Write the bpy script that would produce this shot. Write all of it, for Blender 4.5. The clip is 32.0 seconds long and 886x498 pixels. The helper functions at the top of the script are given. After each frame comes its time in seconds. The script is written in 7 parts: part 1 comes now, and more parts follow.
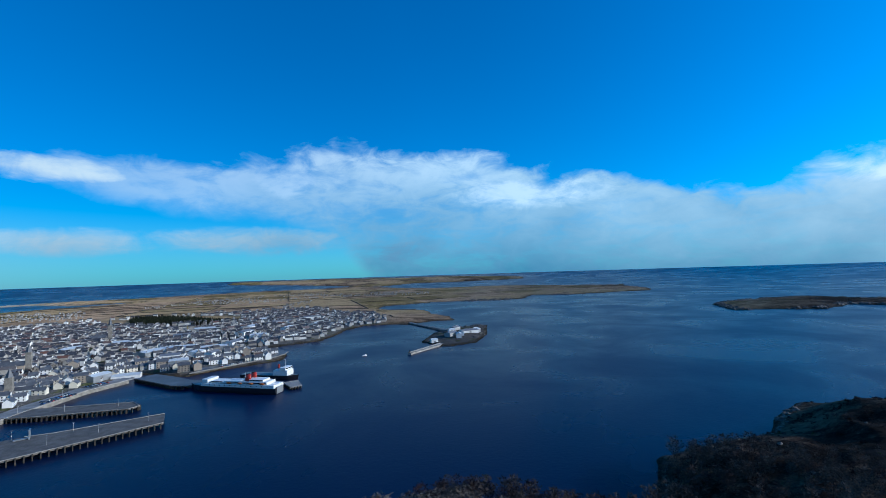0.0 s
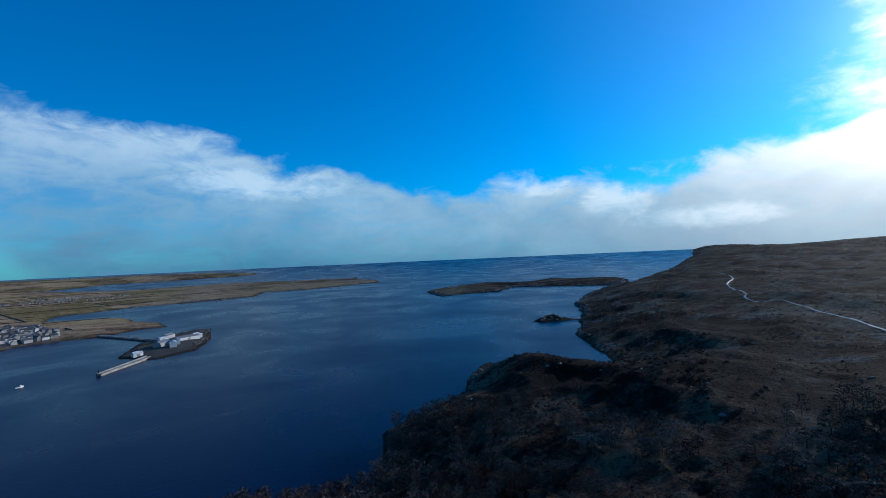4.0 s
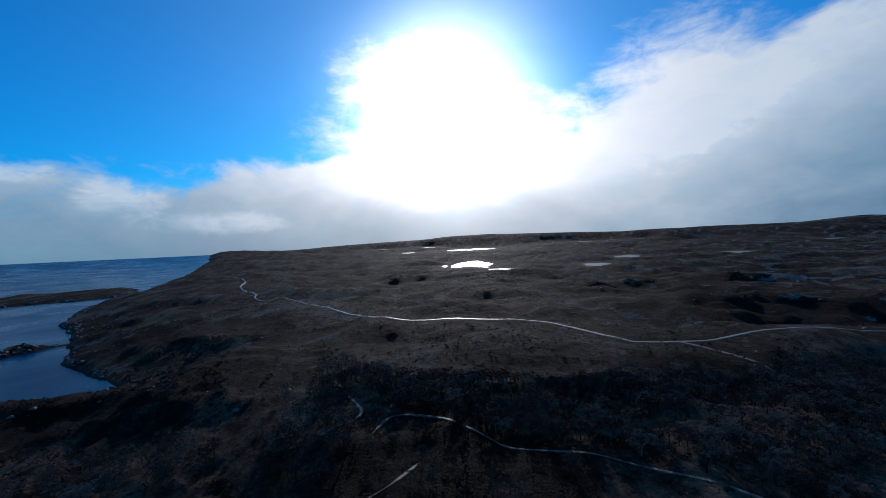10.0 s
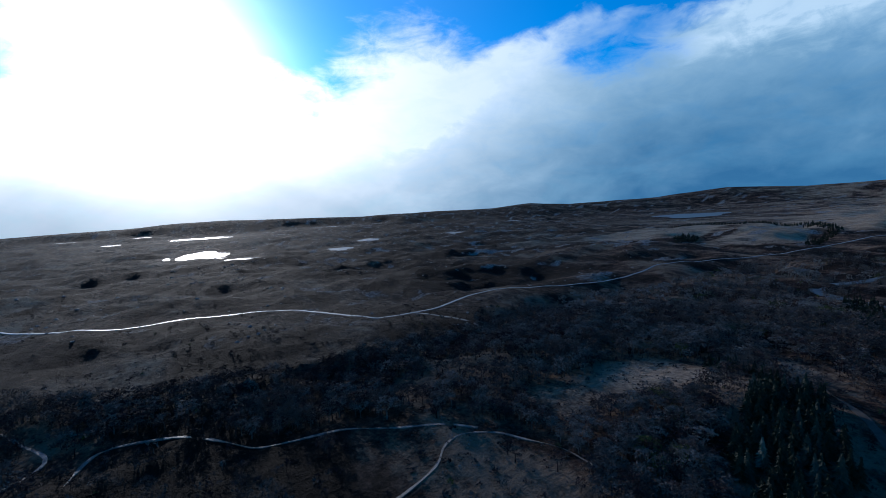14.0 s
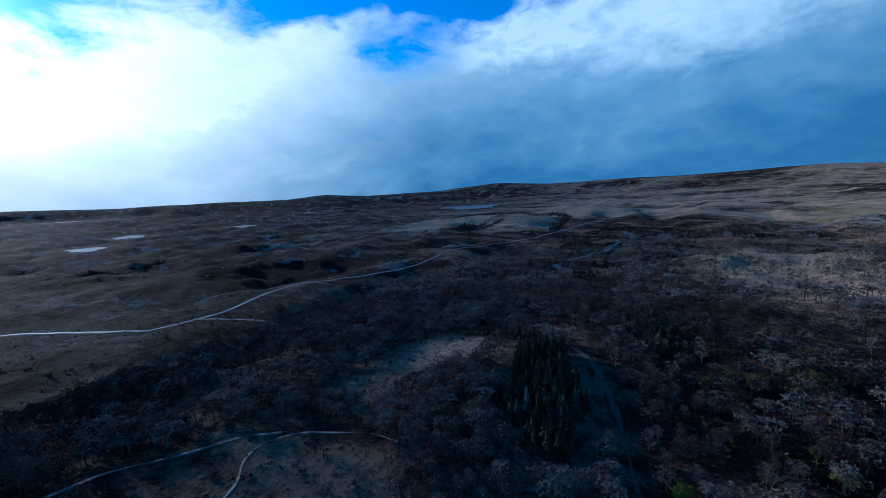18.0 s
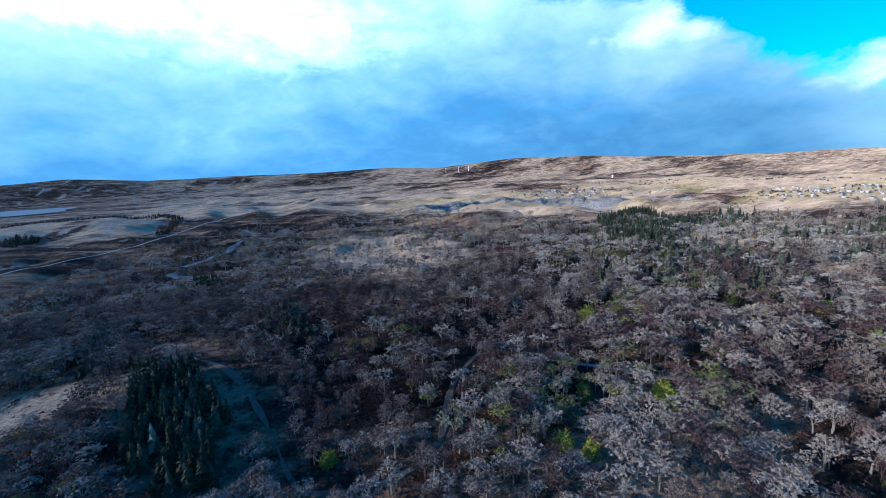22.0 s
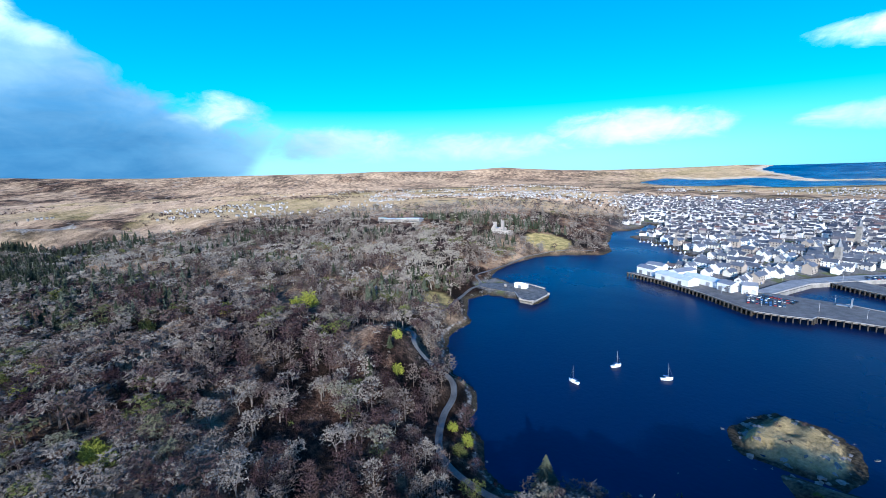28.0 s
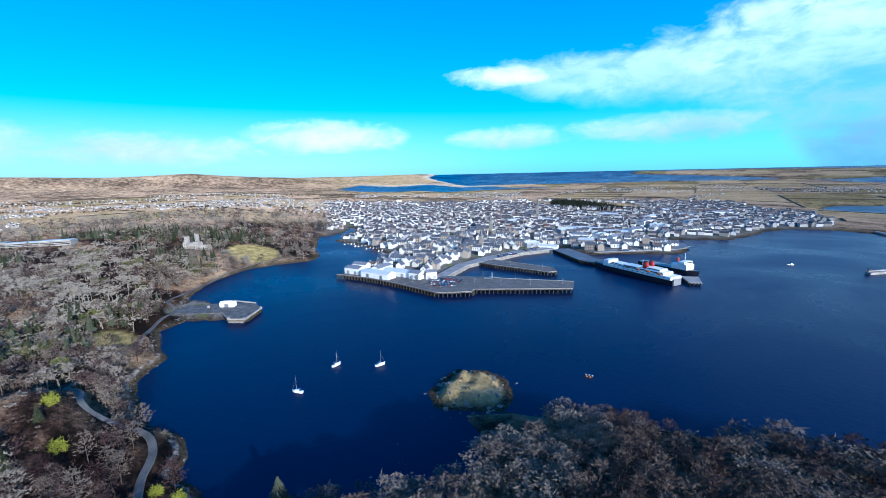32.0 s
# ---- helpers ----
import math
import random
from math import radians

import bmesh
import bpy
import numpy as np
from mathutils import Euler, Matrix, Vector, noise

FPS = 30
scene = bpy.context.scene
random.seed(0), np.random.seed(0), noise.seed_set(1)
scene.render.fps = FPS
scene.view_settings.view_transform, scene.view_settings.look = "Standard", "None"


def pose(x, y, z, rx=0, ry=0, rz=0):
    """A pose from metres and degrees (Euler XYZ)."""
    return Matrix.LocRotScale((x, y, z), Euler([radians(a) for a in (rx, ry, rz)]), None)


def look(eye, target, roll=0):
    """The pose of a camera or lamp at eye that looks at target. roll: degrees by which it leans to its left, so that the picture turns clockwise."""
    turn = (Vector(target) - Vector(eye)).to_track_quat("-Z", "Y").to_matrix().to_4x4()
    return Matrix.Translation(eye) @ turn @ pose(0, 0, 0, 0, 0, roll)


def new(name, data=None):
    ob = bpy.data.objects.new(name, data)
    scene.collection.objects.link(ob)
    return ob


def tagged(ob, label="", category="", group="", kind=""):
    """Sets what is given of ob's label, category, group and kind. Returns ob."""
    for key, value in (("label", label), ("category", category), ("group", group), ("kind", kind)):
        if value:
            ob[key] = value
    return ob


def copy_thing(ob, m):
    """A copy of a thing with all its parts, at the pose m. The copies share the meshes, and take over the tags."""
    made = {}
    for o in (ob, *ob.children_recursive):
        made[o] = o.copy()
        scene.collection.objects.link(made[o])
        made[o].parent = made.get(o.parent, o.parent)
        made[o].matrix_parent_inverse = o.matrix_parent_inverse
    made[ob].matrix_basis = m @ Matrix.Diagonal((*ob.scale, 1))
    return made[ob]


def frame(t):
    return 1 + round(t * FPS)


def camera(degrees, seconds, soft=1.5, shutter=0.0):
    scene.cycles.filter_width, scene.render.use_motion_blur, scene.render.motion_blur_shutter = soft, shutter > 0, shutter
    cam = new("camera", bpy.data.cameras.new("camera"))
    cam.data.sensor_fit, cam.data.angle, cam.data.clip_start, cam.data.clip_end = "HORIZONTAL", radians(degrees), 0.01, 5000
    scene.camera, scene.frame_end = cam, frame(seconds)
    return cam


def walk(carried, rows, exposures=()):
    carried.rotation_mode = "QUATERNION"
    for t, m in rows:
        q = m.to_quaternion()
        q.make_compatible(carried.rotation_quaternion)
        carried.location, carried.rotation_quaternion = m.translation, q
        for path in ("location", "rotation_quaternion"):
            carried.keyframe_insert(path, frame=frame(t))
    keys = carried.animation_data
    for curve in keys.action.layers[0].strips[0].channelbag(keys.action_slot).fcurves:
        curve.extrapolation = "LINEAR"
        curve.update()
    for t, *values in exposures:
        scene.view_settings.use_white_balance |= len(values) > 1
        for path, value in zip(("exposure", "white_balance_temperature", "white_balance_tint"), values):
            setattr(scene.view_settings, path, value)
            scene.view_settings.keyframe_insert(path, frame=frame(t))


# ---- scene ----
# the clip's camera opens up as it turns away from the sun, and its picture is cooler there: seconds, stops, kelvin, tint
EXPO = [(0.0, -0.5, 6000, 7), (3.0, -0.6, 6200, 9), (6.0, -1.1, 6200, 13), (9.0, -1.2, 6350, 17), (11.0, -1.0, 6300, 17), (13.0, -0.72, 6150, 16), (16.0, -0.7, 5600, 11), (19.0, -0.35, 5250, 11), (21.0, 0.48, 6000, 14), (23.0, 0.78, 5900, 13),
        (25.0, 0.78, 6000, 12), (28.0, 0.55, 5900, 11), (32.0, 0.38, 5850, 10)]


# --- camera: it hovers in one place and turns once round, to its right ---
EYE = 120.0
PATH = [
    (0, -0.03, 3.24, -1.79), (0.5, -3.82, 3.03, -1.97), (1, -7.82, 2.92, -2.14), (1.5, -12.63, 2.53, -2.27),
    (2, -17.49, 2.33, -2.42), (2.5, -22.17, 2.03, -2.62), (3, -26.98, 1.77, -2.73), (3.5, -30.76, 1.54, -2.66),
    (5.5, -45.54, 0.58, -2.67), (6, -49.66, 0.49, -2.84), (6.5, -54.50, 0.22, -2.68), (7, -61.22, 0.40, -2.99),
    (7.5, -67.44, 0.00, -2.71), (8, -72.45, 0.17, -2.82), (8.5, -77.28, 0.12, -2.54), (9, -81.59, -0.03, -2.47),
    (9.5, -86.25, -0.27, -2.41), (10, -93.17, -0.81, -2.51), (10.5, -99.19, -0.24, -2.94), (11, -103.76, -3.07, -2.56),
    (11.5, -108.05, -4.49, -2.15), (12, -112.97, -5.98, -2.44), (12.5, -117.62, -7.33, -2.39), (13, -121.04, -6.07, -2.65),
    (13.5, -123.74, -4.69, -3.14), (15.5, -135.05, -6.57, -3.09), (16, -138.64, -6.73, -3.12), (16.5, -141.35, -7.11, -3.08),
    (17, -143.51, -6.82, -3.01), (17.5, -146.55, -6.98, -2.97), (18, -152.61, -7.07, -3.09), (18.5, -158.05, -7.77, -3.14),
    (19, -164.31, -8.16, -3.36), (19.5, -170.91, -8.49, -3.33), (20, -177.35, -8.79, -3.21), (20.5, -183.30, -9.12, -3.21),
    (21, -189.02, -9.35, -3.04), (21.5, -195.08, -9.49, -3.05), (22, -200.53, -9.92, -2.80), (22.5, -205.15, -10.17, -2.75),
    (23, -209.86, -9.99, -2.61), (23.5, -215.82, -10.03, -2.65), (24, -221.71, -10.18, -2.55), (24.5, -227.17, -10.33, -2.37),
    (25, -233.78, -9.88, -2.01), (25.5, -240.45, -9.80, -2.10), (27.5, -264.11, -9.94, -1.94), (28, -271.42, -9.96, -1.88),
    (28.5, -277.75, -10.12, -1.82), (29, -281.92, -10.36, -1.58), (29.5, -286.20, -10.19, -1.68), (30, -290.80, -10.22, -1.49),
    (30.5, -295.67, -10.25, -1.50), (31, -300.48, -10.16, -1.38), (31.5, -304.77, -10.18, -1.30), (32, -309.59, -10.08, -1.33),
]
cam = camera(92.0, 32.0, soft=0.85)
walk(cam, [(t, pose(0, 0, EYE, 90 + p, 0, y) @ pose(0, 0, 0, 0, 0, r)) for t, y, p, r in PATH],
     exposures=EXPO)


# --- daylight: low sun ahead of the first view's right, blue sky, banks of cloud ---
SUN_AZ, SUN_EL = -95.0, 17.0
SUN_DIR = Vector((-math.sin(radians(SUN_AZ)) * math.cos(radians(SUN_EL)), math.cos(radians(SUN_AZ)) * math.cos(radians(SUN_EL)), math.sin(radians(SUN_EL))))
sun = new("sun", bpy.data.lights.new("sun", "SUN"))
sun.data.energy, sun.data.angle, sun.data.color = 5.0, radians(0.6), (1.0, 0.97, 0.92)
sun.matrix_world = look((0, 0, 0), -SUN_DIR)


class Nodes:
    """Short hand for node trees: values are sockets or numbers."""

    def __init__(self, tree):
        self.tree = tree
        tree.nodes.clear()

    def add(self, kind, **props):
        n = self.tree.nodes.new(kind)
        for key, value in props.items():
            setattr(n, key, value)
        return n

    def put(self, socket, value):
        if isinstance(value, bpy.types.NodeSocket):
            self.tree.links.new(value, socket)
        elif isinstance(value, (tuple, list)) and len(value) == 3 and socket.type == "RGBA":
            socket.default_value = (*value, 1)
        else:
            socket.default_value = value

    def math(self, op, a, b=0.0, c=0.0, clamp=False):
        n = self.add("ShaderNodeMath", operation=op, use_clamp=clamp)
        for s, v in zip(n.inputs, (a, b, c)):
            self.put(s, v)
        return n.outputs[0]

    def step(self, x, lo, hi):
        n = self.add("ShaderNodeMapRange", interpolation_type="SMOOTHSTEP")
        for s, v in zip(n.inputs, (x, lo, hi, 0.0, 1.0)):
            self.put(s, v)
        return n.outputs[0]

    def mix(self, f, a, b, blend="MIX"):
        n = self.add("ShaderNodeMix", data_type="RGBA", blend_type=blend)
        self.put(n.inputs[0], f), self.put(n.inputs[6], a), self.put(n.inputs[7], b)
        return n.outputs[2]

    def noise(self, vec, scale, detail=4.0, rough=0.55, distort=0.0):
        n = self.add("ShaderNodeTexNoise")
        if vec is not None:
            self.put(n.inputs["Vector"], vec)
        n.inputs["Scale"].default_value, n.inputs["Detail"].default_value = scale, detail
        n.inputs["Roughness"].default_value, n.inputs["Distortion"].default_value = rough, distort
        return n.outputs["Fac"]

    def attr(self, name):
        return self.add("ShaderNodeAttribute", attribute_name=name).outputs["Fac"]

    def ramp(self, x, stops):
        n = self.add("ShaderNodeValToRGB")
        e = n.color_ramp.elements
        while len(e) < len(stops):
            e.new(0.5)
        for el, (p, c) in zip(e, stops):
            el.position, el.color = p, (*c, 1)[:4]
        self.put(n.inputs[0], x)
        return n.outputs[0]


world = bpy.data.worlds.new("sky")
scene.world = world
world.use_nodes = True
N = Nodes(world.node_tree)
sky = N.add("ShaderNodeTexSky", sky_type="NISHITA", sun_disc=False, sun_elevation=radians(SUN_EL), sun_rotation=radians(-SUN_AZ), altitude=100.0, air_density=1.0, dust_density=0.4, ozone_density=2.5)
way = N.add("ShaderNodeTexCoord").outputs["Generated"]
xyz = N.add("ShaderNodeSeparateXYZ")
N.put(xyz.inputs[0], way)
wx, wy, wz = xyz.outputs
azim = N.math("MULTIPLY", N.math("ARCTAN2", N.math("MULTIPLY", wx, -1.0), wy), 57.2958)
elev = N.math("MULTIPLY", N.math("ARCSINE", wz), 57.2958)
# clouds are stretched along the horizon
flat = N.add("ShaderNodeCombineXYZ")
for s, v in zip(flat.inputs, (wx, wy, N.math("MULTIPLY", wz, 1.9))):
    N.put(s, v)
drawn_out = N.add("ShaderNodeCombineXYZ")
for s, v in zip(drawn_out.inputs, (wx, wy, N.math("MULTIPLY", wz, 3.4))):
    N.put(s, v)
puff = N.noise(flat.outputs[0], 3.2, 5.0, 0.5, 0.35)
fine = N.noise(flat.outputs[0], 13.0, 7.0, 0.62, 0.5)
streaks = N.noise(drawn_out.outputs[0], 7.0, 6.0, 0.6, 0.6)
# top and foot of the main bank round the compass, in degrees: azimuth, top, foot, darkness of its underside, thickness
BANK = [(-180, 24, -9, 0.84, 1), (-170, 23, -9, 0.8, 1), (-160, 22, -9, 0.74, 1), (-146, 22, -9, 0.58, 1), (-134, 22, -9, 0.30, 1), (-122, 20, -9, 0.12, 1), (-110, 16, -9, 0.22, 1), (-97, 12, -9, 0.5, 1), (-80, 12.5, -9, 0.5, 1), (-70, 11.5, -9, 0.42, 1), (-58, 10.5, -9, 0.42, 0.99), (-44, 9.5, -9, 0.5, 0.95), (-36, 9.5, -9, 0.54, 0.92), (-28, 11, -9, 0.54, 0.9), (-20, 13.5, -9, 0.52, 0.88), (-8, 14, -9, 0.52, 0.84), (1, 14, -9, 0.55, 0.78), (8, 16, -3, 0.42, 0.72), (14, 17.5, 5.0, 0.3, 0.68), (21, 16, 7, 0.3, 0.58), (32, 13.5, 8, 0.2, 0.48), (45, 13, 10.5, 0.1, 0.42), (52, 6, 12, 0.1, 0.5), (97, 4, 10, 0.3, 0.7), (108, 6, 4, 0.5, 0.85), (119, 11, -6, 0.65, 1), (126, 14, -9, 0.78, 1), (138, 20, -9, 0.8, 1), (155, 25, -9, 0.84, 1), (180, 24, -9, 0.84, 1)]
bank = N.ramp(N.math("MULTIPLY_ADD", azim, 1 / 360, 0.5), [((a + 180) / 360, ((t + 10) / 40, (f + 10) / 40, d, k)) for a, t, f, d, k in BANK])
thick = bank.node.outputs[1]
brgb = N.add("ShaderNodeSeparateColor")
N.put(brgb.inputs[0], bank)
top = N.math("MULTIPLY_ADD", brgb.outputs[0], 40.0, -10.0)
foot = N.math("MULTIPLY_ADD", brgb.outputs[1], 40.0, -10.0)
gloom = brgb.outputs[2]
ragged = N.math("ADD", N.math("MULTIPLY_ADD", puff, 13.0, -6.5), N.math("MULTIPLY_ADD", fine, 4.0, -2.0))
above = N.math("SUBTRACT", N.math("ADD", top, ragged), elev)
below = N.math("SUBTRACT", elev, N.math("SUBTRACT", foot, N.math("MULTIPLY", ragged, 0.35)))
body = N.math("MULTIPLY", N.step(above, -0.4, 2.2), N.step(below, -0.6, 2.2))
wisp = N.math("MULTIPLY", body, N.step(N.math("MULTIPLY_ADD", fine, 0.4, N.math("MULTIPLY", streaks, 0.6)), 0.36, 0.58))
body = N.math("MULTIPLY", thick, N.mix(N.math("MULTIPLY_ADD", N.step(thick, 0.75, 1.0), -0.42, 0.5), body, wisp))


def spot(az, el, ra, re):
    """1 in the middle of an oval of sky, falling to 0 outside it."""
    u = N.math("DIVIDE", N.math("WRAP", N.math("SUBTRACT", azim, az), 180.0, -180.0), ra)
    v = N.math("DIVIDE", N.math("SUBTRACT", elev, el), re)
    d = N.math("ADD", N.math("MULTIPLY", u, u), N.math("MULTIPLY", v, v))
    return N.step(N.math("ADD", d, N.math("ADD", N.math("MULTIPLY_ADD", fine, -2.6, 1.3), N.math("MULTIPLY_ADD", streaks, -2.4, 1.2))), 1.8, -0.5)


for az, el, ra, re in ((-149, 18.5, 7, 3.4), (-113, 19.5, 5, 5), (-131, 25, 9, 3)):     # holes of blue in the bank
    body = N.math("MULTIPLY", body, N.math("SUBTRACT", 1.0, spot(az, el, ra, re)), clamp=True)
for az, el, ra, re in ((101, 4.0, 11, 1.9), (84, 3.2, 9, 1.5), (64, 4.8, 8, 1.8), (41, 4.2, 7, 1.3), (22, 4.6, 12, 1.5), (5, 3.0, 6, 1.8), (115, 7.5, 5, 2), (42, 11.5, 6, 1.2), (-94, 13, 15, 6.5), (-89, 20, 8, 5), (-112, 12, 11, 5), (-123, 17, 8, 6)):   # low white clouds, and those about the sun
    body = N.math("MAXIMUM", body, spot(az, el, ra, re))
to_sun = N.add("ShaderNodeVectorMath", operation="DOT_PRODUCT")
N.put(to_sun.inputs[0], way)
to_sun.inputs[1].default_value = SUN_DIR
near_sun = N.math("MAXIMUM", to_sun.outputs["Value"], 0.0)
rimlit = N.step(above, 19.0, 0.5)
light = N.math("MULTIPLY_ADD", N.math("MULTIPLY_ADD", N.math("POWER", near_sun, 5.0), 0.7, N.math("SUBTRACT", 1.0, gloom)), 0.5, N.math("MULTIPLY_ADD", N.math("MULTIPLY", rimlit, N.math("SUBTRACT", 1.1, gloom)), 0.62, N.math("MULTIPLY_ADD", puff, 0.95, N.math("MULTIPLY_ADD", elev, N.math("MULTIPLY_ADD", gloom, 0.014, 0.016), N.math("MULTIPLY_ADD", gloom, -0.10, N.math("MULTIPLY_ADD", fine, 0.34, -0.75))))), clamp=True)
for az, el, ra, re in ((-47, 9.5, 4, 1.8), (-12, 10, 9, 1.6), (20, 13, 3, 2.5), (-128, 16, 5, 3), (116, 8, 4, 1.8), (180, 18, 15, 5), (133, 14.5, 6, 1.6), (-160, 20, 12, 4), (-57, 6.5, 4, 2.2), (-66, 3.6, 7, 1.2), (-72, 12, 9, 1.6), (-120, 14, 9, 5)):   # sunlit heads of cloud
    light = N.math("MULTIPLY_ADD", spot(az, el, ra, re), 0.42, light, clamp=True)
light = N.math("MULTIPLY_ADD", light, N.math("MULTIPLY_ADD", gloom, -0.38, 1.0), N.math("MULTIPLY", gloom, 0.10), clamp=True)
cloud = N.mix(light, N.mix(light, (0.02, 0.18, 0.44), (0.26, 0.68, 1.0)), N.mix(light, (0.26, 0.68, 1.0), (1.2, 1.48, 1.68)))
grey = N.add("ShaderNodeHueSaturation")       # light near the sun is white, not blue
grey.inputs["Saturation"].default_value = 0.45
N.put(grey.inputs["Color"], cloud)
cloud = N.mix(N.math("POWER", near_sun, 5.0), cloud, grey.outputs[0])
hsv = N.add("ShaderNodeHueSaturation")
hsv.inputs["Saturation"].default_value = 1.5
N.put(hsv.inputs["Color"], N.mix(1.0, sky.outputs[0], (0.050, 0.165, 0.27), "MULTIPLY"))
# pale haze low over the land and sea
away = N.math("MAXIMUM", N.math("MULTIPLY", to_sun.outputs["Value"], -1.0), 0.0)
haze = N.math("MULTIPLY", N.step(elev, 9.5, 1.0), N.math("MULTIPLY_ADD", N.step(N.math("ABSOLUTE", azim), 30.0, 75.0), 0.38, 0.3))
clear = N.mix(haze, hsv.outputs[0], N.mix(away, (0.54, 0.98, 1.34), (0.80, 1.17, 1.50)))
full = N.mix(body, clear, cloud)
glow = N.math("MULTIPLY_ADD", N.math("POWER", near_sun, 85.0), 5.5, N.math("MULTIPLY", N.math("POWER", near_sun, 9.0), 0.26))
veil = N.math("MULTIPLY", N.math("POWER", near_sun, 26.0), N.math("MULTIPLY", body, N.step(N.math("ADD", elev, N.math("MULTIPLY_ADD", puff, 9.0, -4.5)), 5.0, 10.5)))       # thin cloud lit through from behind
glow = N.math("MULTIPLY_ADD", veil, 2.6, N.math("MULTIPLY", glow, N.math("MULTIPLY_ADD", puff, 0.7, 0.65)))
flare = N.mix(1.0, (1.0, 0.98, 0.95), N.math("MULTIPLY", glow, 1.0), "MULTIPLY")
# deeper sky opposite the sun
full = N.mix(1.0, full, N.math("MULTIPLY_ADD", away, -0.37, 1.0), "MULTIPLY")
total = N.mix(1.0, full, flare, "ADD")
back = N.add("ShaderNodeBackground")
N.put(back.inputs[0], total)
back.inputs[1].default_value = 1.0
N.put(N.add("ShaderNodeOutputWorld").inputs[0], back.outputs[0])


# --- materials ---
def material(name, rough=0.8, metal=0.0, spec=0.3):
    m = bpy.data.materials.new(name)
    m.use_nodes = True
    n = Nodes(m.node_tree)
    b = n.add("ShaderNodeBsdfPrincipled")
    b.inputs["Roughness"].default_value, b.inputs["Metallic"].default_value = rough, metal
    b.inputs["Specular IOR Level"].default_value = spec
    n.put(n.add("ShaderNodeOutputMaterial").inputs[0], b.outputs[0])
    return m, n, b


def where(n):
    return n.add("ShaderNodeNewGeometry").outputs["Position"]


def bump(n, b, height, strength, distance):
    k = n.add("ShaderNodeBump")
    k.inputs["Strength"].default_value, k.inputs["Distance"].default_value = strength, distance
    n.put(k.inputs["Height"], height)
    n.put(b.inputs["Normal"], k.outputs[0])


def worn(name, dark, light, size=1.0, rough=0.8, relief=0.0, metal=0.0, spec=0.3, vary=0.0):
    """Mottled at two scales, and a little different from object to object."""
    m, n, b = material(name, rough, metal, spec)
    p = where(n)
    f = n.math("MULTIPLY_ADD", n.noise(p, 0.35 / size, 3.0), 0.55, n.math("MULTIPLY", n.noise(p, 3.0 / size, 5.0, 0.65), 0.45))
    f = n.step(f, 0.3, 0.72)
    if vary:
        f = n.math("ADD", f, n.math("MULTIPLY_ADD", n.add("ShaderNodeObjectInfo").outputs["Random"], 2 * vary, -vary), clamp=True)
    n.put(b.inputs["Base Color"], n.mix(f, dark, light))
    if relief:
        bump(n, b, n.noise(p, 4.0 / size, 5.0, 0.6), 0.6, relief)
    return m


def tinted(name, stops, rough=0.85, size=2.0, spec=0.2, lace=0.0):
    """Colour by the attribute 'tint' of each piece, mottled."""
    m, n, b = material(name, rough, 0.0, spec)
    b.inputs["Diffuse Roughness"].default_value = 1.0 if rough > 0.84 else 0.3
    col = n.ramp(n.attr("tint"), stops)
    f = n.noise(where(n), 1.0 / size, 4.0, 0.6)
    n.put(b.inputs["Base Color"], n.mix(n.step(f, 0.25, 0.75), n.mix(1.0, col, (0.72, 0.72, 0.74), "MULTIPLY"), col))
    if lace:        # gaps between the twigs of a spray
        n.put(b.inputs["Alpha"], n.step(n.noise(where(n), lace, 3.0, 0.6), 0.455, 0.475))
    return m


# ground: heather moor, pale grass, green turf, bare rock, weed and sand at the tide line, paved town
M_GROUND, n, b = material("ground_cover", 0.93, 0.0, 0.04)
b.inputs["Diffuse Roughness"].default_value = 1.0
p = where(n)
drawn = n.add("ShaderNodeMapping")
n.put(drawn.inputs[0], p)
drawn.inputs["Rotation"].default_value, drawn.inputs["Scale"].default_value = (0, 0, 0.6), (0.55, 1.25, 1.0)
sweep = n.noise(drawn.outputs[0], 0.0075, 5.0, 0.6, 0.5)
lump, grain, tuft = n.noise(drawn.outputs[0], 0.026, 6.0, 0.62, 0.4), n.noise(p, 0.11, 6.0, 0.68), n.noise(p, 0.6, 5.0, 0.7)
# the attribute darkens the woodland floor, and paints backlit shade into the moor's colour
peat = n.math("ADD", n.math("MULTIPLY_ADD", sweep, 0.40, n.math("MULTIPLY", lump, 0.30)), n.math("MULTIPLY_ADD", grain, 0.18, n.math("MULTIPLY_ADD", tuft, 0.12, n.math("MULTIPLY", n.attr("mould_shade"), -0.03))))
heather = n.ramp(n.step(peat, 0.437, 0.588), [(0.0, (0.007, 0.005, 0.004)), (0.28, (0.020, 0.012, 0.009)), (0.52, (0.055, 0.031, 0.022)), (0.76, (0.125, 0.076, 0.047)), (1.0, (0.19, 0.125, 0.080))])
straw = n.mix(n.step(n.math("MULTIPLY_ADD", tuft, 0.6, n.math("MULTIPLY", lump, 0.4)), 0.32, 0.66), (0.11, 0.070, 0.045), (0.52, 0.37, 0.24))
col = n.mix(n.math("MULTIPLY", n.step(n.math("ADD", n.math("MULTIPLY_ADD", grain, 0.45, n.math("MULTIPLY", lump, 0.55)), n.math("MULTIPLY_ADD", n.attr("straw"), 0.95, -0.33)), 0.30, 0.86), 0.92), heather, straw)
turf = n.mix(n.step(grain, 0.3, 0.7), (0.12, 0.105, 0.042), (0.36, 0.275, 0.115))
col = n.mix(n.attr("grass"), col, turf)
paved = n.mix(n.step(tuft, 0.3, 0.7), (0.06, 0.06, 0.062), (0.14, 0.135, 0.13))
garden = n.mix(n.step(n.noise(p, 0.05, 4.0), 0.53, 0.63), paved, (0.075, 0.085, 0.04))
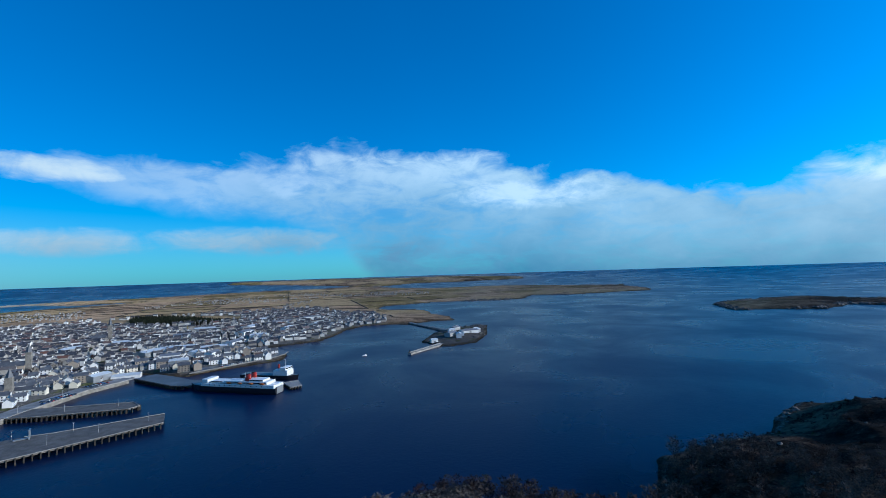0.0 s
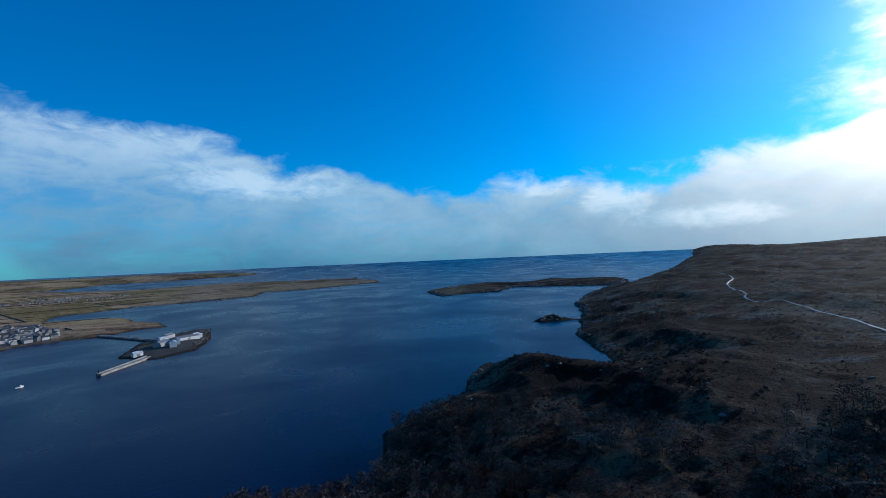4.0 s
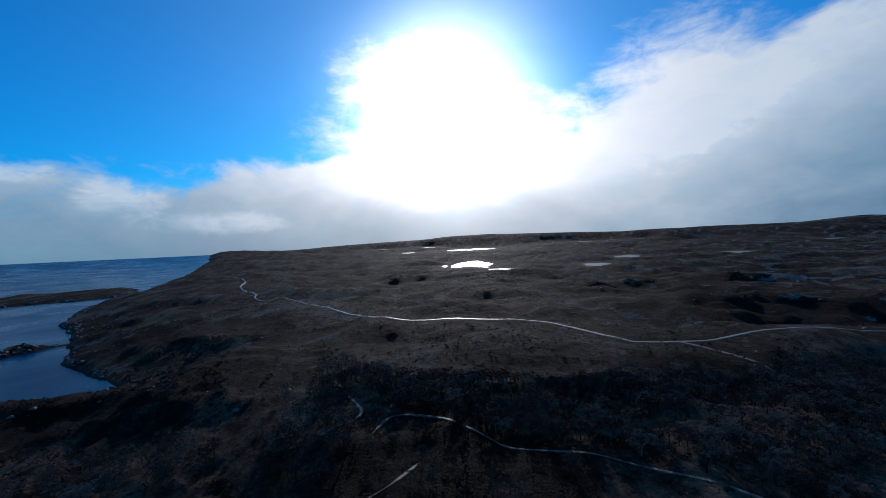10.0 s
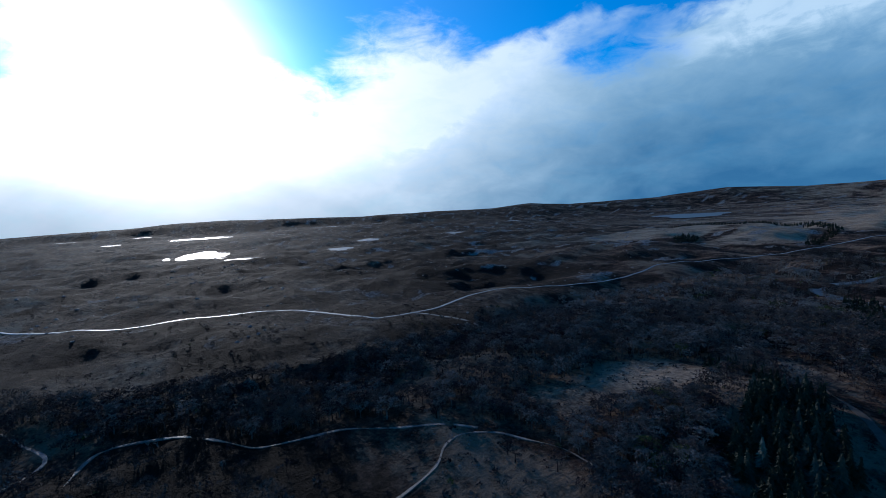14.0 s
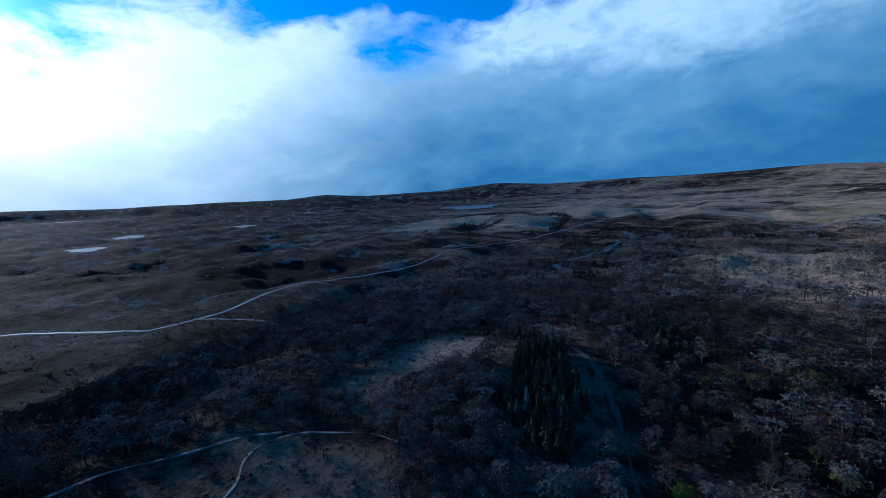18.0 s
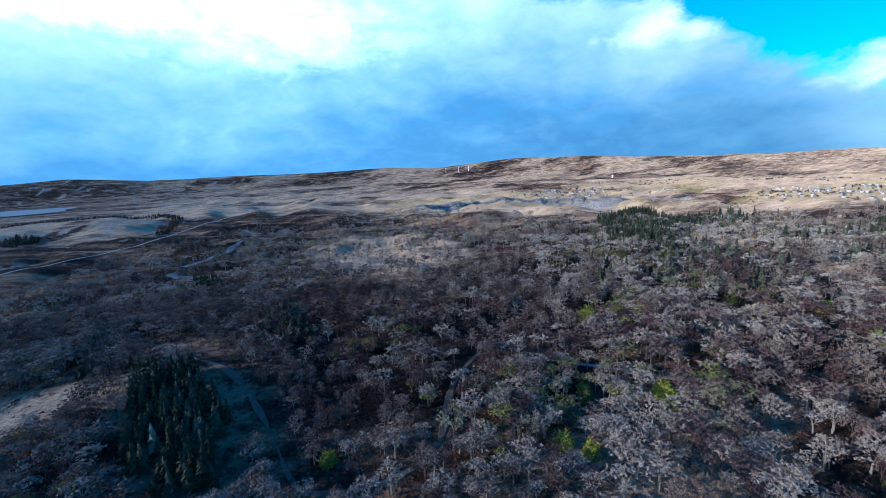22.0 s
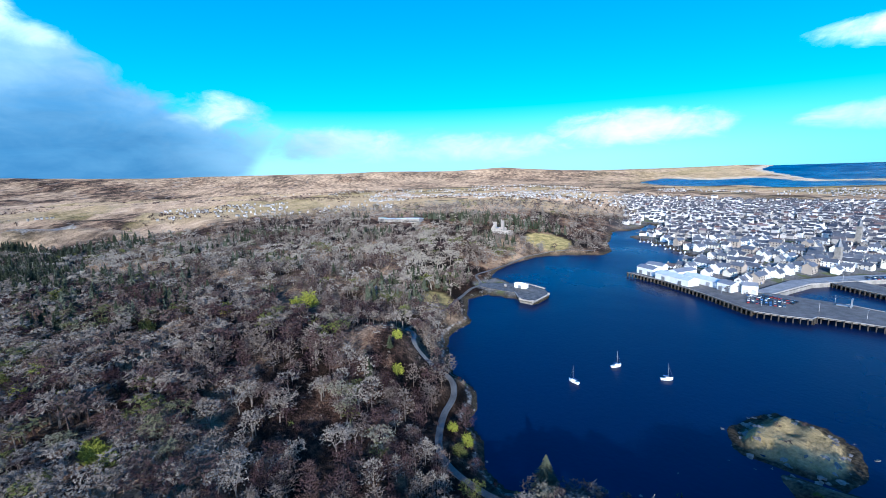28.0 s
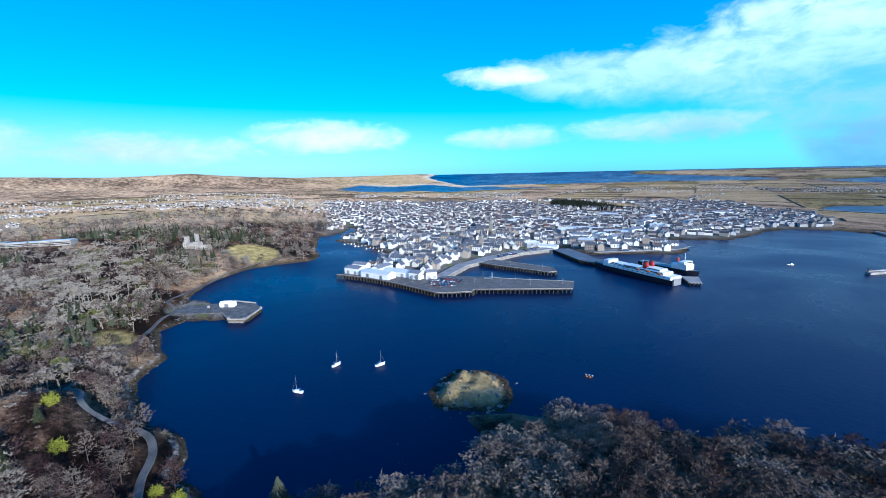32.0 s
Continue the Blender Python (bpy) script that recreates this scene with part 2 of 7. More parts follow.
col = n.mix(n.attr("town"), col, garden)
stone = n.mix(n.step(n.noise(p, 0.35, 7.0, 0.7), 0.35, 0.68), (0.06, 0.055, 0.05), (0.34, 0.31, 0.275))
col = n.mix(n.math("MULTIPLY", n.attr("rock"), n.step(n.math("ADD", n.noise(p, 0.16, 6.0, 0.7), n.math("MULTIPLY_ADD", n.attr("rock"), 0.5, -0.3)), 0.45, 0.6), clamp=True), col, stone)
weed = n.mix(n.step(tuft, 0.35, 0.7), (0.018, 0.016, 0.012), (0.075, 0.06, 0.04))
col = n.mix(n.attr("weed"), col, weed)
sand = n.mix(tuft, (0.30, 0.26, 0.20), (0.50, 0.44, 0.36))
col = n.mix(n.attr("sand"), col, sand)
n.put(b.inputs["Base Color"], col)
bump(n, b, n.math("MULTIPLY_ADD", grain, 2.4, n.math("MULTIPLY", tuft, 0.5)), 1.0, 1.6)

M_SEA, n, b = material("sea_water", 0.12, 0.0, 0.15)
b.inputs["IOR"].default_value = 1.33
p = where(n)
calm = n.step(n.noise(p, 0.006, 4.0, 0.6, 0.6), 0.35, 0.7)
n.put(b.inputs["Base Color"], n.mix(calm, (0.0009, 0.0085, 0.036), (0.0012, 0.011, 0.046)))
n.put(b.inputs["Roughness"], n.math("MULTIPLY_ADD", calm, 0.12, 0.26))
chop = n.math("ADD", n.noise(p, 0.35, 3.0, 0.6), n.math("MULTIPLY", n.noise(p, 0.08, 3.0, 0.6), 0.8))
bump(n, b, chop, 0.22, 0.45)

M_LOCH, n, b = material("loch_water", 0.42, 0.0, 0.5)
b.inputs["IOR"].default_value = 1.33
b.inputs["Base Color"].default_value = (0.012, 0.022, 0.035, 1)
bump(n, b, n.noise(where(n), 0.4, 3.0, 0.6), 0.15, 0.1)

M_ROAD = worn("wet_tarmac", (0.07, 0.068, 0.065), (0.17, 0.162, 0.155), 6.0, 0.46, 0.02, spec=0.5)
M_LANE = worn("dull_tarmac", (0.030, 0.025, 0.020), (0.085, 0.068, 0.052), 1.5, 0.85, 0.02, spec=0.2)
M_TRACK = worn("gravel_track", (0.04, 0.034, 0.028), (0.22, 0.19, 0.155), 1.6, 0.7, 0.03, spec=0.35)
M_DRIVE = worn("pale_worn_tarmac", (0.06, 0.056, 0.052), (0.15, 0.14, 0.125), 3.0, 0.8, 0.02)
M_QUAY = worn("quay_concrete", (0.17, 0.16, 0.15), (0.36, 0.34, 0.31), 3.0, 0.75, 0.02)
M_PILE = worn("tarred_timber", (0.02, 0.017, 0.014), (0.075, 0.062, 0.05), 0.8, 0.8, 0.02)
M_STONE = worn("quay_stone", (0.13, 0.12, 0.105), (0.30, 0.275, 0.24), 1.5, 0.85, 0.03)
M_HARL = tinted("harled_wall", [(0.0, (0.22, 0.20, 0.18)), (0.25, (0.40, 0.37, 0.33)), (0.45, (0.60, 0.58, 0.55)), (0.55, (0.80, 0.79, 0.76)), (0.8, (0.84, 0.83, 0.80)), (0.9, (0.62, 0.52, 0.38)), (1.0, (0.40, 0.20, 0.14))], 0.85, 3.0)
M_SLATE = tinted("slate_roof", [(0.0, (0.045, 0.047, 0.055)), (0.5, (0.065, 0.066, 0.075)), (0.75, (0.12, 0.11, 0.11)), (0.88, (0.16, 0.075, 0.05)), (1.0, (0.34, 0.36, 0.38))], 0.5, 2.0, 0.5)
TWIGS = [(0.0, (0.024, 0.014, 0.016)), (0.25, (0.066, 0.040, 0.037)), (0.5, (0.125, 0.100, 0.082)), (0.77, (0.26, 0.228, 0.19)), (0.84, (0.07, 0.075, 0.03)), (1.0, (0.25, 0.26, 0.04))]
M_TREE = tinted("winter_twigs", TWIGS, 0.95, 1.5, 0.04, 4.2)
M_FARTREE = tinted("far_winter_twigs", TWIGS, 0.95, 1.5, 0.04, 2.4)
M_PINE = tinted("conifer_needles", [(0.0, (0.014, 0.019, 0.010)), (0.5, (0.036, 0.044, 0.022)), (0.9, (0.10, 0.112, 0.08)), (1.0, (0.20, 0.21, 0.15))], 0.85, 1.5)
M_BARK = worn("grey_bark", (0.07, 0.055, 0.045), (0.20, 0.175, 0.15), 0.4, 0.9, 0.02)


# --- lie of the land ---
def rnd2(ix, iy, seed):
    n = (ix * 374761393 + iy * 668265263 + seed * 974711) & 0xFFFFFFFF
    n = ((n ^ (n >> 13)) * 1274126177) & 0xFFFFFFFF
    return ((n ^ (n >> 16)) & 0xFFFF) / 65535.0


def vnoise(x, y, size, seed=0):
    """Smooth noise, 0 to 1, with lumps of that size in metres."""
    x, y = np.asarray(x, float) / size, np.asarray(y, float) / size
    ix, iy = np.floor(x).astype(np.int64), np.floor(y).astype(np.int64)
    u, v = x - ix, y - iy
    u, v = u * u * (3 - 2 * u), v * v * (3 - 2 * v)
    a, b = rnd2(ix, iy, seed), rnd2(ix + 1, iy, seed)
    c, d = rnd2(ix, iy + 1, seed), rnd2(ix + 1, iy + 1, seed)
    return (a * (1 - u) + b * u) * (1 - v) + (c * (1 - u) + d * u) * v


def fbm(x, y, size, seed=0, octaves=4):
    total, amp, norm = 0.0, 1.0, 0.0
    for k in range(octaves):
        total = total + amp * vnoise(x, y, size / 2 ** k, seed + 17 * k)
        norm += amp
        amp *= 0.5
    return total / norm


def smooth(x, a, b):
    s = np.clip((x - a) / (b - a), 0, 1)
    return s * s * (3 - 2 * s)


def polar(az, r):
    a = radians(az)
    return (-math.sin(a) * r, math.cos(a) * r)


def area(text):
    return np.array([[float(v) for v in p.split(",")] for p in text.split()])


# shores of the harbour and the open sea, then islands
HARBOUR = area("-905,470 -860,436 -812,386 -802,347 -684,286 -609,262 -584,237 -597,188 -592,151 -558,113 -516,78 -470,60 -410,52 -397,31 "
               "-351,26 -332,31 -321,19 -306,9 -285,6 -267,9 -255,6 -242,9 -221,20 -203,20 -190,14 -177,20 -155,18 -144,26")
NEAR_SHORE = area("-138,45 -132,66 -148,92 -158,110 -150,128 -132,152 -112,166 -78,192 -45,206 -12,232 12,236 40,228 62,216 85,205 106,228 "
                  "131,276 188,297 226,308 263,346 300,372 338,352 362,304 405,275")
SOUTH_SHORE = area("440,318 474,369 518,421 574,453 628,500 717,560 784,629 833,669 970,749 1130,828 1300,885 1420,900 1723,1020 "
                   "2333,1250 3165,1595 3778,1805 4600,2180 7000,3300")
EAST_SHORE = area("7000,9000 1700,6500 1330,3160 1212,2885 1180,2500 1070,2214 850,2150 604,2048 429,2106 328,1843 160,1800 -37,1812 -238,1645 -226,1493 -65,1415 -36,1282 10,1200 "
                  "24,1092 -10,1100 -50,1075 -81,1034 -140,1042 -197,1029 -222,967 -232,815 -293,760 -330,742 -292,732 -252,690 -240,632 -310,570 -325,545")
TOWN_SHORE = area("-404,567 -418,400 -385,318 -372,306 -330,300 -323,252 -379,246 -463,223 -517,301 -540,345 -620,352 -733,349 -780,395 -850,455")
SEA = np.vstack([HARBOUR, NEAR_SHORE, SOUTH_SHORE, EAST_SHORE, TOWN_SHORE])
BAY = np.array([polar(*p) for p in ((47, 3480), (41, 3560), (36, 3540), (30, 3614), (22.6, 3719), (16, 3738), (12, 3880), (8, 3646), (4, 3400), (1, 3284), (-5, 3394), (-10, 3386), (-16, 3260), (-22, 3180), (-30, 7000), (0, 9000), (30, 9000), (48, 7000), (52, 4600))])
SANDS = np.array([polar(*p) for p in ((64, 3500), (61, 3050), (57, 2830), (53, 2960), (50, 2640), (46, 2780), (42, 2860), (37, 3050), (36, 3180), (41, 3130), (44, 3420), (48, 3350), (52, 3800), (57, 3620), (61, 3900))])
ISLES = {
    "goat": area("-41,760 -25,857 0,925 48,960 95,985 84,900 80,829 49,741 8,712 -13,716"),
    "skerry": area("-161,124 -174,129 -182,145 -185,165 -172,176 -157,176 -141,165 -136,150 -147,135"),
    "knoll": area("560,548 575,556 594,556 612,545 622,528 634,512 642,498 626,494 616,506 600,518 584,520 570,532"),
    "spit": area("814,1310 760,1136 872,1116 960,1084 1123,1190 1198,1083 1261,984 1340,895 1500,960 1628,1031 1576,1108 1528,1234 1592,1402 1306,1332 1286,1518 1153,1506 860,1361"),
    "point": np.array([polar(*p) for p in ((27, 4600), (20.4, 4365), (14, 4050), (10.5, 3800), (8.2, 3800), (3.9, 4056), (-6, 4137), (-10.5, 4239), (-10.8, 4480), (-6, 4700), (0, 4800), (15, 4860), (26, 4850))]),
    "jetty": area("-480,70 -437,84 -411,111 -396,112 -373,90 -393,79 -412,54 -440,40"),
}


def inside(poly, x, y):
    hit = np.zeros(x.shape, bool)
    px, py = poly[:, 0], poly[:, 1]
    for k in range(len(poly)):
        x0, y0, x1, y1 = px[k - 1], py[k - 1], px[k], py[k]
        if y0 != y1:
            hit ^= ((y0 > y) != (y1 > y)) & (x < (x1 - x0) * (y - y0) / (y1 - y0) + x0)
    return hit


def rim(poly, x, y):
    """Distance to the outline."""
    best = np.full(x.shape, 1e12)
    for k in range(len(poly)):
        ax, ay = poly[k - 1]
        dx, dy = poly[k] - poly[k - 1]
        s = np.clip(((x - ax) * dx + (y - ay) * dy) / (dx * dx + dy * dy + 1e-9), 0, 1)
        best = np.minimum(best, (x - ax - s * dx) ** 2 + (y - ay - s * dy) ** 2)
    return np.sqrt(best)


def signed(poly, x, y):
    return np.where(inside(poly, x, y), 1.0, -1.0) * rim(poly, x, y)


def shore(x, y):
    """Metres inland of the waterline, negative at sea."""
    x, y = np.asarray(x, float), np.asarray(y, float)
    r = np.hypot(x, y)
    wob = 1.0 + np.clip(r - 300, 0, 3000) / 300
    wx = x + (fbm(x, y, 26, 5, 3) - 0.5) * 5 * wob
    wy = y + (fbm(x, y, 26, 9, 3) - 0.5) * 5 * wob
    built = smooth(-np.hypot((x + 420) / 260, (y - 420) / 260), -1.15, -0.85)
    wx, wy = wx * (1 - built) + x * built, wy * (1 - built) + y * built
    d = -signed(SEA, wx, wy)
    d = np.minimum(d, -signed(BAY, wx, wy))
    d = np.minimum(d, -signed(SANDS, wx, wy))
    for name, poly in ISLES.items():
        d = np.maximum(d, signed(poly, wx, wy))
    return d


def lift(r):
    """The far country and sea rise to meet the skyline."""
    return 95.0 * (np.clip(r - 2800, 0, None) / 2100) ** 2


def blob(x, y, cx, cy, rx, ry=None):
    return np.exp(-(((x - cx) / rx) ** 2 + ((y - cy) / (ry or rx)) ** 2))


# height of the land's skyline round the compass, in degrees: azimuth, elevation
SKYLINE = np.array([(-180, 0.9), (-175, 0.95), (-167, 0.88), (-160, 1.25), (-153, 0.7), (-143, 0.5), (-138, 0.95), (-133, 0.55), (-121, 0.65), (-116, 0.5), (-109, 0.75), (-100, 0.95), (-95, 0.9), (-90, 0.5), (-83, 0.4), (-76, 0.0), (-64, -0.35), (66, -0.3),
                    (74, 0.05), (80.5, 0.6), (87, 0.3), (96, 0.5), (114, 0.47), (128, 0.65), (134, 0.9), (141, 1.45), (150, 1.5), (160, 0.8), (166, 1.15), (178, 0.88), (180, 0.9)])
MOOR_ROAD = area("1500,640 1300,520 1112,456 1074,441 930,362 845,318 797,302 770,272 790,248 700,182 598,118 489,34 462,-40 452,-80 436,-133 347,-161 330,-176 326,-222 341,-263 352,-315 331,-370 310,-412 301,-523 279,-645 225,-740 190,-850 150,-1020 90,-1300 -60,-1700")


def beside(line, x, y):
    """Distance to an open line of points."""
    best = np.full(x.shape, 1e12)
    for (ax, ay), (bx, by) in zip(line, line[1:]):
        dx, dy = bx - ax, by - ay
        s = np.clip(((x - ax) * dx + (y - ay) * dy) / (dx * dx + dy * dy), 0, 1)
        best = np.minimum(best, (x - ax - s * dx) ** 2 + (y - ay - s * dy) ** 2)
    return np.sqrt(best)


QUARRY = area("-320,-900 -420,-850 -560,-830 -680,-760 -790,-660 -890,-730 -810,-860 -670,-970 -480,-990 -350,-990")
LOCHS = []          # x, y, half length, half width, turn, level: filled below


def relief(x, y):
    """Height of the dry land above the lifted sea level, without lochs, for points d metres inland."""
    d = shore(x, y)
    az = np.degrees(np.arctan2(-x, y))
    town = smooth(-np.hypot((x + 520) / 900, (y - 950) / 800), -1.25, -0.75)
    north = smooth(y, 500, 1300) * smooth(-x, -1700, -1300)
    level = 34.0 * (1 - np.maximum(town, north)) + 11.0 * np.maximum(town, north)
    level = np.maximum(level, 0)
    moor = smooth(x, 150, 500) * (1 - north) + smooth(-y, 250, 600)
    moor = np.clip(moor, 0, 1)
    bump = (fbm(x, y, 420, 2, 5) - 0.5) * (10 + 34 * moor) + (fbm(x, y, 60, 4, 4) - 0.5) * (5 + 9 * moor)
    bump = bump + (np.abs(fbm(x, y, 130, 8, 4) - 0.5) * -2 + 0.25) * 10 * moor
    bump = bump + (fbm(x * 1.15, y * 0.36, 125, 61, 3) - 0.5) * 26 * moor * smooth(np.hypot(x, y), 120, 330)
    bench = smooth(beside(MOOR_ROAD, x, y), 6, 75)
    bump = bump * (1 - 0.85 * np.maximum(town, north)) * (0.55 + 0.45 * bench) + smooth(np.hypot(x, y), 2600, 4200) * (1 - smooth(y, 900, 2200)) * (fbm(x, y, 1100, 15, 4) - 0.5) * 40
    h = 1.6 * (1 - np.exp(-np.clip(d, 0, None) / 3)) + (level + bump) * (1 - np.exp(-np.clip(d, 0, None) / 110.0))
    h = h + 7 * blob(x, y, 290, 285, 55) * smooth(d, 0, 60) + 10 * blob(x, y, 330, 150, 80, 55) + 8 * blob(x, y, 66, -188, 48, 60)
    h = h + 6 * blob(x, y, -40, 140, 70, 40) * smooth(d, 0, 40) + 8 * blob(x, y, -230, -60, 60) + 15 * blob(x, y, -240, -27, 34, 25) * smooth(d, 4, 25)
    neck = smooth(blob(x, y, -138, 92, 36, 44), 0.25, 0.6)
    h = h * (1 - 0.97 * neck) - 1.5 * neck                      # low wet neck behind the skerry
    # crags of the southern headlands, the dry valley and the quarry
    crag = (1 - np.abs(2 * fbm(x, y, 110, 101, 4) - 1)) ** 3
    h = h + (6.5 * crag - 3.2) * (0.1 + 0.9 * bench) * smooth(d, 8, 50) * np.maximum(moor, smooth(x, 100, 200)) * (1 - north)
    headland = smooth(-az, 12, 24) * (1 - smooth(-az, 60, 75)) * smooth(d, 6, 40) * smooth(-np.hypot(x, y), -620, -420)
    h = h + 7 * ((1 - np.abs(2 * fbm(x, y, 46, 103, 4) - 1)) ** 2 - 0.5) * headland
    valley = np.exp(-((x - 245 + 0.12 * (y + 200)) / 38) ** 2) * smooth(-y, 20, 140) * smooth(y, -620, -420)
    h = h - 9 * valley * smooth(d, 30, 90)
    cut = signed(QUARRY, x + (fbm(x, y, 40, 7, 3) - 0.5) * 40, y + (fbm(x, y, 40, 8, 3) - 0.5) * 40)
    r = np.hypot(x, y)
    brow = 120 + np.tan(np.radians(np.interp(az, SKYLINE[:, 0], SKYLINE[:, 1]))) * 4850 - lift(r) + (fbm(x, y, 520, 77, 3) - 0.5) * 22
    h = h + (np.maximum(brow, 3) - h) * smooth(r, 4050, 4820) * smooth(d, 60, 900)
    h = h - 10 * smooth(cut, 0, 9) + 4 * smooth(cut, -40, -4) * (cut < 0)
    isle = inside(ISLES["skerry"], x, y)
    h = np.where(isle, 0.4 + 3.4 * smooth(d + 5 * (fbm(x, y, 14, 6, 3) - 0.5), 5, 8.5) + (fbm(x, y, 12, 3, 4) - 0.5) * 6.5 * smooth(d, 2, 9), h)
    h = np.where(inside(ISLES["goat"], x, y), 2.0 + 2 * smooth(d, 5, 40), h)
    h = np.where(inside(ISLES["jetty"], x, y), 2.6, h)
    h = np.where((rim(ISLES["knoll"], x, y) < 500) & inside(ISLES["knoll"], x, y), 1 + 12 * (1 - np.exp(-np.clip(d - 3, 0, None) / 9)), h)
    h = np.where(d < 0, np.maximum(-6.0, d * 0.25), h)
    return h, d


def ground_z(x, y):
    x, y = np.asarray(x, float), np.asarray(y, float)
    h, d = relief(x, y)
    z = h + lift(np.hypot(x, y))
    for cx, cy, a, b, turn, level in LOCHS:
        q = loch_d(x, y, cx, cy, a, b, turn)
        z = z + (level - 1.2 * smooth(-q, 0, 0.3) - z) * smooth(-q, -1.3 if math.hypot(cx, cy) < 2300 else -3.2, -0.15)
    return z


def loch_d(x, y, cx, cy, a, b, turn):
    """0 on the loch's shore, under 0 on its water."""
    c, s = math.cos(radians(turn)), math.sin(radians(turn))
    u, v = (x - cx) * c + (y - cy) * s, -(x - cx) * s + (y - cy) * c
    w = np.arctan2(v / b, u / a)
    return np.hypot(u / a, v / b) - 1 - 0.16 * np.sin(3 * w + cx) - 0.1 * np.sin(5 * w + cy)


# azimuth, half its width in degrees, distance of the near and the far shore, level
for az, half, r0, r1, level in ((-97.0, 2.8, 1480, 1980, 30.0), (-101.1, 2.3, 1230, 1420, 29.0), (-97.2, 3.1, 3300, 3950, 55.0), (-112.8, 1.7, 1370, 1530, 31.0), (-116.5, 1.5, 1830, 2050, 32.0), (-128.4, 2.6, 1930, 2110, 36.0),
                                (-111.7, 2.1, 3950, 4280, 78.0), (-117.7, 1.0, 4050, 4260, 82.0), (-156.6, 4.0, 2450, 3300, 38.0), (-135.6, 0.9, 3300, 3600, 47.0), (-91.3, 0.9, 4050, 4250, 84.0), (-88.5, 1.0, 3400, 3700, 50.0), (-84.8, 1.1, 4050, 4250, 82.0),
                                (-93.3, 0.35, 1560, 1680, 31.0)):
    LOCHS.append((*polar(az, (r0 + r1) / 2), (r1 - r0) / 2, (r0 + r1) / 2 * math.tan(radians(half)), az + 90, level))


# --- mesh helpers ---
def mesh_from(name, verts, faces, mats, tint=None, face_mat=None, smooth_shade=False, layers=None):
    """A mesh from arrays: faces is an (n, 3) or (n, 4) array."""
    verts, faces = np.asarray(verts, np.float32), np.asarray(faces, np.int32)
    me = bpy.data.meshes.new(name)
    k = faces.shape[1]
    me.vertices.add(len(verts)), me.loops.add(faces.size), me.polygons.add(len(faces))
    me.vertices.foreach_set("co", verts.ravel())
    me.loops.foreach_set("vertex_index", faces.ravel())
    me.polygons.foreach_set("loop_start", np.arange(0, faces.size, k, dtype=np.int32))
    me.polygons.foreach_set("loop_total", np.full(len(faces), k, np.int32))
    for m in mats:
        me.materials.append(m)
    if face_mat is not None:
        me.polygons.foreach_set("material_index", np.asarray(face_mat, np.int32))
    me.polygons.foreach_set("use_smooth", np.full(len(faces), smooth_shade))
    for key, values in ([("tint", tint)] if tint is not None else []) + list((layers or {}).items()):
        me.attributes.new(key, "FLOAT", "POINT").data.foreach_set("value", np.asarray(values, np.float32))
    me.update(calc_edges=True)
    return me


def part(name, bm, mat, parent=None, label="", shade=False, at=None):
    """One mesh object out of a bmesh, under its thing."""
    me = bpy.data.meshes.new(name)
    if shade:
        for f in bm.faces:
            f.smooth = True
    bm.to_mesh(me)
    bm.free()
    me.materials.append(mat)
    ob = new(name, me)
    if parent is not None:
        ob.parent = parent
    if at is not None:
        ob.matrix_basis = at
    return tagged(ob, label) if label else ob


def box(bm, x0, y0, z0, x1, y1, z1, bevel=0.0):
    made = bmesh.ops.create_cube(bm, size=1.0, matrix=Matrix.LocRotScale(((x0 + x1) / 2, (y0 + y1) / 2, (z0 + z1) / 2), None, (x1 - x0, y1 - y0, z1 - z0)))
    if bevel:
        edges = {e for v in made["verts"] for e in v.link_edges}
        bmesh.ops.bevel(bm, geom=list(edges), offset=bevel, segments=1, affect="EDGES", profile=0.5)
    return bm


def rod(bm, a, b, r0, r1=None, sides=6):
    a, b = Vector(a), Vector(b)
    turn = (b - a).to_track_quat("Z", "Y").to_matrix().to_4x4()
    bmesh.ops.create_cone(bm, cap_ends=True, segments=sides, radius1=r0, radius2=r0 if r1 is None else r1, depth=(b - a).length, matrix=Matrix.Translation((a + b) / 2) @ turn)
    return bm


def slab(bm, outline, z0, z1):
    """A flat-topped block over an outline of x, y points."""
    low = [bm.verts.new((x, y, z0)) for x, y in outline]
    high = [bm.verts.new((x, y, z1)) for x, y in outline]
    bm.faces.new(high)
    bm.faces.new(low[::-1])
    for k in range(len(outline)):
        bm.faces.new((low[k - 1], low[k], high[k], high[k - 1]))
    bmesh.ops.recalc_face_normals(bm, faces=bm.faces)
    return bm


# --- ground and water ---
RINGS = np.concatenate([np.geomspace(18, 4960, 300)])
SPOKES = 760
aa, rr = np.meshgrid(np.linspace(0, 2 * np.pi, SPOKES, endpoint=False), RINGS)
gx, gy = np.concatenate([[0.0], (-np.sin(aa) * rr).ravel()]), np.concatenate([[0.0], (np.cos(aa) * rr).ravel()])
gd = relief(gx, gy)[1]
gz = ground_z(gx, gy)
j, i = np.meshgrid(np.arange(SPOKES), np.arange(len(RINGS) - 1))
quad = np.stack([1 + i * SPOKES + j, 1 + i * SPOKES + (j + 1) % SPOKES, 1 + (i + 1) * SPOKES + (j + 1) % SPOKES, 1 + (i + 1) * SPOKES + j], -1).reshape(-1, 4)[:, ::-1]
gr, gaz = np.hypot(gx, gy), np.degrees(np.arctan2(-gx, gy))


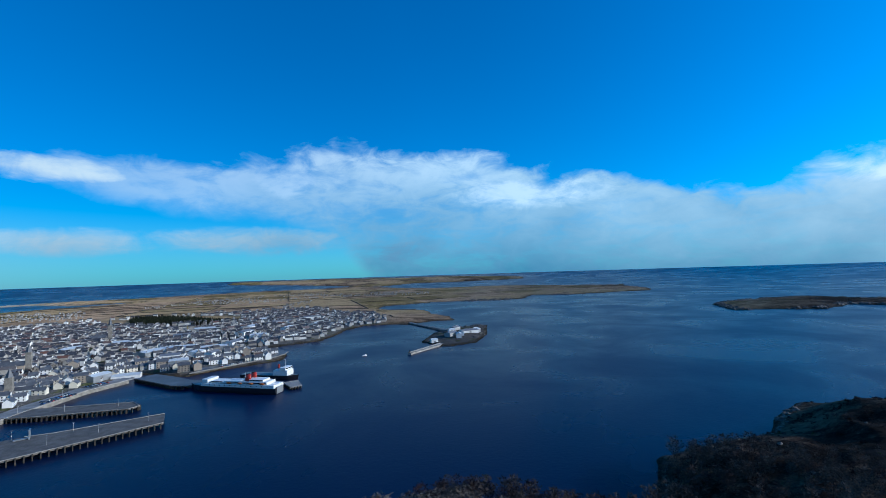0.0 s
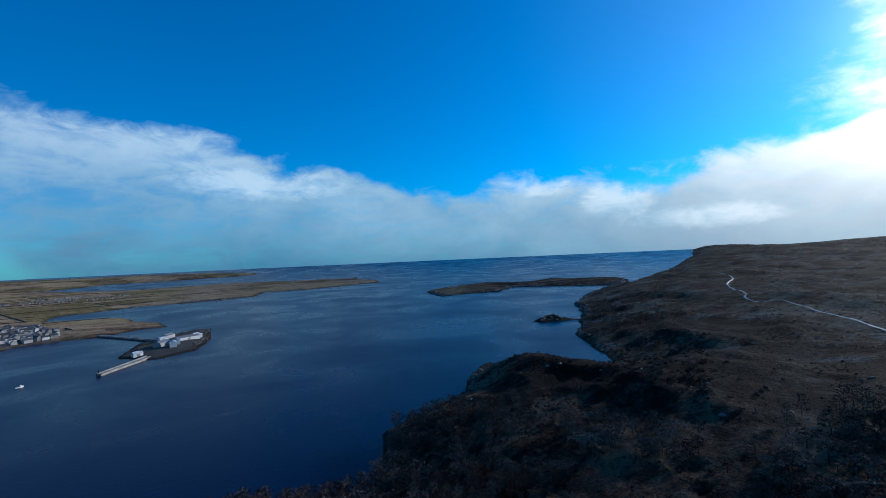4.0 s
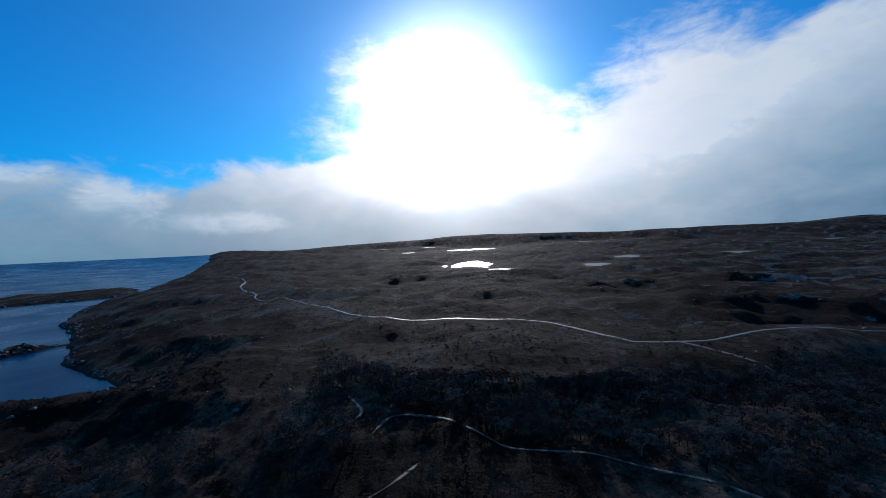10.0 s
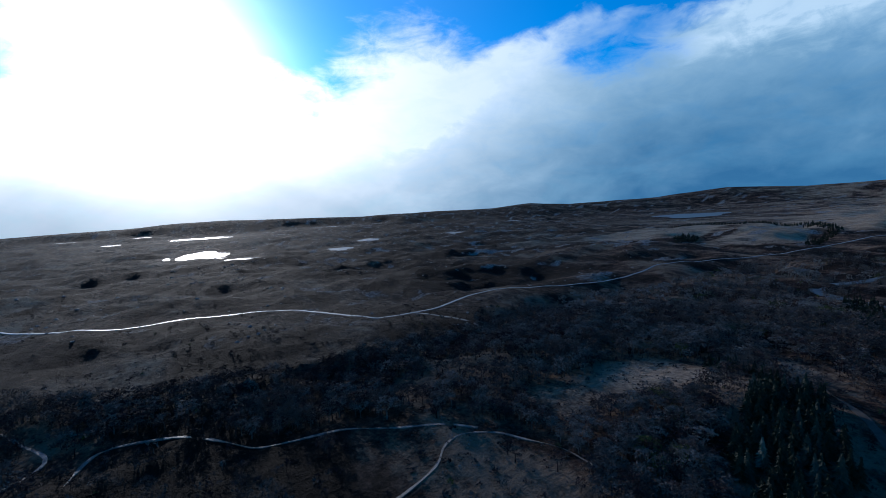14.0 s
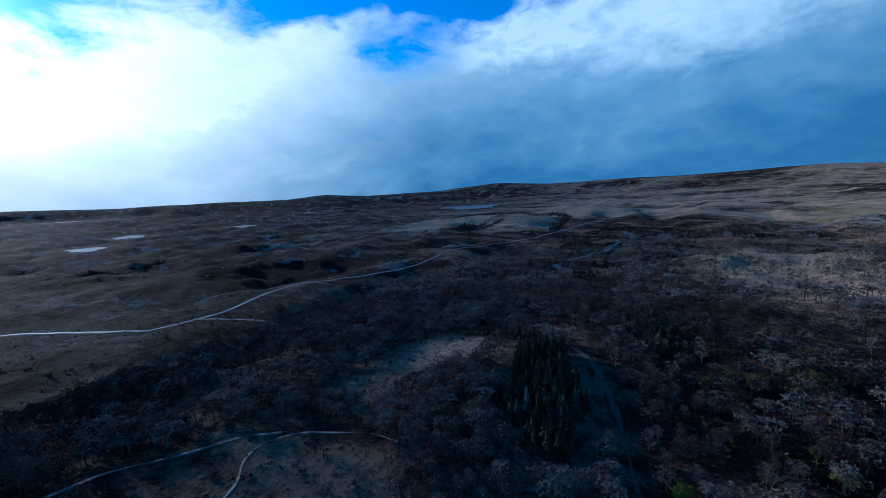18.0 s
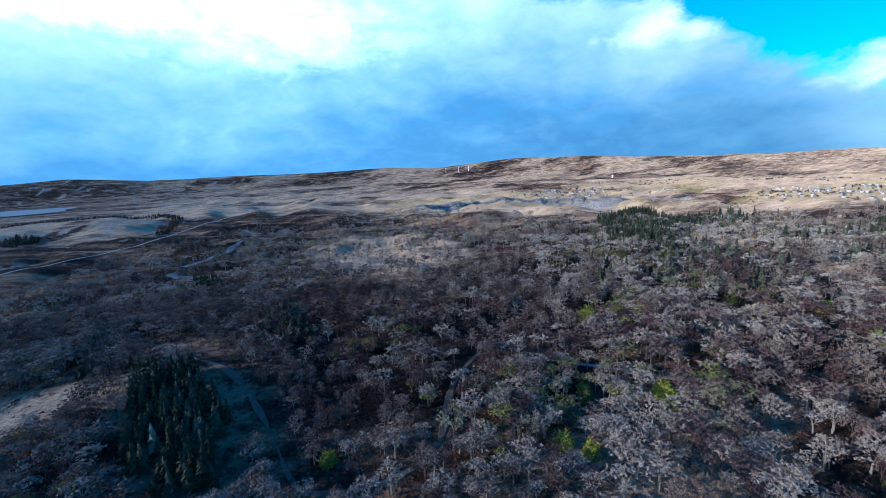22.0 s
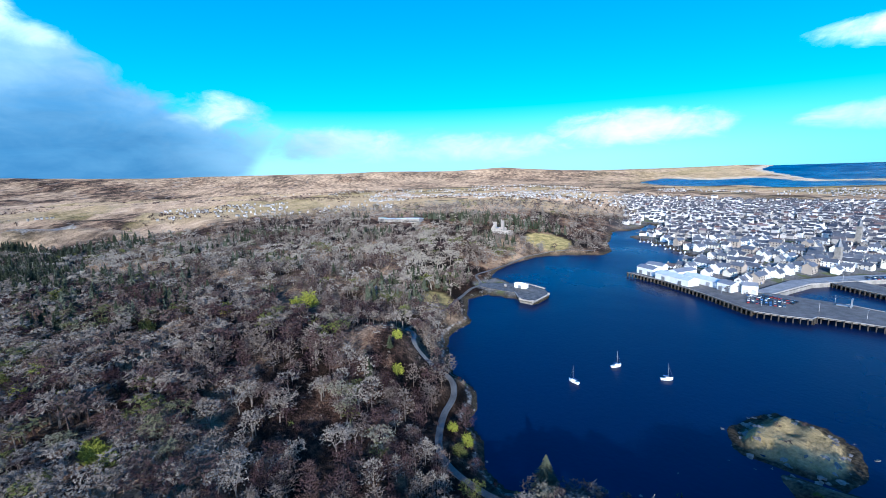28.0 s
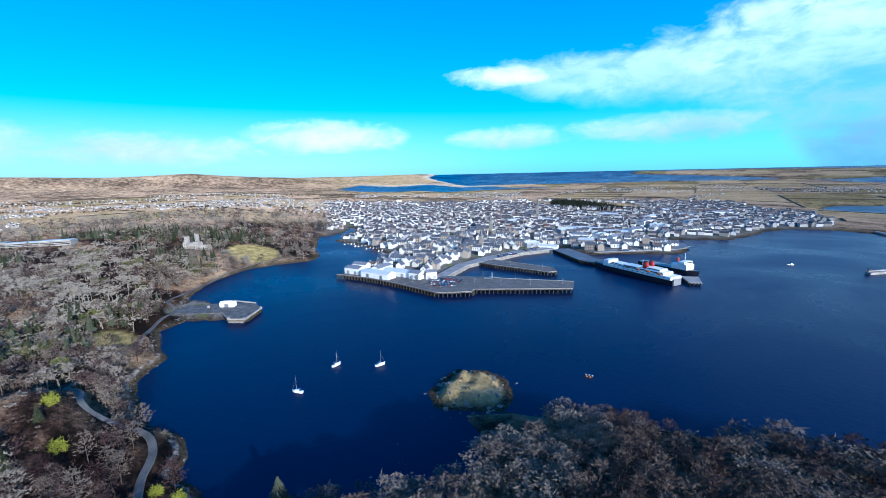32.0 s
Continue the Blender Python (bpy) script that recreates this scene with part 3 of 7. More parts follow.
def sample(field, x, y):
    """A value off the ground sheet at these places, read between its vertices."""
    x, y = np.asarray(x, float), np.asarray(y, float)
    r = np.clip(np.hypot(x, y), RINGS[0], RINGS[-1] * 0.999)
    u = np.log(r / RINGS[0]) / math.log(RINGS[-1] / RINGS[0]) * (len(RINGS) - 1)
    v = (np.arctan2(-x, y) % (2 * np.pi)) / (2 * np.pi) * SPOKES
    i, j = np.minimum(u.astype(int), len(RINGS) - 2), v.astype(int) % SPOKES
    u, v, k = u - i, v - np.floor(v), (j + 1) % SPOKES
    return (field[i, j] * (1 - v) + field[i, k] * v) * (1 - u) + (field[i + 1, j] * (1 - v) + field[i + 1, k] * v) * u


HEIGHT, INLAND = gz[1:].reshape(len(RINGS), SPOKES), gd[1:].reshape(len(RINGS), SPOKES)


def top_z(x, y):
    return sample(HEIGHT, x, y)


def dry(x, y):
    return sample(INLAND, x, y)


def in_town(x, y):
    """How built up the land is, 0 to 1."""
    r, az = np.hypot(x, y), np.degrees(np.arctan2(-x, y))
    t = smooth(r, 380, 450) * smooth(-r, -1750, -1350) * smooth(az - 7 * smooth(r, 1180, 1420), 6.5, 9.5) * smooth(-az, -69, -62)
    t = t * (1 - smooth(-np.hypot((x + 790) / 90, (y - 260) / 60), -1.1, -0.8))
    t = t * (1 - smooth(blob(x, y, -750, 1190, 190, 120), 0.30, 0.42))          # playing field and plantation
    t = np.maximum(t, smooth(blob(x, y, -330, 960, 140, 230), 0.35, 0.5))
    return t


def in_fields(x, y):
    """Enclosed pale grass and pasture beyond the town and on the far shores."""
    r, az = np.hypot(x, y), np.degrees(np.arctan2(-x, y))
    f = smooth(y, 900, 1300) * smooth(-az, -75, -55) * smooth(az, -42, -33)
    f = np.maximum(f, smooth(r, 900, 1300) * smooth(-r, -2900, -2300) * smooth(az, 60, 75) * smooth(-az, -150, -128))
    f = np.maximum(f, smooth(r, 820, 1000) * smooth(-r, -1800, -1400) * smooth(az, 128, 140) * smooth(-az, -176, -160) * 0.9)
    return f


CLEARING = area("132,-140 128,-170 130,-204 110,-224 80,-228 70,-205 90,-186 100,-153 108,-134")
town = in_town(gx, gy) * smooth(gd, 2, 8)
fields = in_fields(gx, gy)
FIELD_U, FIELD_V = 260, 150      # size of the enclosed fields
patch = rnd2(np.floor((gx * 0.94 + gy * 0.34) / FIELD_U).astype(np.int64), np.floor((gy * 0.94 - gx * 0.34) / FIELD_V).astype(np.int64), 3)
steep = np.abs(fbm(gx, gy, 46, 21, 4) - 0.5) * 2
moorland = smooth(gx, 150, 420) * (1 - smooth(gy, 500, 1400)) + smooth(-gy, 350, 700)
grass = np.clip(fields * ((patch > 0.62) * 0.35 + (patch < 0.25) * 0.5), 0, 1)
castle_lawn = smooth(blob(gx, gy, -662, 182, 52, 34), 0.32, 0.45)
pitch = smooth(blob(gx, gy, -600, 1010, 70, 40), 0.35, 0.45)
shore_turf = smooth(blob(gx, gy, -365, 2, 34, 16), 0.3, 0.5)
clearing = smooth(signed(CLEARING, gx, gy) + 14 * (fbm(gx, gy, 26, 131, 4) - 0.5), -7, 5) * (0.5 + 0.5 * fbm(gx, gy, 18, 133, 3))
CROFTS = [area("720,-1190 640,-1330 480,-1330 420,-860 560,-900 740,-1040"), area("400,-1330 318,-1340 205,-885 265,-840 360,-815")]
croft = sum(smooth(signed(c, gx, gy), -8, 4) for c in CROFTS)
streak = fbm(gx * 0.5 + gy * 0.3, gy * 1.2 - gx * 0.4, 260, 141, 5)
verge = np.interp(gaz % 360, [44, 60, 96, 112, 128, 139, 146, 157, 166, 178, 190, 202, 222, 240], [1150, 1120, 900, 900, 860, 640, 700, 840, 1050, 1100, 1200, 1150, 1050, 1500])        # where the woods give way to open pale moor
pale = smooth(gaz % 360, 44, 60) * (1 - 0.5 * smooth(gaz % 360, 185, 215) - 0.5 * smooth(gaz % 360, 222, 246)) * smooth(gr - verge, -60, 140) * (1 - 0.40 * smooth(gr, 1500, 2600)) * (0.30 + 0.60 * smooth(streak, 0.38, 0.62))
# sector towards the sun: pale grass is cut there, backlight put into the colour
south = smooth(-gaz, 25, 45) * (1 - smooth(-gaz, 152, 172))
litter = 0.22 * smooth(gaz, 58, 70) * smooth(-gaz, -150, -130) * smooth(gr, 150, 330) * smooth(-gr, -1150, -950) * fbm(gx, gy, 40, 181, 4)      # leaf litter under the castle woods
THICKET = area("60,40 120,60 200,70 260,62 283,45 266,-7 252,-57 252,-111 252,-157 255,-203 277,-264 282,-374 246,-494 215,-600 196,-685 60,-900 -40,-1000 0,-300 0,-60")        # scrub and wood on the near side of the burn; beyond it lies open moor
wooded_side = smooth(signed(THICKET, gx, gy), -15, 15) * (1 - clearing)
ground_layers = {
    # leaf mould under the wood; open moor towards the sun darkened as backlit shade
    "mould_shade": wooded_side * (1 - 1.5 * smooth(-gaz, 112, 126)) + 1.7 * smooth(-gaz, 84, 104) * (1 - smooth(-gaz, 124, 138)) * smooth(gr, 230, 320) * (1 - 0.6 * smooth(gr, 800, 1500)),
    "straw": np.clip(np.maximum.reduce([fields * (0.12 + 0.72 * patch), 0.95 * pale, 0.62 * (0.55 + 0.9 * (streak - 0.3)) * smooth(gr, 2200, 2900) * smooth(gaz, 44, 56) * (1 - smooth(gaz, 112, 150))]) * (1 - 0.25 * south) + 0.40 * clearing * (0.65 + 0.5 * smooth(fbm(gx + gy, gy - gx, 30, 191, 4), 0.35, 0.65)) + 0.5 * croft + litter + 0.5 * inside(ISLES["skerry"], gx, gy) + (0.26 - 0.14 * south) * (1 - smooth(gr, 2600, 3800)) * smooth(fbm(gx * 0.6 + gy * 0.2, gy * 0.9 - gx * 0.5, 150, 41, 5), 0.40, 0.66) + 0.55 * smooth(blob(gx, gy, -110, -530, 110, 150) * (0.4 + 1.2 * fbm(gx, gy, 60, 171, 4)), 0.3, 0.6), 0, 1),
    "grass": np.clip(np.maximum.reduce([grass, castle_lawn, pitch, 0.7 * shore_turf, 0.65 * inside(ISLES["skerry"], gx, gy)]), 0, 1),
    "town": np.clip(np.maximum(town, inside(ISLES["goat"], gx, gy) * 0.8) + inside(ISLES["jetty"], gx, gy), 0, 1) * (1 - pitch),
    "rock": np.clip(smooth(-gd, -np.where(inside(ISLES["skerry"], gx, gy), 6, 9), -2.5) * smooth(gd, 1.0, 3) * 0.9 + moorland * smooth(steep, 0.28, 0.5) * 0.75 + smooth(blob(gx, gy, -240, -25, 34, 22), 0.3, 0.6) * 0.3
                    + 1.6 * smooth(signed(QUARRY, gx, gy), -14, 4), 0, 1),
    "weed": np.maximum(smooth(-gd, -3.2 - np.clip(gr - 300, 0, 3000) / 90, -1.2), inside(ISLES["skerry"], gx, gy) * smooth(-gd, -6.5, -4)),
    "sand": np.clip(smooth(np.hypot(gx, gy), 2500, 2700) * smooth(-np.abs(gd - 25), -70, -20) * 0.7 * smooth(gaz, 38, 46) * smooth(-gaz, -64, -58), 0, 1),
}
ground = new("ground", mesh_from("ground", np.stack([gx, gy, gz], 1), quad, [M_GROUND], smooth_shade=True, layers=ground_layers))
tagged(ground, "brown heather moor, pale grass and rocky shore", "ground", kind="structure")

sr = np.concatenate([np.geomspace(15, 2600, 70), np.linspace(2700, 4955, 60)])
aa, rr = np.meshgrid(np.linspace(0, 2 * np.pi, 180, endpoint=False), sr)
j, i = np.meshgrid(np.arange(180), np.arange(len(sr) - 1))
squad = np.stack([i * 180 + j, i * 180 + (j + 1) % 180, (i + 1) * 180 + (j + 1) % 180, (i + 1) * 180 + j], -1).reshape(-1, 4)[:, ::-1]
sea = new("water", mesh_from("sea", np.stack([-np.sin(aa) * rr, np.cos(aa) * rr, lift(rr)], -1).reshape(-1, 3), squad, [M_SEA], smooth_shade=True))
tagged(sea, "deep blue sheltered harbour water and open sea", "water", kind="structure")

for cx, cy, a, b, turn, level in LOCHS:
    w = np.linspace(0, 2 * np.pi, 72, endpoint=False)
    c, s = math.cos(radians(turn)), math.sin(radians(turn))
    k = 1.12 + 0.16 * np.sin(3 * w + cx) + 0.1 * np.sin(5 * w + cy)
    bm = bmesh.new()
    bm.faces.new([bm.verts.new((cx + u * c - v * s, cy + u * s + v * c, level - 0.35)) for u, v in zip(a * k * np.cos(w), b * k * np.sin(w))])
    tagged(part("loch", bm, M_LOCH), "small moorland loch shining among dark heather", "lake", "moorland lochs", "structure")


def spline(text, step):
    """Points every step metres or so along a smooth line through the places given."""
    p = [Vector((*v, 0)) for v in area(text)]
    p = [2 * p[0] - p[1], *p, 2 * p[-1] - p[-2]]
    out = []
    for a, b, c, d in zip(p, p[1:], p[2:], p[3:]):
        n = max(2, int((c - b).length / step))
        for k in range(n):
            u = k / n
            out.append(0.5 * (2 * b + (c - a) * u + (2 * a - 5 * b + 4 * c - d) * u * u + (3 * b - 3 * c + d - a) * u ** 3))
    return np.array([v[:2] for v in out + [p[-2]]])


def ribbon(name, text, width, mat, label, category="road", up=None, step=None):
    """A road laid on the ground, with a low shoulder at each side."""
    c = spline(text, step or max(3.0, width))
    up = up or (0.6 if width > 4 else 0.2)
    t = np.gradient(c, axis=0)
    t /= np.linalg.norm(t, axis=1, keepdims=True) + 1e-9
    side = np.stack([-t[:, 1], t[:, 0]], 1)
    wob = 1 + 0.24 * (fbm(c[:, 0], c[:, 1], 9, 57, 3) - 0.5) if width > 2.2 else np.clip(2.8 * fbm(c[:, 0], c[:, 1], 14, 57, 3) - 0.55, 0.06, 1.3)
    rows = []
    zc = np.max([top_z(*(c + side * o).T) for o in (-0.5 * width, 0, 0.5 * width)], axis=0) + up
    zc = np.convolve(np.pad(zc, 2, "edge"), np.ones(5) / 5, "valid")
    for o, dz in ((-0.66, -0.4), (-0.5, 0), (0.5, 0), (0.66, -0.4)):
        q = c + side * (o * width * wob)[:, None]
        rows.append(np.column_stack([q, zc + dz]))
    v = np.stack(rows, 1).reshape(-1, 3)
    n = len(c)
    f = [(4 * k + e, 4 * k + e + 1, 4 * k + e + 5, 4 * k + e + 4) for k in range(n - 1) for e in range(3)]
    ob = new(name, mesh_from(name, v, np.array(f)[:, ::-1], [mat]))
    return tagged(ob, label, category, kind="structure")


ribbon("road", " ".join("%g,%g" % tuple(p) for p in MOOR_ROAD), 2.7, M_ROAD, "single-track tarmac road winding across the moor", up=0.25)
ribbon("road", "328,-200 300,-214 272,-222 250,-226", 2.6, M_TRACK, "gravel side track leaving the moor road")
ribbon("track", "262,52 246,44 226,34 215,37 206,47 186,54", 1.3, M_TRACK, "pale gravel woodland track")
ribbon("track", "196,26 211,21 216,13 211,-4 195,-17 184,-27 175,-35 167,-53 161,-68 149,-85 139,-97 128,-106", 1.2, M_TRACK, "pale gravel woodland track")
ribbon("track", "82,-116 95,-117 107,-114 120,-109 128,-98 126,-88 118,-78 114,-62 112,-48", 1.2, M_TRACK, "pale gravel path on the slope")
ribbon("track", "152,22 158,15 165,9 172,4", 1.2, M_TRACK, "narrow pale path through scrub")
ribbon("road", "90,-290 59,-243 30,-206 13,-159 4,-124 -11,-117 -29,-118 -42,-126 -55,-150 -68,-169 -95,-190 -140,-205", 2.2, M_LANE, "grey estate lane between bare trees")
ribbon("track", "-110,-168 -119,-160 -135,-147 -154,-129 -172,-124 -200,-112", 1.8, M_TRACK, "gravel estate track below rocks")
ribbon("road", "-120,50 -128,30 -140,12 -158,0 -185,2 -205,8 -222,6 -235,-12 -262,-14 -285,-20 -312,-12 -345,8 -380,20 -405,30 -440,50 -470,48 -500,66 -540,95 -590,140 -610,190 -600,235",
       2.7, M_DRIVE, "estate drive along the wooded shore")
ribbon("river", "60,-480 120,-546 90,-610 71,-660 47,-811 70,-900", 9.0, M_LOCH, "shallow river between banks", "river", 0.15)


def cliff(name, label, text, drop, mat, seed):
    """A ragged rock face below a rim, benched half way down."""
    c = spline(text, 4.0)
    t = np.gradient(c, axis=0)
    t /= np.linalg.norm(t, axis=1, keepdims=True)
    out = np.stack([-t[:, 1], t[:, 0]], 1)
    rim_z = top_z(*(c + out * 10).T)
    rows = []
    for k, (o, f) in enumerate(((14, 0.25), (0, 0.0), (-1.5, -0.45), (-5.5, -0.5), (-7, -1.0), (-16, -1.1))):
        j = (fbm(c[:, 0] * 3, c[:, 1] * 3, 16, seed + k, 3) - 0.5) * 7
        q = c + out * (o + j)[:, None]
        rows.append(np.column_stack([q, rim_z + f * drop + (fbm(c[:, 0], c[:, 1], 30, seed + 9 + k, 3) - 0.5) * 5]))
    n = len(c)
    v = np.stack(rows, 1).reshape(-1, 3)
    f = [(6 * k + e, 6 * k + e + 1, 6 * k + e + 7, 6 * k + e + 6) for k in range(n - 1) for e in range(5)]
    return tagged(new(name, mesh_from(name, v, np.array(f), [mat])), label, "quarry face", kind="structure")


M_CLIFF = worn("quarried_gneiss", (0.035, 0.032, 0.03), (0.24, 0.215, 0.185), 4.0, 0.85, 0.3)
cliff("quarry_face", "pale grey benched quarry face cut into the moor", "-300,-950 -370,-985 -480,-985 -580,-985 -670,-965 -740,-915", 14, M_CLIFF, 501)
cliff("quarry_face", "grey quarry face with dark overhangs", "-740,-905 -810,-850 -850,-790 -890,-730", 12, M_CLIFF, 521)
cliff("quarry_face", "low broken rock face beside the quarry track", "-190,-880 -240,-900 -300,-905", 8, M_CLIFF, 541)


# --- woods ---
def tree_shape(kind, twigs, seed):
    """Unit tree, 1 high: vertices, triangles and 1 for each vertex that is bark."""
    rng = np.random.default_rng(seed)
    v, f, wood = [], [], [0, 0]

    def stick(a, b, w0, w1):
        a, b = np.array(a, float), np.array(b, float)
        d = b - a
        s = np.cross(d, [0.3, 0.5, 0.8])
        s /= np.linalg.norm(s) + 1e-9
        u = np.cross(d, s)
        u /= np.linalg.norm(u) + 1e-9
        k = len(v)
        for t in range(3):
            o = math.cos(2.1 * t) * s + math.sin(2.1 * t) * u
            v.extend([a + o * w0, b + o * w1])
        for t in range(3):
            m = (t + 1) % 3
            f.extend([(k + 2 * t, k + 2 * m, k + 2 * m + 1), (k + 2 * t, k + 2 * m + 1, k + 2 * t + 1)])
        wood[:] = [len(v), len(f)]

    def blade(a, b, w, out=None):
        """A spray of twigs from a to b; with out given it lies about square to that way."""
        a, b = np.array(a, float), np.array(b, float)
        d = b - a
        if out is not None and rng.uniform() < 0.55:
            q = out / (np.linalg.norm(out) + 1e-9) + rng.normal(size=3) * 0.6
            q /= np.linalg.norm(q)
            d = np.cross(q, d)
            d *= np.linalg.norm(b - a) / (np.linalg.norm(d) + 1e-9)
            s = np.cross(d, q)
        else:
            s = np.cross(d, rng.normal(size=3))
        s /= np.linalg.norm(s) + 1e-9
        k = len(v)
        v.extend([a - s * w, a + s * w, a + d])
        f.append((k, k + 1, k + 2))

    if kind == "broad":
        stick((0, 0, -0.08), (0.02, 0, 0.42), 0.028, 0.018)
        knots = []
        for k in range(19 if twigs > 200 else 13 if twigs > 60 else 8):
            a, h = k * 2.4 + rng.uniform(0, 0.8), rng.uniform(-0.25, 1.0)
            w = math.sqrt(max(0.05, 1 - h * h)) * rng.uniform(0.6, 1.1)
            knots.append(np.array([0.27 * w * math.cos(a), 0.27 * w * math.sin(a), 0.60 + 0.24 * h]))
        for m in knots[:6 if twigs > 200 else 2]:
            stick((0.01, 0, rng.uniform(0.22, 0.42)), m, 0.009, 0.003)
        size = (170 / twigs) ** 0.42
        for k in range(twigs):
            c = knots[k % len(knots)]
            out = c - np.array([0, 0, 0.42])
            d = out / np.linalg.norm(out) * 0.55 + rng.normal(size=3) * 0.7 + np.array([0, 0, 0.15])
            d /= np.linalg.norm(d)
            a = c + d * rng.uniform(0.05, 0.125) * np.array([1.05, 1.05, 0.85])
            b = a + (d * 0.6 + rng.normal(size=3) * 0.6) * rng.uniform(0.045, 0.08) * size
            blade(a, b, rng.uniform(0.026, 0.044) * size, d * 0.55 + (c - np.array([0, 0, 0.45])) * 2.2)
    elif kind == "birch":
        stick((0, 0, -0.08), (0.0, 0.01, 0.78), 0.014, 0.005)
        for k in range(twigs):
            a, h = rng.uniform(0, 6.28), rng.uniform(0.26, 0.92)
            w = 0.24 * math.sin(math.pi * min(1, max(0.08, (h - 0.14) / 0.9)) ** 0.8) * rng.uniform(0.15, 1.05)
            p = np.array([w * math.cos(a), w * math.sin(a), h])
            d = np.array([math.cos(a), math.sin(a), 1.1]) * 0.6 + rng.normal(size=3) * 0.55
            blade(p, p + d / np.linalg.norm(d) * rng.uniform(0.06, 0.11) * (170 / twigs) ** 0.2, rng.uniform(0.016, 0.027) * (170 / twigs) ** 0.6)
    elif kind == "spruce":
        stick((0, 0, -0.05), (0, 0, 0.95), 0.022, 0.004)
        for k in range(twigs):
            h = (k + rng.uniform(0, 1)) / twigs
            a, w = k * 2.4 + rng.uniform(0, 0.5), 0.23 * (1 - h) ** 0.8 + 0.015
            z = 0.10 + 0.88 * h
            w *= rng.uniform(0.75, 1.15)
            blade((0, 0, z + 0.05), (w * math.cos(a), w * math.sin(a), z - 0.05 * rng.uniform(0.2, 1.2)), (0.035 + 0.07 * (1 - h)) * (60 / twigs) ** 0.4)
    else:  # bush
        for k in range(twigs):
            d = rng.normal(size=3)
            d[2] = abs(d[2])
            d /= np.linalg.norm(d)
            a = d * np.array([0.5, 0.5, 0.75]) * rng.uniform(0.3, 0.7)
            b = d * np.array([0.62, 0.62, 0.95]) * rng.uniform(0.8, 1.1) + rng.normal(size=3) * 0.06
            if twigs > 100:
                a = d * np.array([0.6, 0.6, 0.9]) * rng.uniform(0.6, 1.0) * (0.8 + 0.25 * math.sin(5 * d[0] + 3) * math.cos(6 * d[1] + 4 * d[2]))
                b = a + rng.normal(size=3) * 0.09 + d * 0.05
            blade(a, b, rng.uniform(0.07, 0.14) * (40 / twigs) ** 0.4)
    return np.array(v), np.array(f), wood[0], wood[1]


def scatter(rng, n, r0, r1, a0, a1):
    """n places, evenly spread over part of a ring round the origin."""
    r = np.sqrt(rng.uniform(r0 * r0, r1 * r1, n))
    a = np.radians(rng.uniform(a0, a1, n))
    return -np.sin(a) * r, np.cos(a) * r


ROADS_CLEAR = [spline(s, 6.0) for s in ("90,-290 59,-243 30,-206 13,-159 4,-124 -11,-117 -29,-118 -42,-126 -55,-150 -68,-169 -95,-190",
                                         "-110,-168 -119,-160 -135,-147 -154,-129 -172,-124", "196,26 216,13 211,-4 195,-17 175,-35 161,-68 149,-85 128,-106", "107,-114 120,-109 128,-98 118,-78 112,-48", "71,-267 46,-241 29,-212 10,-152 4,-124",
                                         "255,42 234,36 222,30 212,34 200,50", "-140,12 -158,0 -185,2 -205,8 -222,6 -235,-12 -262,-14 -285,-20 -312,-12 -345,8 -380,20 -405,30 -440,50 -470,48 -500,66",
                                         " ".join("%g,%g" % tuple(p) for p in MOOR_ROAD[11:-3]))]


SLOPE = area("200,34 214,6 193,-22 172,-40 158,-72 126,-108 84,-120 50,-60 60,30 130,50")       # open stony heath below the camera
SPRUCES = area("70,-214 40,-216 20,-165 20,-122 38,-116 58,-150")
DRIVE = area("-128,30 -140,12 -158,0 -185,2 -205,8 -222,6 -235,-12 -262,-14 -285,-20 -312,-12 -345,8 -380,20 -405,30 -440,50")


def off_road(x, y, gap=4.0):
    """True where no road or track lies within that many metres."""
    ok = np.ones(len(x), bool)
    for c in ROADS_CLEAR:
        near = np.where((np.abs(x - c[:, 0].mean()) < np.ptp(c[:, 0]) / 2 + 60) & (np.abs(y - c[:, 1].mean()) < np.ptp(c[:, 1]) / 2 + 60))[0]
        for q in c:
            ok[near] &= (x[near] - q[0]) ** 2 + (y[near] - q[1]) ** 2 > gap * gap
    return ok


GORSE = [(-320, -97, 12), (-312, -104, 9), (-166, -201, 9), (-172, -208, 8), (-182, -186, 7), (-137, -119, 7), (-141, -124, 6), (-107, -130, 6), (-110, -135, 5), (-82, -111, 6), (-88, -104, 6), (-191, -204, 8), (-176, -162, 6), (-6, -131, 5), (-300, -150, 8), (-260, -180, 8), (-205, -20, 5), (-175, 6, 4), (-168, 12, 5), (-160, 8, 5), (-232, -22, 5), (-118, 62, 6), (-122, 58, 5)]


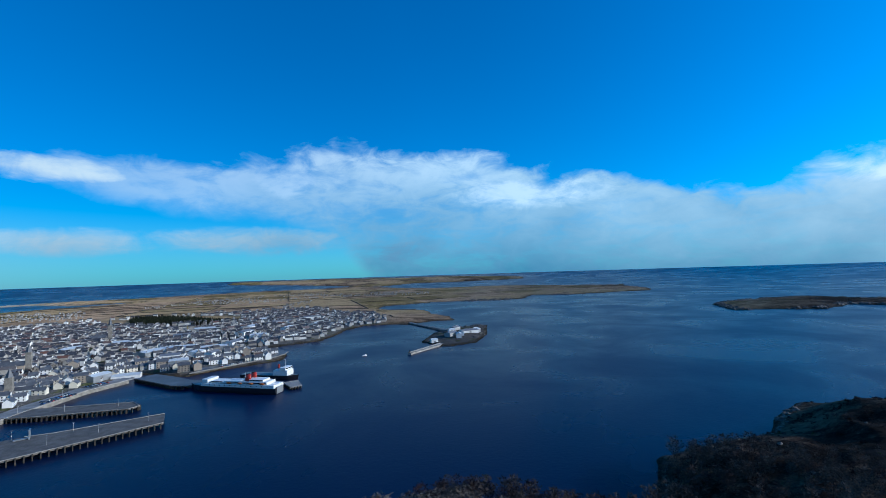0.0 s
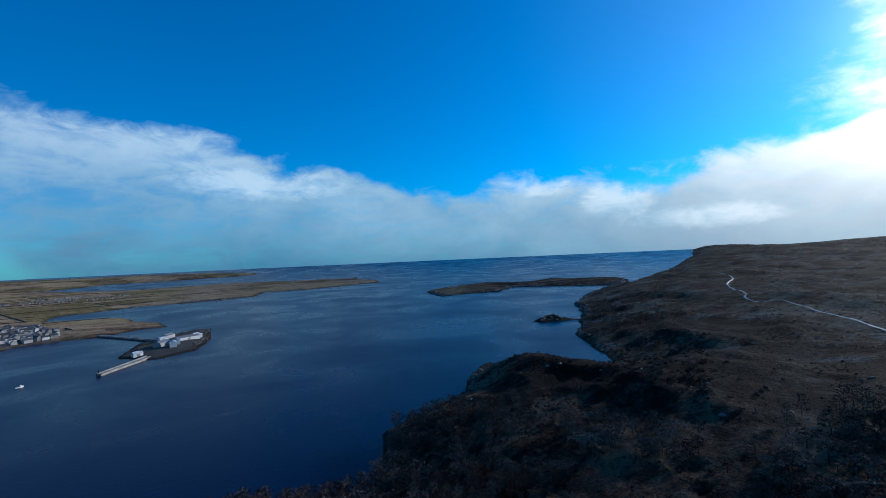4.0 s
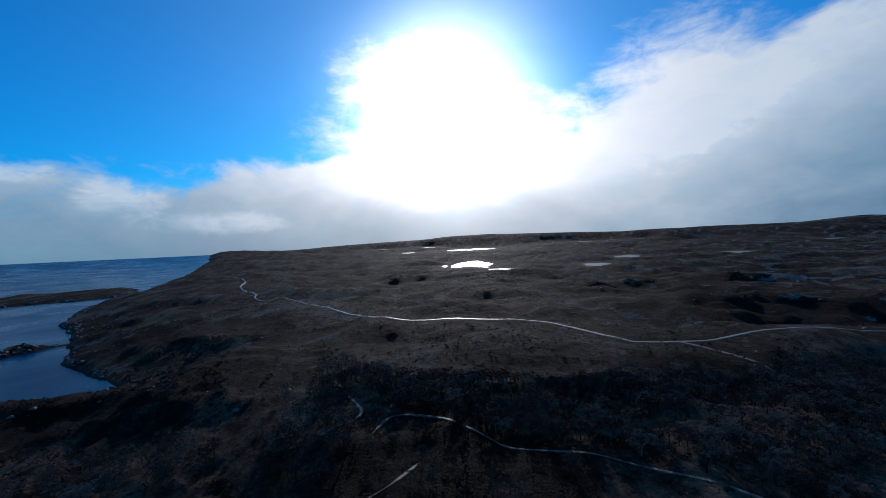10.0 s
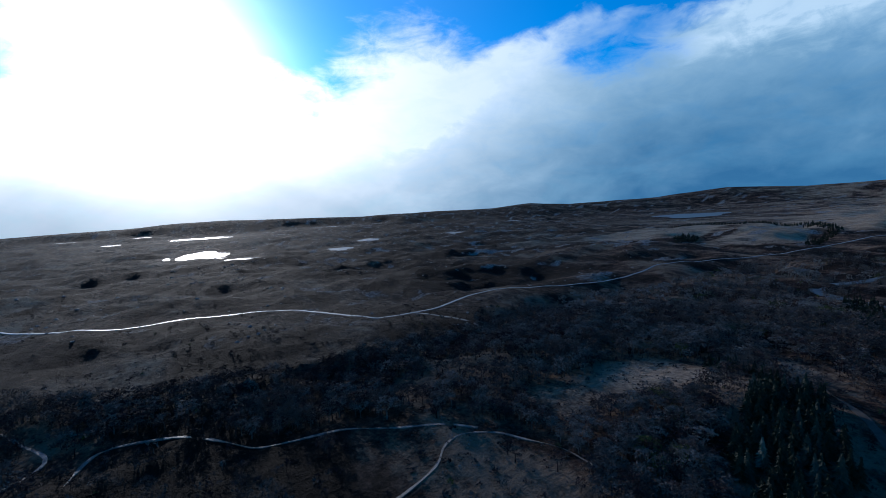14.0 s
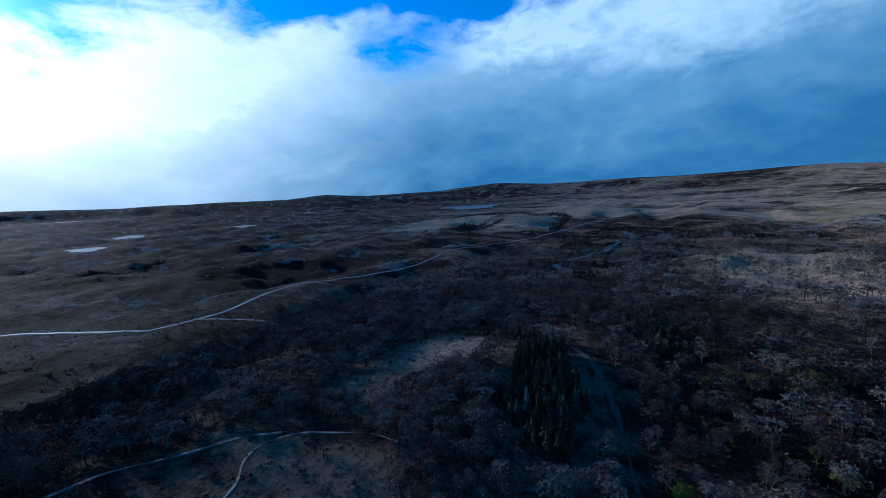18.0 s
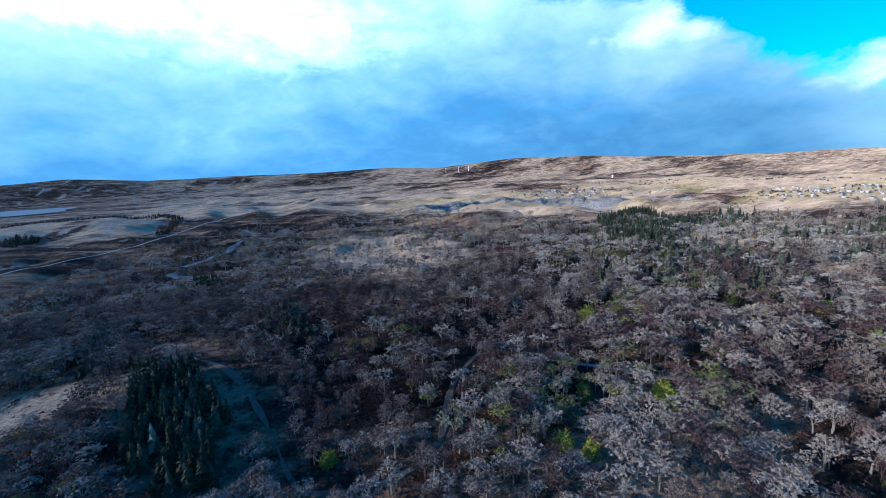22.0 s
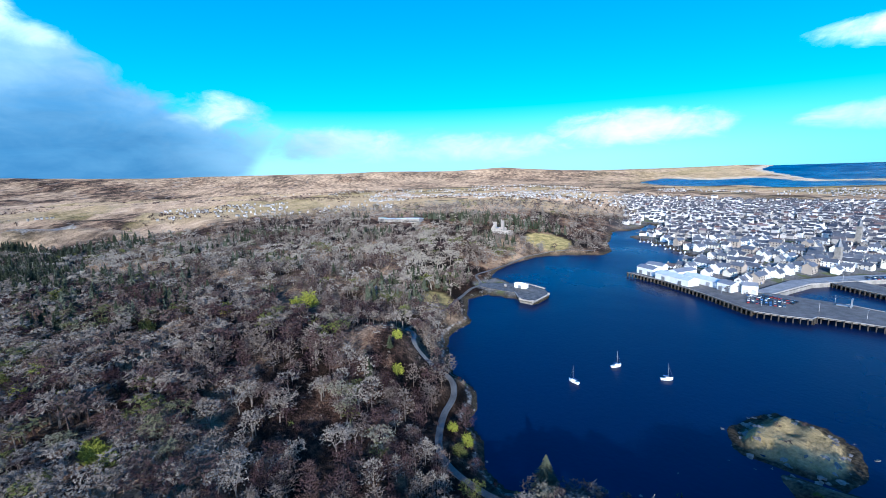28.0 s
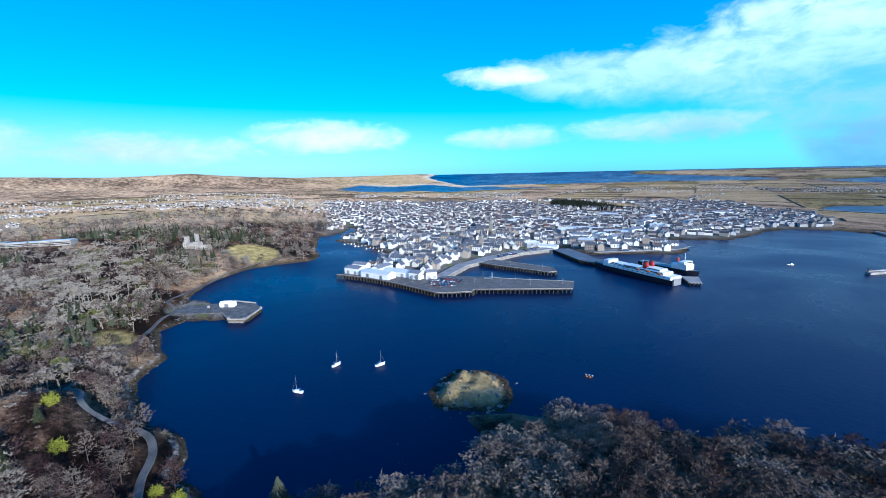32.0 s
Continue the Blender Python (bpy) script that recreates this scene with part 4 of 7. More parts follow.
def wooded(x, y):
    """Share of the ground under trees, 0 to 1."""
    r, az = np.hypot(x, y), np.degrees(np.arctan2(-x, y))
    lump, fine = fbm(x, y, 150, 31, 3), fbm(x, y, 38, 35, 3)
    reach = np.interp(az % 360, [58, 70, 96, 112, 128, 139, 146, 157, 166, 178, 190, 202], [1150, 1120, 900, 900, 860, 640, 690, 820, 1000, 950, 800, 560])
    castle = smooth(az, 58, 64) * smooth(reach - r, -20, 80) * (0.40 + 0.60 * smooth(fine, 0.3, 0.42)) * (1 - 0.45 * smooth(az, 138, 160) * smooth(lump, 0.56, 0.44))
    hither = inside(THICKET, x, y)
    back = (az < -60) * hither * (0.30 + 0.70 * smooth(lump * 0.5 + fine * 0.5, 0.36, 0.50))
    valley = smooth(-beside(THICKET[4:15], x, y), -60, -20) * hither
    south = (az < -30) * (az > -80) * smooth(-r, -340, -220) * smooth(lump * 0.4 + fine * 0.6, 0.42, 0.54) * 0.7
    near = (az > -45) * (az < 62) * (r < 300) * smooth(fine, 0.26, 0.42)
    edge = smooth(blob(x, y, -720, 120, 420, 420), 0.15, 0.3) * (az > 50)
    w = np.maximum.reduce([castle, back * 0.9, valley, south, near, edge])
    w = w * (1 - smooth(blob(x, y, -662, 182, 56, 38), 0.3, 0.4)) * (1 - smooth(blob(x, y, -690, 106, 30), 0.3, 0.45)) * (1 - smooth(blob(x, y, -765, -40, 45, 60), 0.3, 0.45))
    w = w * (1 - smooth(signed(CLEARING, x, y) / 12, -0.8, 0.3)) * (1 - 0.9 * smooth(blob(x, y, -365, 2, 34, 16), 0.3, 0.45)) * (1 - smooth(blob(x, y, -238, -27, 44, 28), 0.3, 0.6))
    w = w * (1 - 0.85 * smooth(blob(x, y, -110, -530, 90, 130), 0.3, 0.6) * smooth(fine, 0.62, 0.45)) * (1 - 0.8 * smooth(blob(x, y, -470, 60, 30, 30), 0.3, 0.6))
    w = w * (1 - in_town(x, y)) * (1 - 0.95 * smooth(blob(x, y, -138, 92, 34, 40) + blob(x, y, -128, 140, 26, 30), 0.3, 0.6))
    w = w * (1 - 0.88 * smooth(signed(SLOPE, x, y), -4, 6)) * (1 - smooth(signed(SPRUCES, x, y), -5, 2))
    for bx, by, s in GORSE:
        w = w * smooth(np.hypot(x - bx * (1 - 0.9 * s / math.hypot(bx, by)), y - by * (1 - 0.9 * s / math.hypot(bx, by))), 0.9 * s, 1.5 * s)
    for isle in ("skerry", "jetty", "goat"):
        w = w * ~inside(ISLES[isle], x, y)
    return w


def plant(name, label, spots, tints, heights, kind, twigs, mat, seed, stuff="stuff", wide=1.0):
    """Many trees joined in one mesh."""
    rng = np.random.default_rng(seed)
    shapes = [tree_shape(kind, twigs, seed * 10 + k) for k in range(5)]
    x, y, z = spots
    pick = rng.integers(0, 5, len(x))
    vs, fs, ts, base = [], [], [], 0
    for s, (v, f, _, _) in enumerate(shapes):
        m = np.where(pick == s)[0]
        if not len(m):
            continue
        a = rng.uniform(0, 6.28, len(m))
        c, q = np.cos(a)[:, None], np.sin(a)[:, None]
        h = heights[m][:, None]
        k = h * rng.uniform(0.8, 1.2, (len(m), 1)) * wide
        px = x[m][:, None] + (v[:, 0] * c - v[:, 1] * q) * k
        py = y[m][:, None] + (v[:, 0] * q + v[:, 1] * c) * k
        pz = z[m][:, None] + v[:, 2] * h
        vs.append(np.stack([px, py, pz], -1).reshape(-1, 3))
        fs.append((f[None] + (np.arange(len(m)) * len(v))[:, None, None] + base).reshape(-1, 3))
        ts.append(np.repeat(tints[m], len(v)))
        base += len(m) * len(v)
    ob = new(name, mesh_from(name, np.concatenate(vs), np.concatenate(fs), [mat], tint=np.concatenate(ts)))
    return tagged(ob, label, "trees", kind=stuff)


rng = np.random.default_rng(7)


def grow(n, r0, r1, a0=-180, a1=180, least=0.05):
    x, y = scatter(rng, n, r0, r1, a0, a1)
    ok = (wooded(x, y) > rng.uniform(least, 1, n))
    x, y = x[ok], y[ok]
    ok = (dry(x, y) > 4 + 3 * smooth(np.degrees(np.arctan2(-x, y)), 50, 70)) & off_road(x, y, 5.0) & (beside(DRIVE, x, y) > 4.0)
    x, y = x[ok], y[ok]
    return x, y, top_z(x, y)


def tree_tint(x, y, k=0.26):
    az = np.degrees(np.arctan2(-x, y))
    # light put into tint: darker crowns towards the sun, paler ones with distance, like haze
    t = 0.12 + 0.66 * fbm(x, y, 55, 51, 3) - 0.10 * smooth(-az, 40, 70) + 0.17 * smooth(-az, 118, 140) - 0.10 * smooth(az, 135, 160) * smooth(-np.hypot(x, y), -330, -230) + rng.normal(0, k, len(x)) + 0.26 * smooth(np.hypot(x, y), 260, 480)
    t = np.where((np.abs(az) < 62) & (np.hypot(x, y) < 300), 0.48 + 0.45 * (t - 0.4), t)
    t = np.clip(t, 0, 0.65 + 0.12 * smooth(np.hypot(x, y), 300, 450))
    green = (rng.uniform(0, 1, len(x)) < 0.30 * smooth(fbm(x, y, 45, 53, 3), 0.50, 0.66)) & ((az > 60) | (az < -150))       # mossy and evergreen crowns in drifts
    return np.where(green, rng.uniform(0.80, 0.88, len(x)), t)


def tree_height(x, y):
    az = np.degrees(np.arctan2(-x, y))
    h = rng.uniform(8, 14.5, len(x)) * (0.6 + 0.75 * fbm(x, y, 60, 61, 2))
    scrub = np.maximum(smooth(-az, 20, 50), smooth(az, 148, 165))
    return h * (1 - 0.22 * scrub)


# trunk and crown of single trees, then the woods beyond counting
def tree_thing(name, label, kind, twigs, seed, height, tint, mat, category="tree", group=""):
    v, f, nv, nf = tree_shape(kind, twigs, seed)
    thing = new(name)
    tagged(thing, label, category, group)
    if nv:
        ob = new("trunk", mesh_from("trunk", v[:nv] * height, f[:nf], [M_BARK]))
        ob.parent = thing
    ob = new("crown", mesh_from("crown", v[nv:] * height, f[nf:] - nv, [mat], tint=np.full(len(v) - nv, tint)))
    ob.parent = thing
    return thing


SINGLE = {"broad": [tree_thing("broadleaf_tree", w, "broad", 620, 100 + k, 10.0, t, M_TREE, group="near trees") for k, (w, t) in enumerate((("bare grey broadleaf tree with a rounded crown", 0.70), ("bare brown broadleaf tree on the wooded slope", 0.45), ("pale lichen-grey leafless tree with spreading twigs", 0.76), ("purple-brown leafless tree in thick woodland", 0.2)))],
          "birch": [tree_thing("birch_tree", w, "birch", 460, 120 + k, 10.0, t, M_TREE, group="near trees") for k, (w, t) in enumerate((("slender leafless birch with purple twigs", 0.22), ("slender grey-brown birch among scrub", 0.46)))]}
LONE = []
for name, n, r0, r1, twigs, wide, label in (("woodland", 3300, 70, 195, 235, 1.3, "bare grey and purple-brown winter trees on the near slopes"),
                                      ("woodland", 7400, 195, 330, 112, 1.35, "leafless winter trees and thickets on the slopes"),
                                      ("far_woodland", 17000, 330, 700, 60, 1.42, "leafless estate woodland of grey crowns"),
                                      ("distant_woodland", 16000, 700, 1250, 32, 1.3, "distant leafless woods round the castle")):
    s = grow(n, r0, r1)
    tall = tree_height(s[0], s[1])
    thin = fbm(s[0], s[1], 50, 71, 2) > 0.54
    if r0 == 70:
        order = np.argsort(np.hypot(s[0], s[1]))
        LONE = [(s[0][k], s[1][k], s[2][k], tall[k], thin[k]) for k in order[:260]]
        keep = order[260:]
        s, tall, thin = [v[keep] for v in s], tall[keep], thin[keep]
    for sel, kind in ((thin, "birch"), (~thin, "broad")):
        q = [v[sel] for v in s]
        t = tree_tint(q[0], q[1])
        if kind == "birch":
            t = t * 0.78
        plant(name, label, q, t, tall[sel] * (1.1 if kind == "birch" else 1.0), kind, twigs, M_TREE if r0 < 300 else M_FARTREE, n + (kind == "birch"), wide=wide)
for r0, r1, n, twigs, mat in ((75, 200, 1900, 150, M_TREE), (200, 420, 4200, 64, M_FARTREE)):
    s = grow(n, r0, r1, -180, -62)
    ok = off_road(s[0], s[1], 10.0) & ~inside(SPRUCES, s[0], s[1])
    s = [v[ok] for v in s]
    # crowns on the sunward side are tinted darker, as backlit silhouettes
    t = np.clip(rng.normal(0.22, 0.16, len(s[0])) + 0.24 * smooth(np.degrees(np.arctan2(s[0], s[1])), 122, 142) + 0.25 * (fbm(s[0], s[1], 60, 231, 3) - 0.5), 0, 0.7)
    plant("thicket", "dark rounded crowns of willow and birch along the burn", s, t, rng.uniform(4.5, 8.5, len(t)), "broad", twigs, mat, 600 + r0, wide=1.45)
for x, y, z, h, slim in LONE:
    src = SINGLE["birch" if slim else "broad"]
    k = rng.integers(0, len(src)) if slim or abs(math.degrees(math.atan2(-x, y))) > 62 else (0, 2, 1)[rng.integers(0, 3)]
    copy_thing(src[k], pose(x, y, z - 0.2, 0, 0, rng.uniform(0, 360)) @ Matrix.Diagonal((h / 10 * rng.uniform(0.85, 1.2), h / 10, h / 10, 1)))
for src in SINGLE.values():        # the patterns themselves stand in the wood too
    for ob in src:
        px, py, pz = -150 - 9 * rng.uniform(0, 6), -70 - 9 * rng.uniform(0, 6), 0
        ob.matrix_basis = pose(px, py, float(top_z(np.array([px]), np.array([py]))[0]) - 0.2)
x, y = scatter(rng, 21000, 75, 900, -180, 180)
far, az = np.hypot(x, y), np.degrees(np.arctan2(-x, y))
w = (0.25 + 0.5 * ((az > 130) | (az < -120))) * (far < 420) + 0.6 * wooded(x, y)
ok = (w * (1 - in_town(x, y)) > rng.uniform(0.05, 1, len(x))) & (dry(x, y) > 3)
x, y = x[ok], y[ok]
ok = off_road(x, y, 3.0) & (signed(CLEARING, x, y) < -2)
x, y = x[ok], y[ok]
t = np.where(rng.uniform(0, 1, len(x)) < 0.12, rng.uniform(0.82, 0.9, len(x)), tree_tint(x, y, 0.2) * 0.6)
plant("undergrowth", "brown heather, scrub and bramble thickets", (x, y, top_z(x, y) - 0.2), t, rng.uniform(1.2, 3.2, len(x)), "bush", 22, M_FARTREE, 91, wide=1.3)

# rough heath, bracken and grass clumps on open ground
x, y = scatter(rng, 7000, 85, 340, 84, 240)
az = np.degrees(np.arctan2(-x, y)) % 360
ok = ((wooded(x, y) < 0.45) | (az > 132)) & (dry(x, y) > 5) & off_road(x, y, 2.2)
x, y = x[ok], y[ok]
t = np.clip(0.16 + 0.62 * fbm(x, y, 32, 157, 3) + rng.normal(0, 0.2, len(x)) - 0.1, 0.02, 0.74)
plant("heath_clumps", "tawny grass, dead bracken and brown heather clumps", (x, y, top_z(x, y) - 0.1), t, rng.uniform(0.6, 1.7, len(x)), "bush", 13, M_FARTREE, 94, wide=1.9)

# low birch and willow scrub, tussocks and bare rock on the open slopes
x, y = scatter(rng, 24000, 85, 620, -180, 180)
az = np.degrees(np.arctan2(-x, y))
share = np.maximum.reduce([smooth(az, 130, 150) + 0 * x, 1.0 * inside(THICKET, x, y), 0.35 * smooth(-az, 30, 60) * smooth(-np.hypot(x, y), -400, -250)]) * smooth(fbm(x, y, 70, 151, 4), 0.34, 0.56) * smooth(-np.hypot(x, y), -600, -380)
ok = (share > rng.uniform(0.08, 1, len(x))) & (dry(x, y) > 5) & (signed(CLEARING, x, y) < 0) & off_road(x, y, 2.6)
x, y = x[ok], y[ok]
plant("scrub", "dark leafless birch and willow scrub", (x, y, top_z(x, y)), np.clip(rng.normal(0.22, 0.16, len(x)), 0, 0.7), rng.uniform(2.2, 5.5, len(x)), "broad", 20, M_FARTREE, 92, wide=1.1)
x, y = scatter(rng, 26000, 80, 1000, -180, 180)
az = np.degrees(np.arctan2(-x, y))
ok = ((az < -25) | (az > 125)) & (dry(x, y) > 4) & (fbm(x, y, 90, 161, 4) > 0.42) & (rng.uniform(0, 1, len(x)) < 0.75)
x, y = x[ok], y[ok]
plant("tussocks", "dark heather clumps and pale moor-grass tussocks", (x, y, top_z(x, y) - 0.1), np.clip(rng.normal(0.12, 0.12, len(x)), 0, 0.7), rng.uniform(0.7, 1.7, len(x)), "bush", 12, M_FARTREE, 93, wide=2.4)
r8 = np.random.default_rng(8)
lump = np.array([(1, 0, 0.1), (0.3, 0.9, 0), (-0.8, 0.6, 0.1), (-0.9, -0.5, 0), (0.2, -1, 0.1), (0.35, 0.3, 0.55), (-0.4, 0.1, 0.6), (0.1, -0.5, 0.45)])
shell = np.array([(0, 1, 5), (1, 2, 6), (1, 6, 5), (2, 3, 6), (3, 4, 7), (3, 7, 6), (4, 0, 7), (0, 5, 7), (5, 6, 7)])
x, y = scatter(r8, 4200, 190, 1100, -150, -30)
ok = (dry(x, y) > 3) & ((1 - np.abs(2 * fbm(x, y, 110, 101, 4) - 1)) ** 3 > 0.62) & (r8.uniform(0, 1, len(x)) < 0.35)
x, y = x[ok], y[ok]
size = r8.uniform(0.6, 1.9, (len(x), 1)) * (1 + np.hypot(x, y)[:, None] / 1400)
turn = r8.uniform(0, 6.28, (len(x), 1))
jit = lump[None] * r8.uniform(0.7, 1.35, (len(x), 8, 3))
vx = x[:, None] + (jit[..., 0] * np.cos(turn) - jit[..., 1] * np.sin(turn)) * size
vy = y[:, None] + (jit[..., 0] * np.sin(turn) + jit[..., 1] * np.cos(turn)) * size
vz = top_z(x, y)[:, None] + (jit[..., 2] - 0.12) * size
M_OUTCROP = worn("gneiss_outcrop", (0.06, 0.055, 0.05), (0.20, 0.185, 0.17), 1.6, 0.85, 0.05)
crop = new("rock_outcrops", mesh_from("rock_outcrops", np.stack([vx, vy, vz], -1).reshape(-1, 3), (shell[None] + 8 * np.arange(len(x))[:, None, None]).reshape(-1, 3), [M_OUTCROP]))
tagged(crop, "grey gneiss outcrops breaking through dark heather", "rocks", kind="stuff")
# dark broken rock along the southern shores and islets
x, y = scatter(r8, 60000, 230, 1900, -75, -2)
d = dry(x, y)
ok = (d > 0.5) & (d < 5 + np.hypot(x, y) / 90) & (fbm(x, y, 60, 201, 3) > 0.42)
x, y = x[ok][:1500], y[ok][:1500]
size = r8.uniform(0.5, 1.3, (len(x), 1)) * (1.2 + np.hypot(x, y)[:, None] / 330)
turn = r8.uniform(0, 6.28, (len(x), 1))
jit = lump[None] * r8.uniform(0.6, 1.4, (len(x), 8, 3))
vx = x[:, None] + (jit[..., 0] * np.cos(turn) - jit[..., 1] * np.sin(turn)) * size
vy = y[:, None] + (jit[..., 0] * np.sin(turn) + jit[..., 1] * np.cos(turn)) * size
vz = top_z(x, y)[:, None] + (jit[..., 2] * 0.9 - 0.15) * size
M_SKERRY = worn("shore_gneiss", (0.025, 0.022, 0.02), (0.17, 0.15, 0.13), 3.0, 0.85, 0.1)
shore_rock = new("shore_rocks", mesh_from("shore_rocks", np.stack([vx, vy, vz], -1).reshape(-1, 3), (shell[None] + 8 * np.arange(len(x))[:, None, None]).reshape(-1, 3), [M_SKERRY]))
tagged(shore_rock, "dark broken gneiss along the moorland shore", "rocks", kind="stuff")


# dark scrub over the rocky headlands
x, y = scatter(r8, 5200, 130, 560, -66, -12)
ok = (dry(x, y) > 6) & (fbm(x, y, 34, 221, 3) > 0.47)
x, y = x[ok], y[ok]
plant("headland_scrub", "low dark heather and scrub on rocky headlands", (x, y, top_z(x, y) - 0.2), r8.uniform(0.02, 0.4, len(x)), r8.uniform(0.9, 3.2, len(x)), "bush", 16, M_FARTREE, 93, wide=1.4)


# --- town: houses beyond counting ---
def far_houses(name, label, x, y, turn, rng, big=1.0, coat_light=0.62):
    n = len(x)
    L, W, H = rng.uniform(7, 14, n) * big, rng.uniform(6, 8, n) * big, rng.uniform(4.5, 7, n) * (0.7 + 0.3 * big)
    R = W * rng.uniform(0.28, 0.42, n)
    z = np.min([top_z(x + a, y + b) for a, b in ((-5, -5), (5, 5), (5, -5), (-5, 5))], axis=0)
    c, s = np.cos(turn), np.sin(turn)
    wall_t, roof_t = 0.12 + coat_light * rng.uniform(0, 1, n) ** 0.9, rng.uniform(0, 0.95, n) ** 1.4
    verts, tint = [], []

    def add(u, v, h, t):
        verts.append(np.stack([x + u * c - v * s, y + u * s + v * c, z + h], -1))
        tint.append(t)

    for su, sv in ((-1, -1), (1, -1), (1, 1), (-1, 1)):
        add(su * L / 2, sv * W / 2, -2 + 0 * H, wall_t)
    for su, sv in ((-1, -1), (1, -1), (1, 1), (-1, 1)):
        add(su * L / 2, sv * W / 2, H, wall_t)
    add(-L / 2, 0 * W, H + R, wall_t), add(L / 2, 0 * W, H + R, wall_t)
    e = 0.35
    for su, sv in ((-1, -1), (1, -1), (1, 1), (-1, 1)):
        add(su * (L / 2 + e), sv * (W / 2 + e), H - 0.15 + 0 * H, roof_t)
    add(-(L / 2 + e), 0 * W, H + R + 0.25, roof_t), add(L / 2 + e, 0 * W, H + R + 0.25, roof_t)
    for cu in (-0.44, 0.44):
        for a, b in ((-0.45, -0.35), (0.45, -0.35), (0.45, 0.35), (-0.45, 0.35)):
            add(cu * L + a, b + 0 * W, H + R - 0.6, wall_t * 0.5)
        for a, b in ((-0.45, -0.35), (0.45, -0.35), (0.45, 0.35), (-0.45, 0.35)):
            add(cu * L + a, b + 0 * W, H + R + 1.1, wall_t * 0.5)
    V = np.stack(verts, 1)
    T = np.stack(tint, 1)
    tri = [(0, 1, 5), (0, 5, 4), (1, 2, 6), (1, 6, 5), (2, 3, 7), (2, 7, 6), (3, 0, 4), (3, 4, 7), (4, 7, 8), (5, 9, 6)]
    roof = [(10, 11, 15), (10, 15, 14), (12, 13, 14), (12, 14, 15)]
    for k in (16, 24):
        for q in range(4):
            m = (q + 1) % 4
            tri += [(k + q, k + m, k + 4 + m), (k + q, k + 4 + m, k + 4 + q)]
        tri += [(k + 4, k + 5, k + 6), (k + 4, k + 6, k + 7)]
    F = np.array(tri + roof)
    mat = np.array([0] * len(tri) + [1] * len(roof))
    faces = (F[None] + (np.arange(n) * V.shape[1])[:, None, None]).reshape(-1, 3)
    ob = new(name, mesh_from(name, V.reshape(-1, 3), faces, [M_HARL, M_SLATE], tint=T.ravel(), face_mat=np.tile(mat, n)))
    return tagged(ob, label, "houses", kind="stuff")


def street_grid(rng, size_u, size_v, x0, x1, y0, y1, turn):
    """House plots in rows along streets that lie at that angle."""
    c, s = math.cos(radians(turn)), math.sin(radians(turn))
    cx, cy = (x0 + x1) / 2, (y0 + y1) / 2
    reach = math.hypot(x1 - x0, y1 - y0) / 2
    u, v = np.meshgrid(np.arange(-reach, reach, size_u), np.arange(-reach, reach, size_v))
    u, v = u.ravel() + rng.normal(0, size_u * 0.14, u.size), v.ravel() + rng.normal(0, size_v * 0.06, u.size)
    x, y = cx + u * c - v * s, cy + u * s + v * c
    ok = (x > x0) & (x < x1) & (y > y0) & (y < y1)
    return x[ok], y[ok]


rng = np.random.default_rng(21)
x, y = street_grid(rng, 13, 21, -1500, 100, 250, 1750, 28)
ok = (in_town(x, y) > rng.uniform(0.2, 0.9, len(x))) & (dry(x, y) > 14) & (rng.uniform(0, 1, len(x)) < 0.55 + 0.5 * fbm(x, y, 120, 231, 3)) & (blob(x, y, -600, 1010, 70, 40) < 0.35)
x, y = x[ok], y[ok]
order = np.argsort(np.hypot(x, y))
FRONT = [(x[k], y[k]) for k in order[:200]]      # the nearest houses are built one by one, further down
x, y = x[order[200:]], y[order[200:]]
far_houses("town_houses", "white and grey harled houses with slate roofs", x, y, radians(28) + (rng.uniform(0, 1, len(x)) < 0.35) * 1.5708 + rng.normal(0, 0.16, len(x)), rng, 1.0, 0.54)
# villages strung along the roads farther off
vx, vy = [], []
for az0, az1, r0, r1, n in ((62, 98, 1250, 1900, 420), (95, 128, 1100, 1500, 160), (70, 110, 1900, 2700, 220), (12, 30, 2100, 2900, 160), (2, 14, 2250, 2700, 130), (40, 62, 1750, 2300, 160), (128, 146, 1250, 1500, 50), (-2, 9, 1650, 1800, 40)):
    n = int(1.5 * n)
    px, py = scatter(rng, n * 3, r0, r1, az0, az1)
    ok = fbm(px, py, 170, 81, 2) > 0.5
    vx.append(px[ok][:n]), vy.append(py[ok][:n])
for (a0, r0), (a1, r1), n in (((34.7, 2130), (30.9, 2340), 34), ((31, 2340), (25.4, 2700), 40), ((21.2, 2840), (15.8, 2590), 36), ((16, 2580), (12.4, 2380), 36), ((12.4, 2380), (6.2, 2350), 60), ((21.7, 1570), (17.5, 2020), 40), ((6.4, 1520), (2.2, 1480), 40), ((46.9, 1930), (39.9, 2010), 50)):
    u = rng.uniform(0, 1, n)
    a, r = np.radians(a0 + (a1 - a0) * u), r0 + (r1 - r0) * u
    px, py = -np.sin(a) * r, np.cos(a) * r
    vx.append(px + rng.normal(0, 22, n)), vy.append(py + rng.normal(0, 22, n))
x, y = np.concatenate(vx), np.concatenate(vy)
ok = dry(x, y) > 15
x, y = x[ok], y[ok]
far_houses("village_houses", "scattered white crofting houses", x, y, rng.choice([0.5, 2.07], len(x)) + rng.normal(0, 0.1, len(x)), rng, 0.40, 0.30)

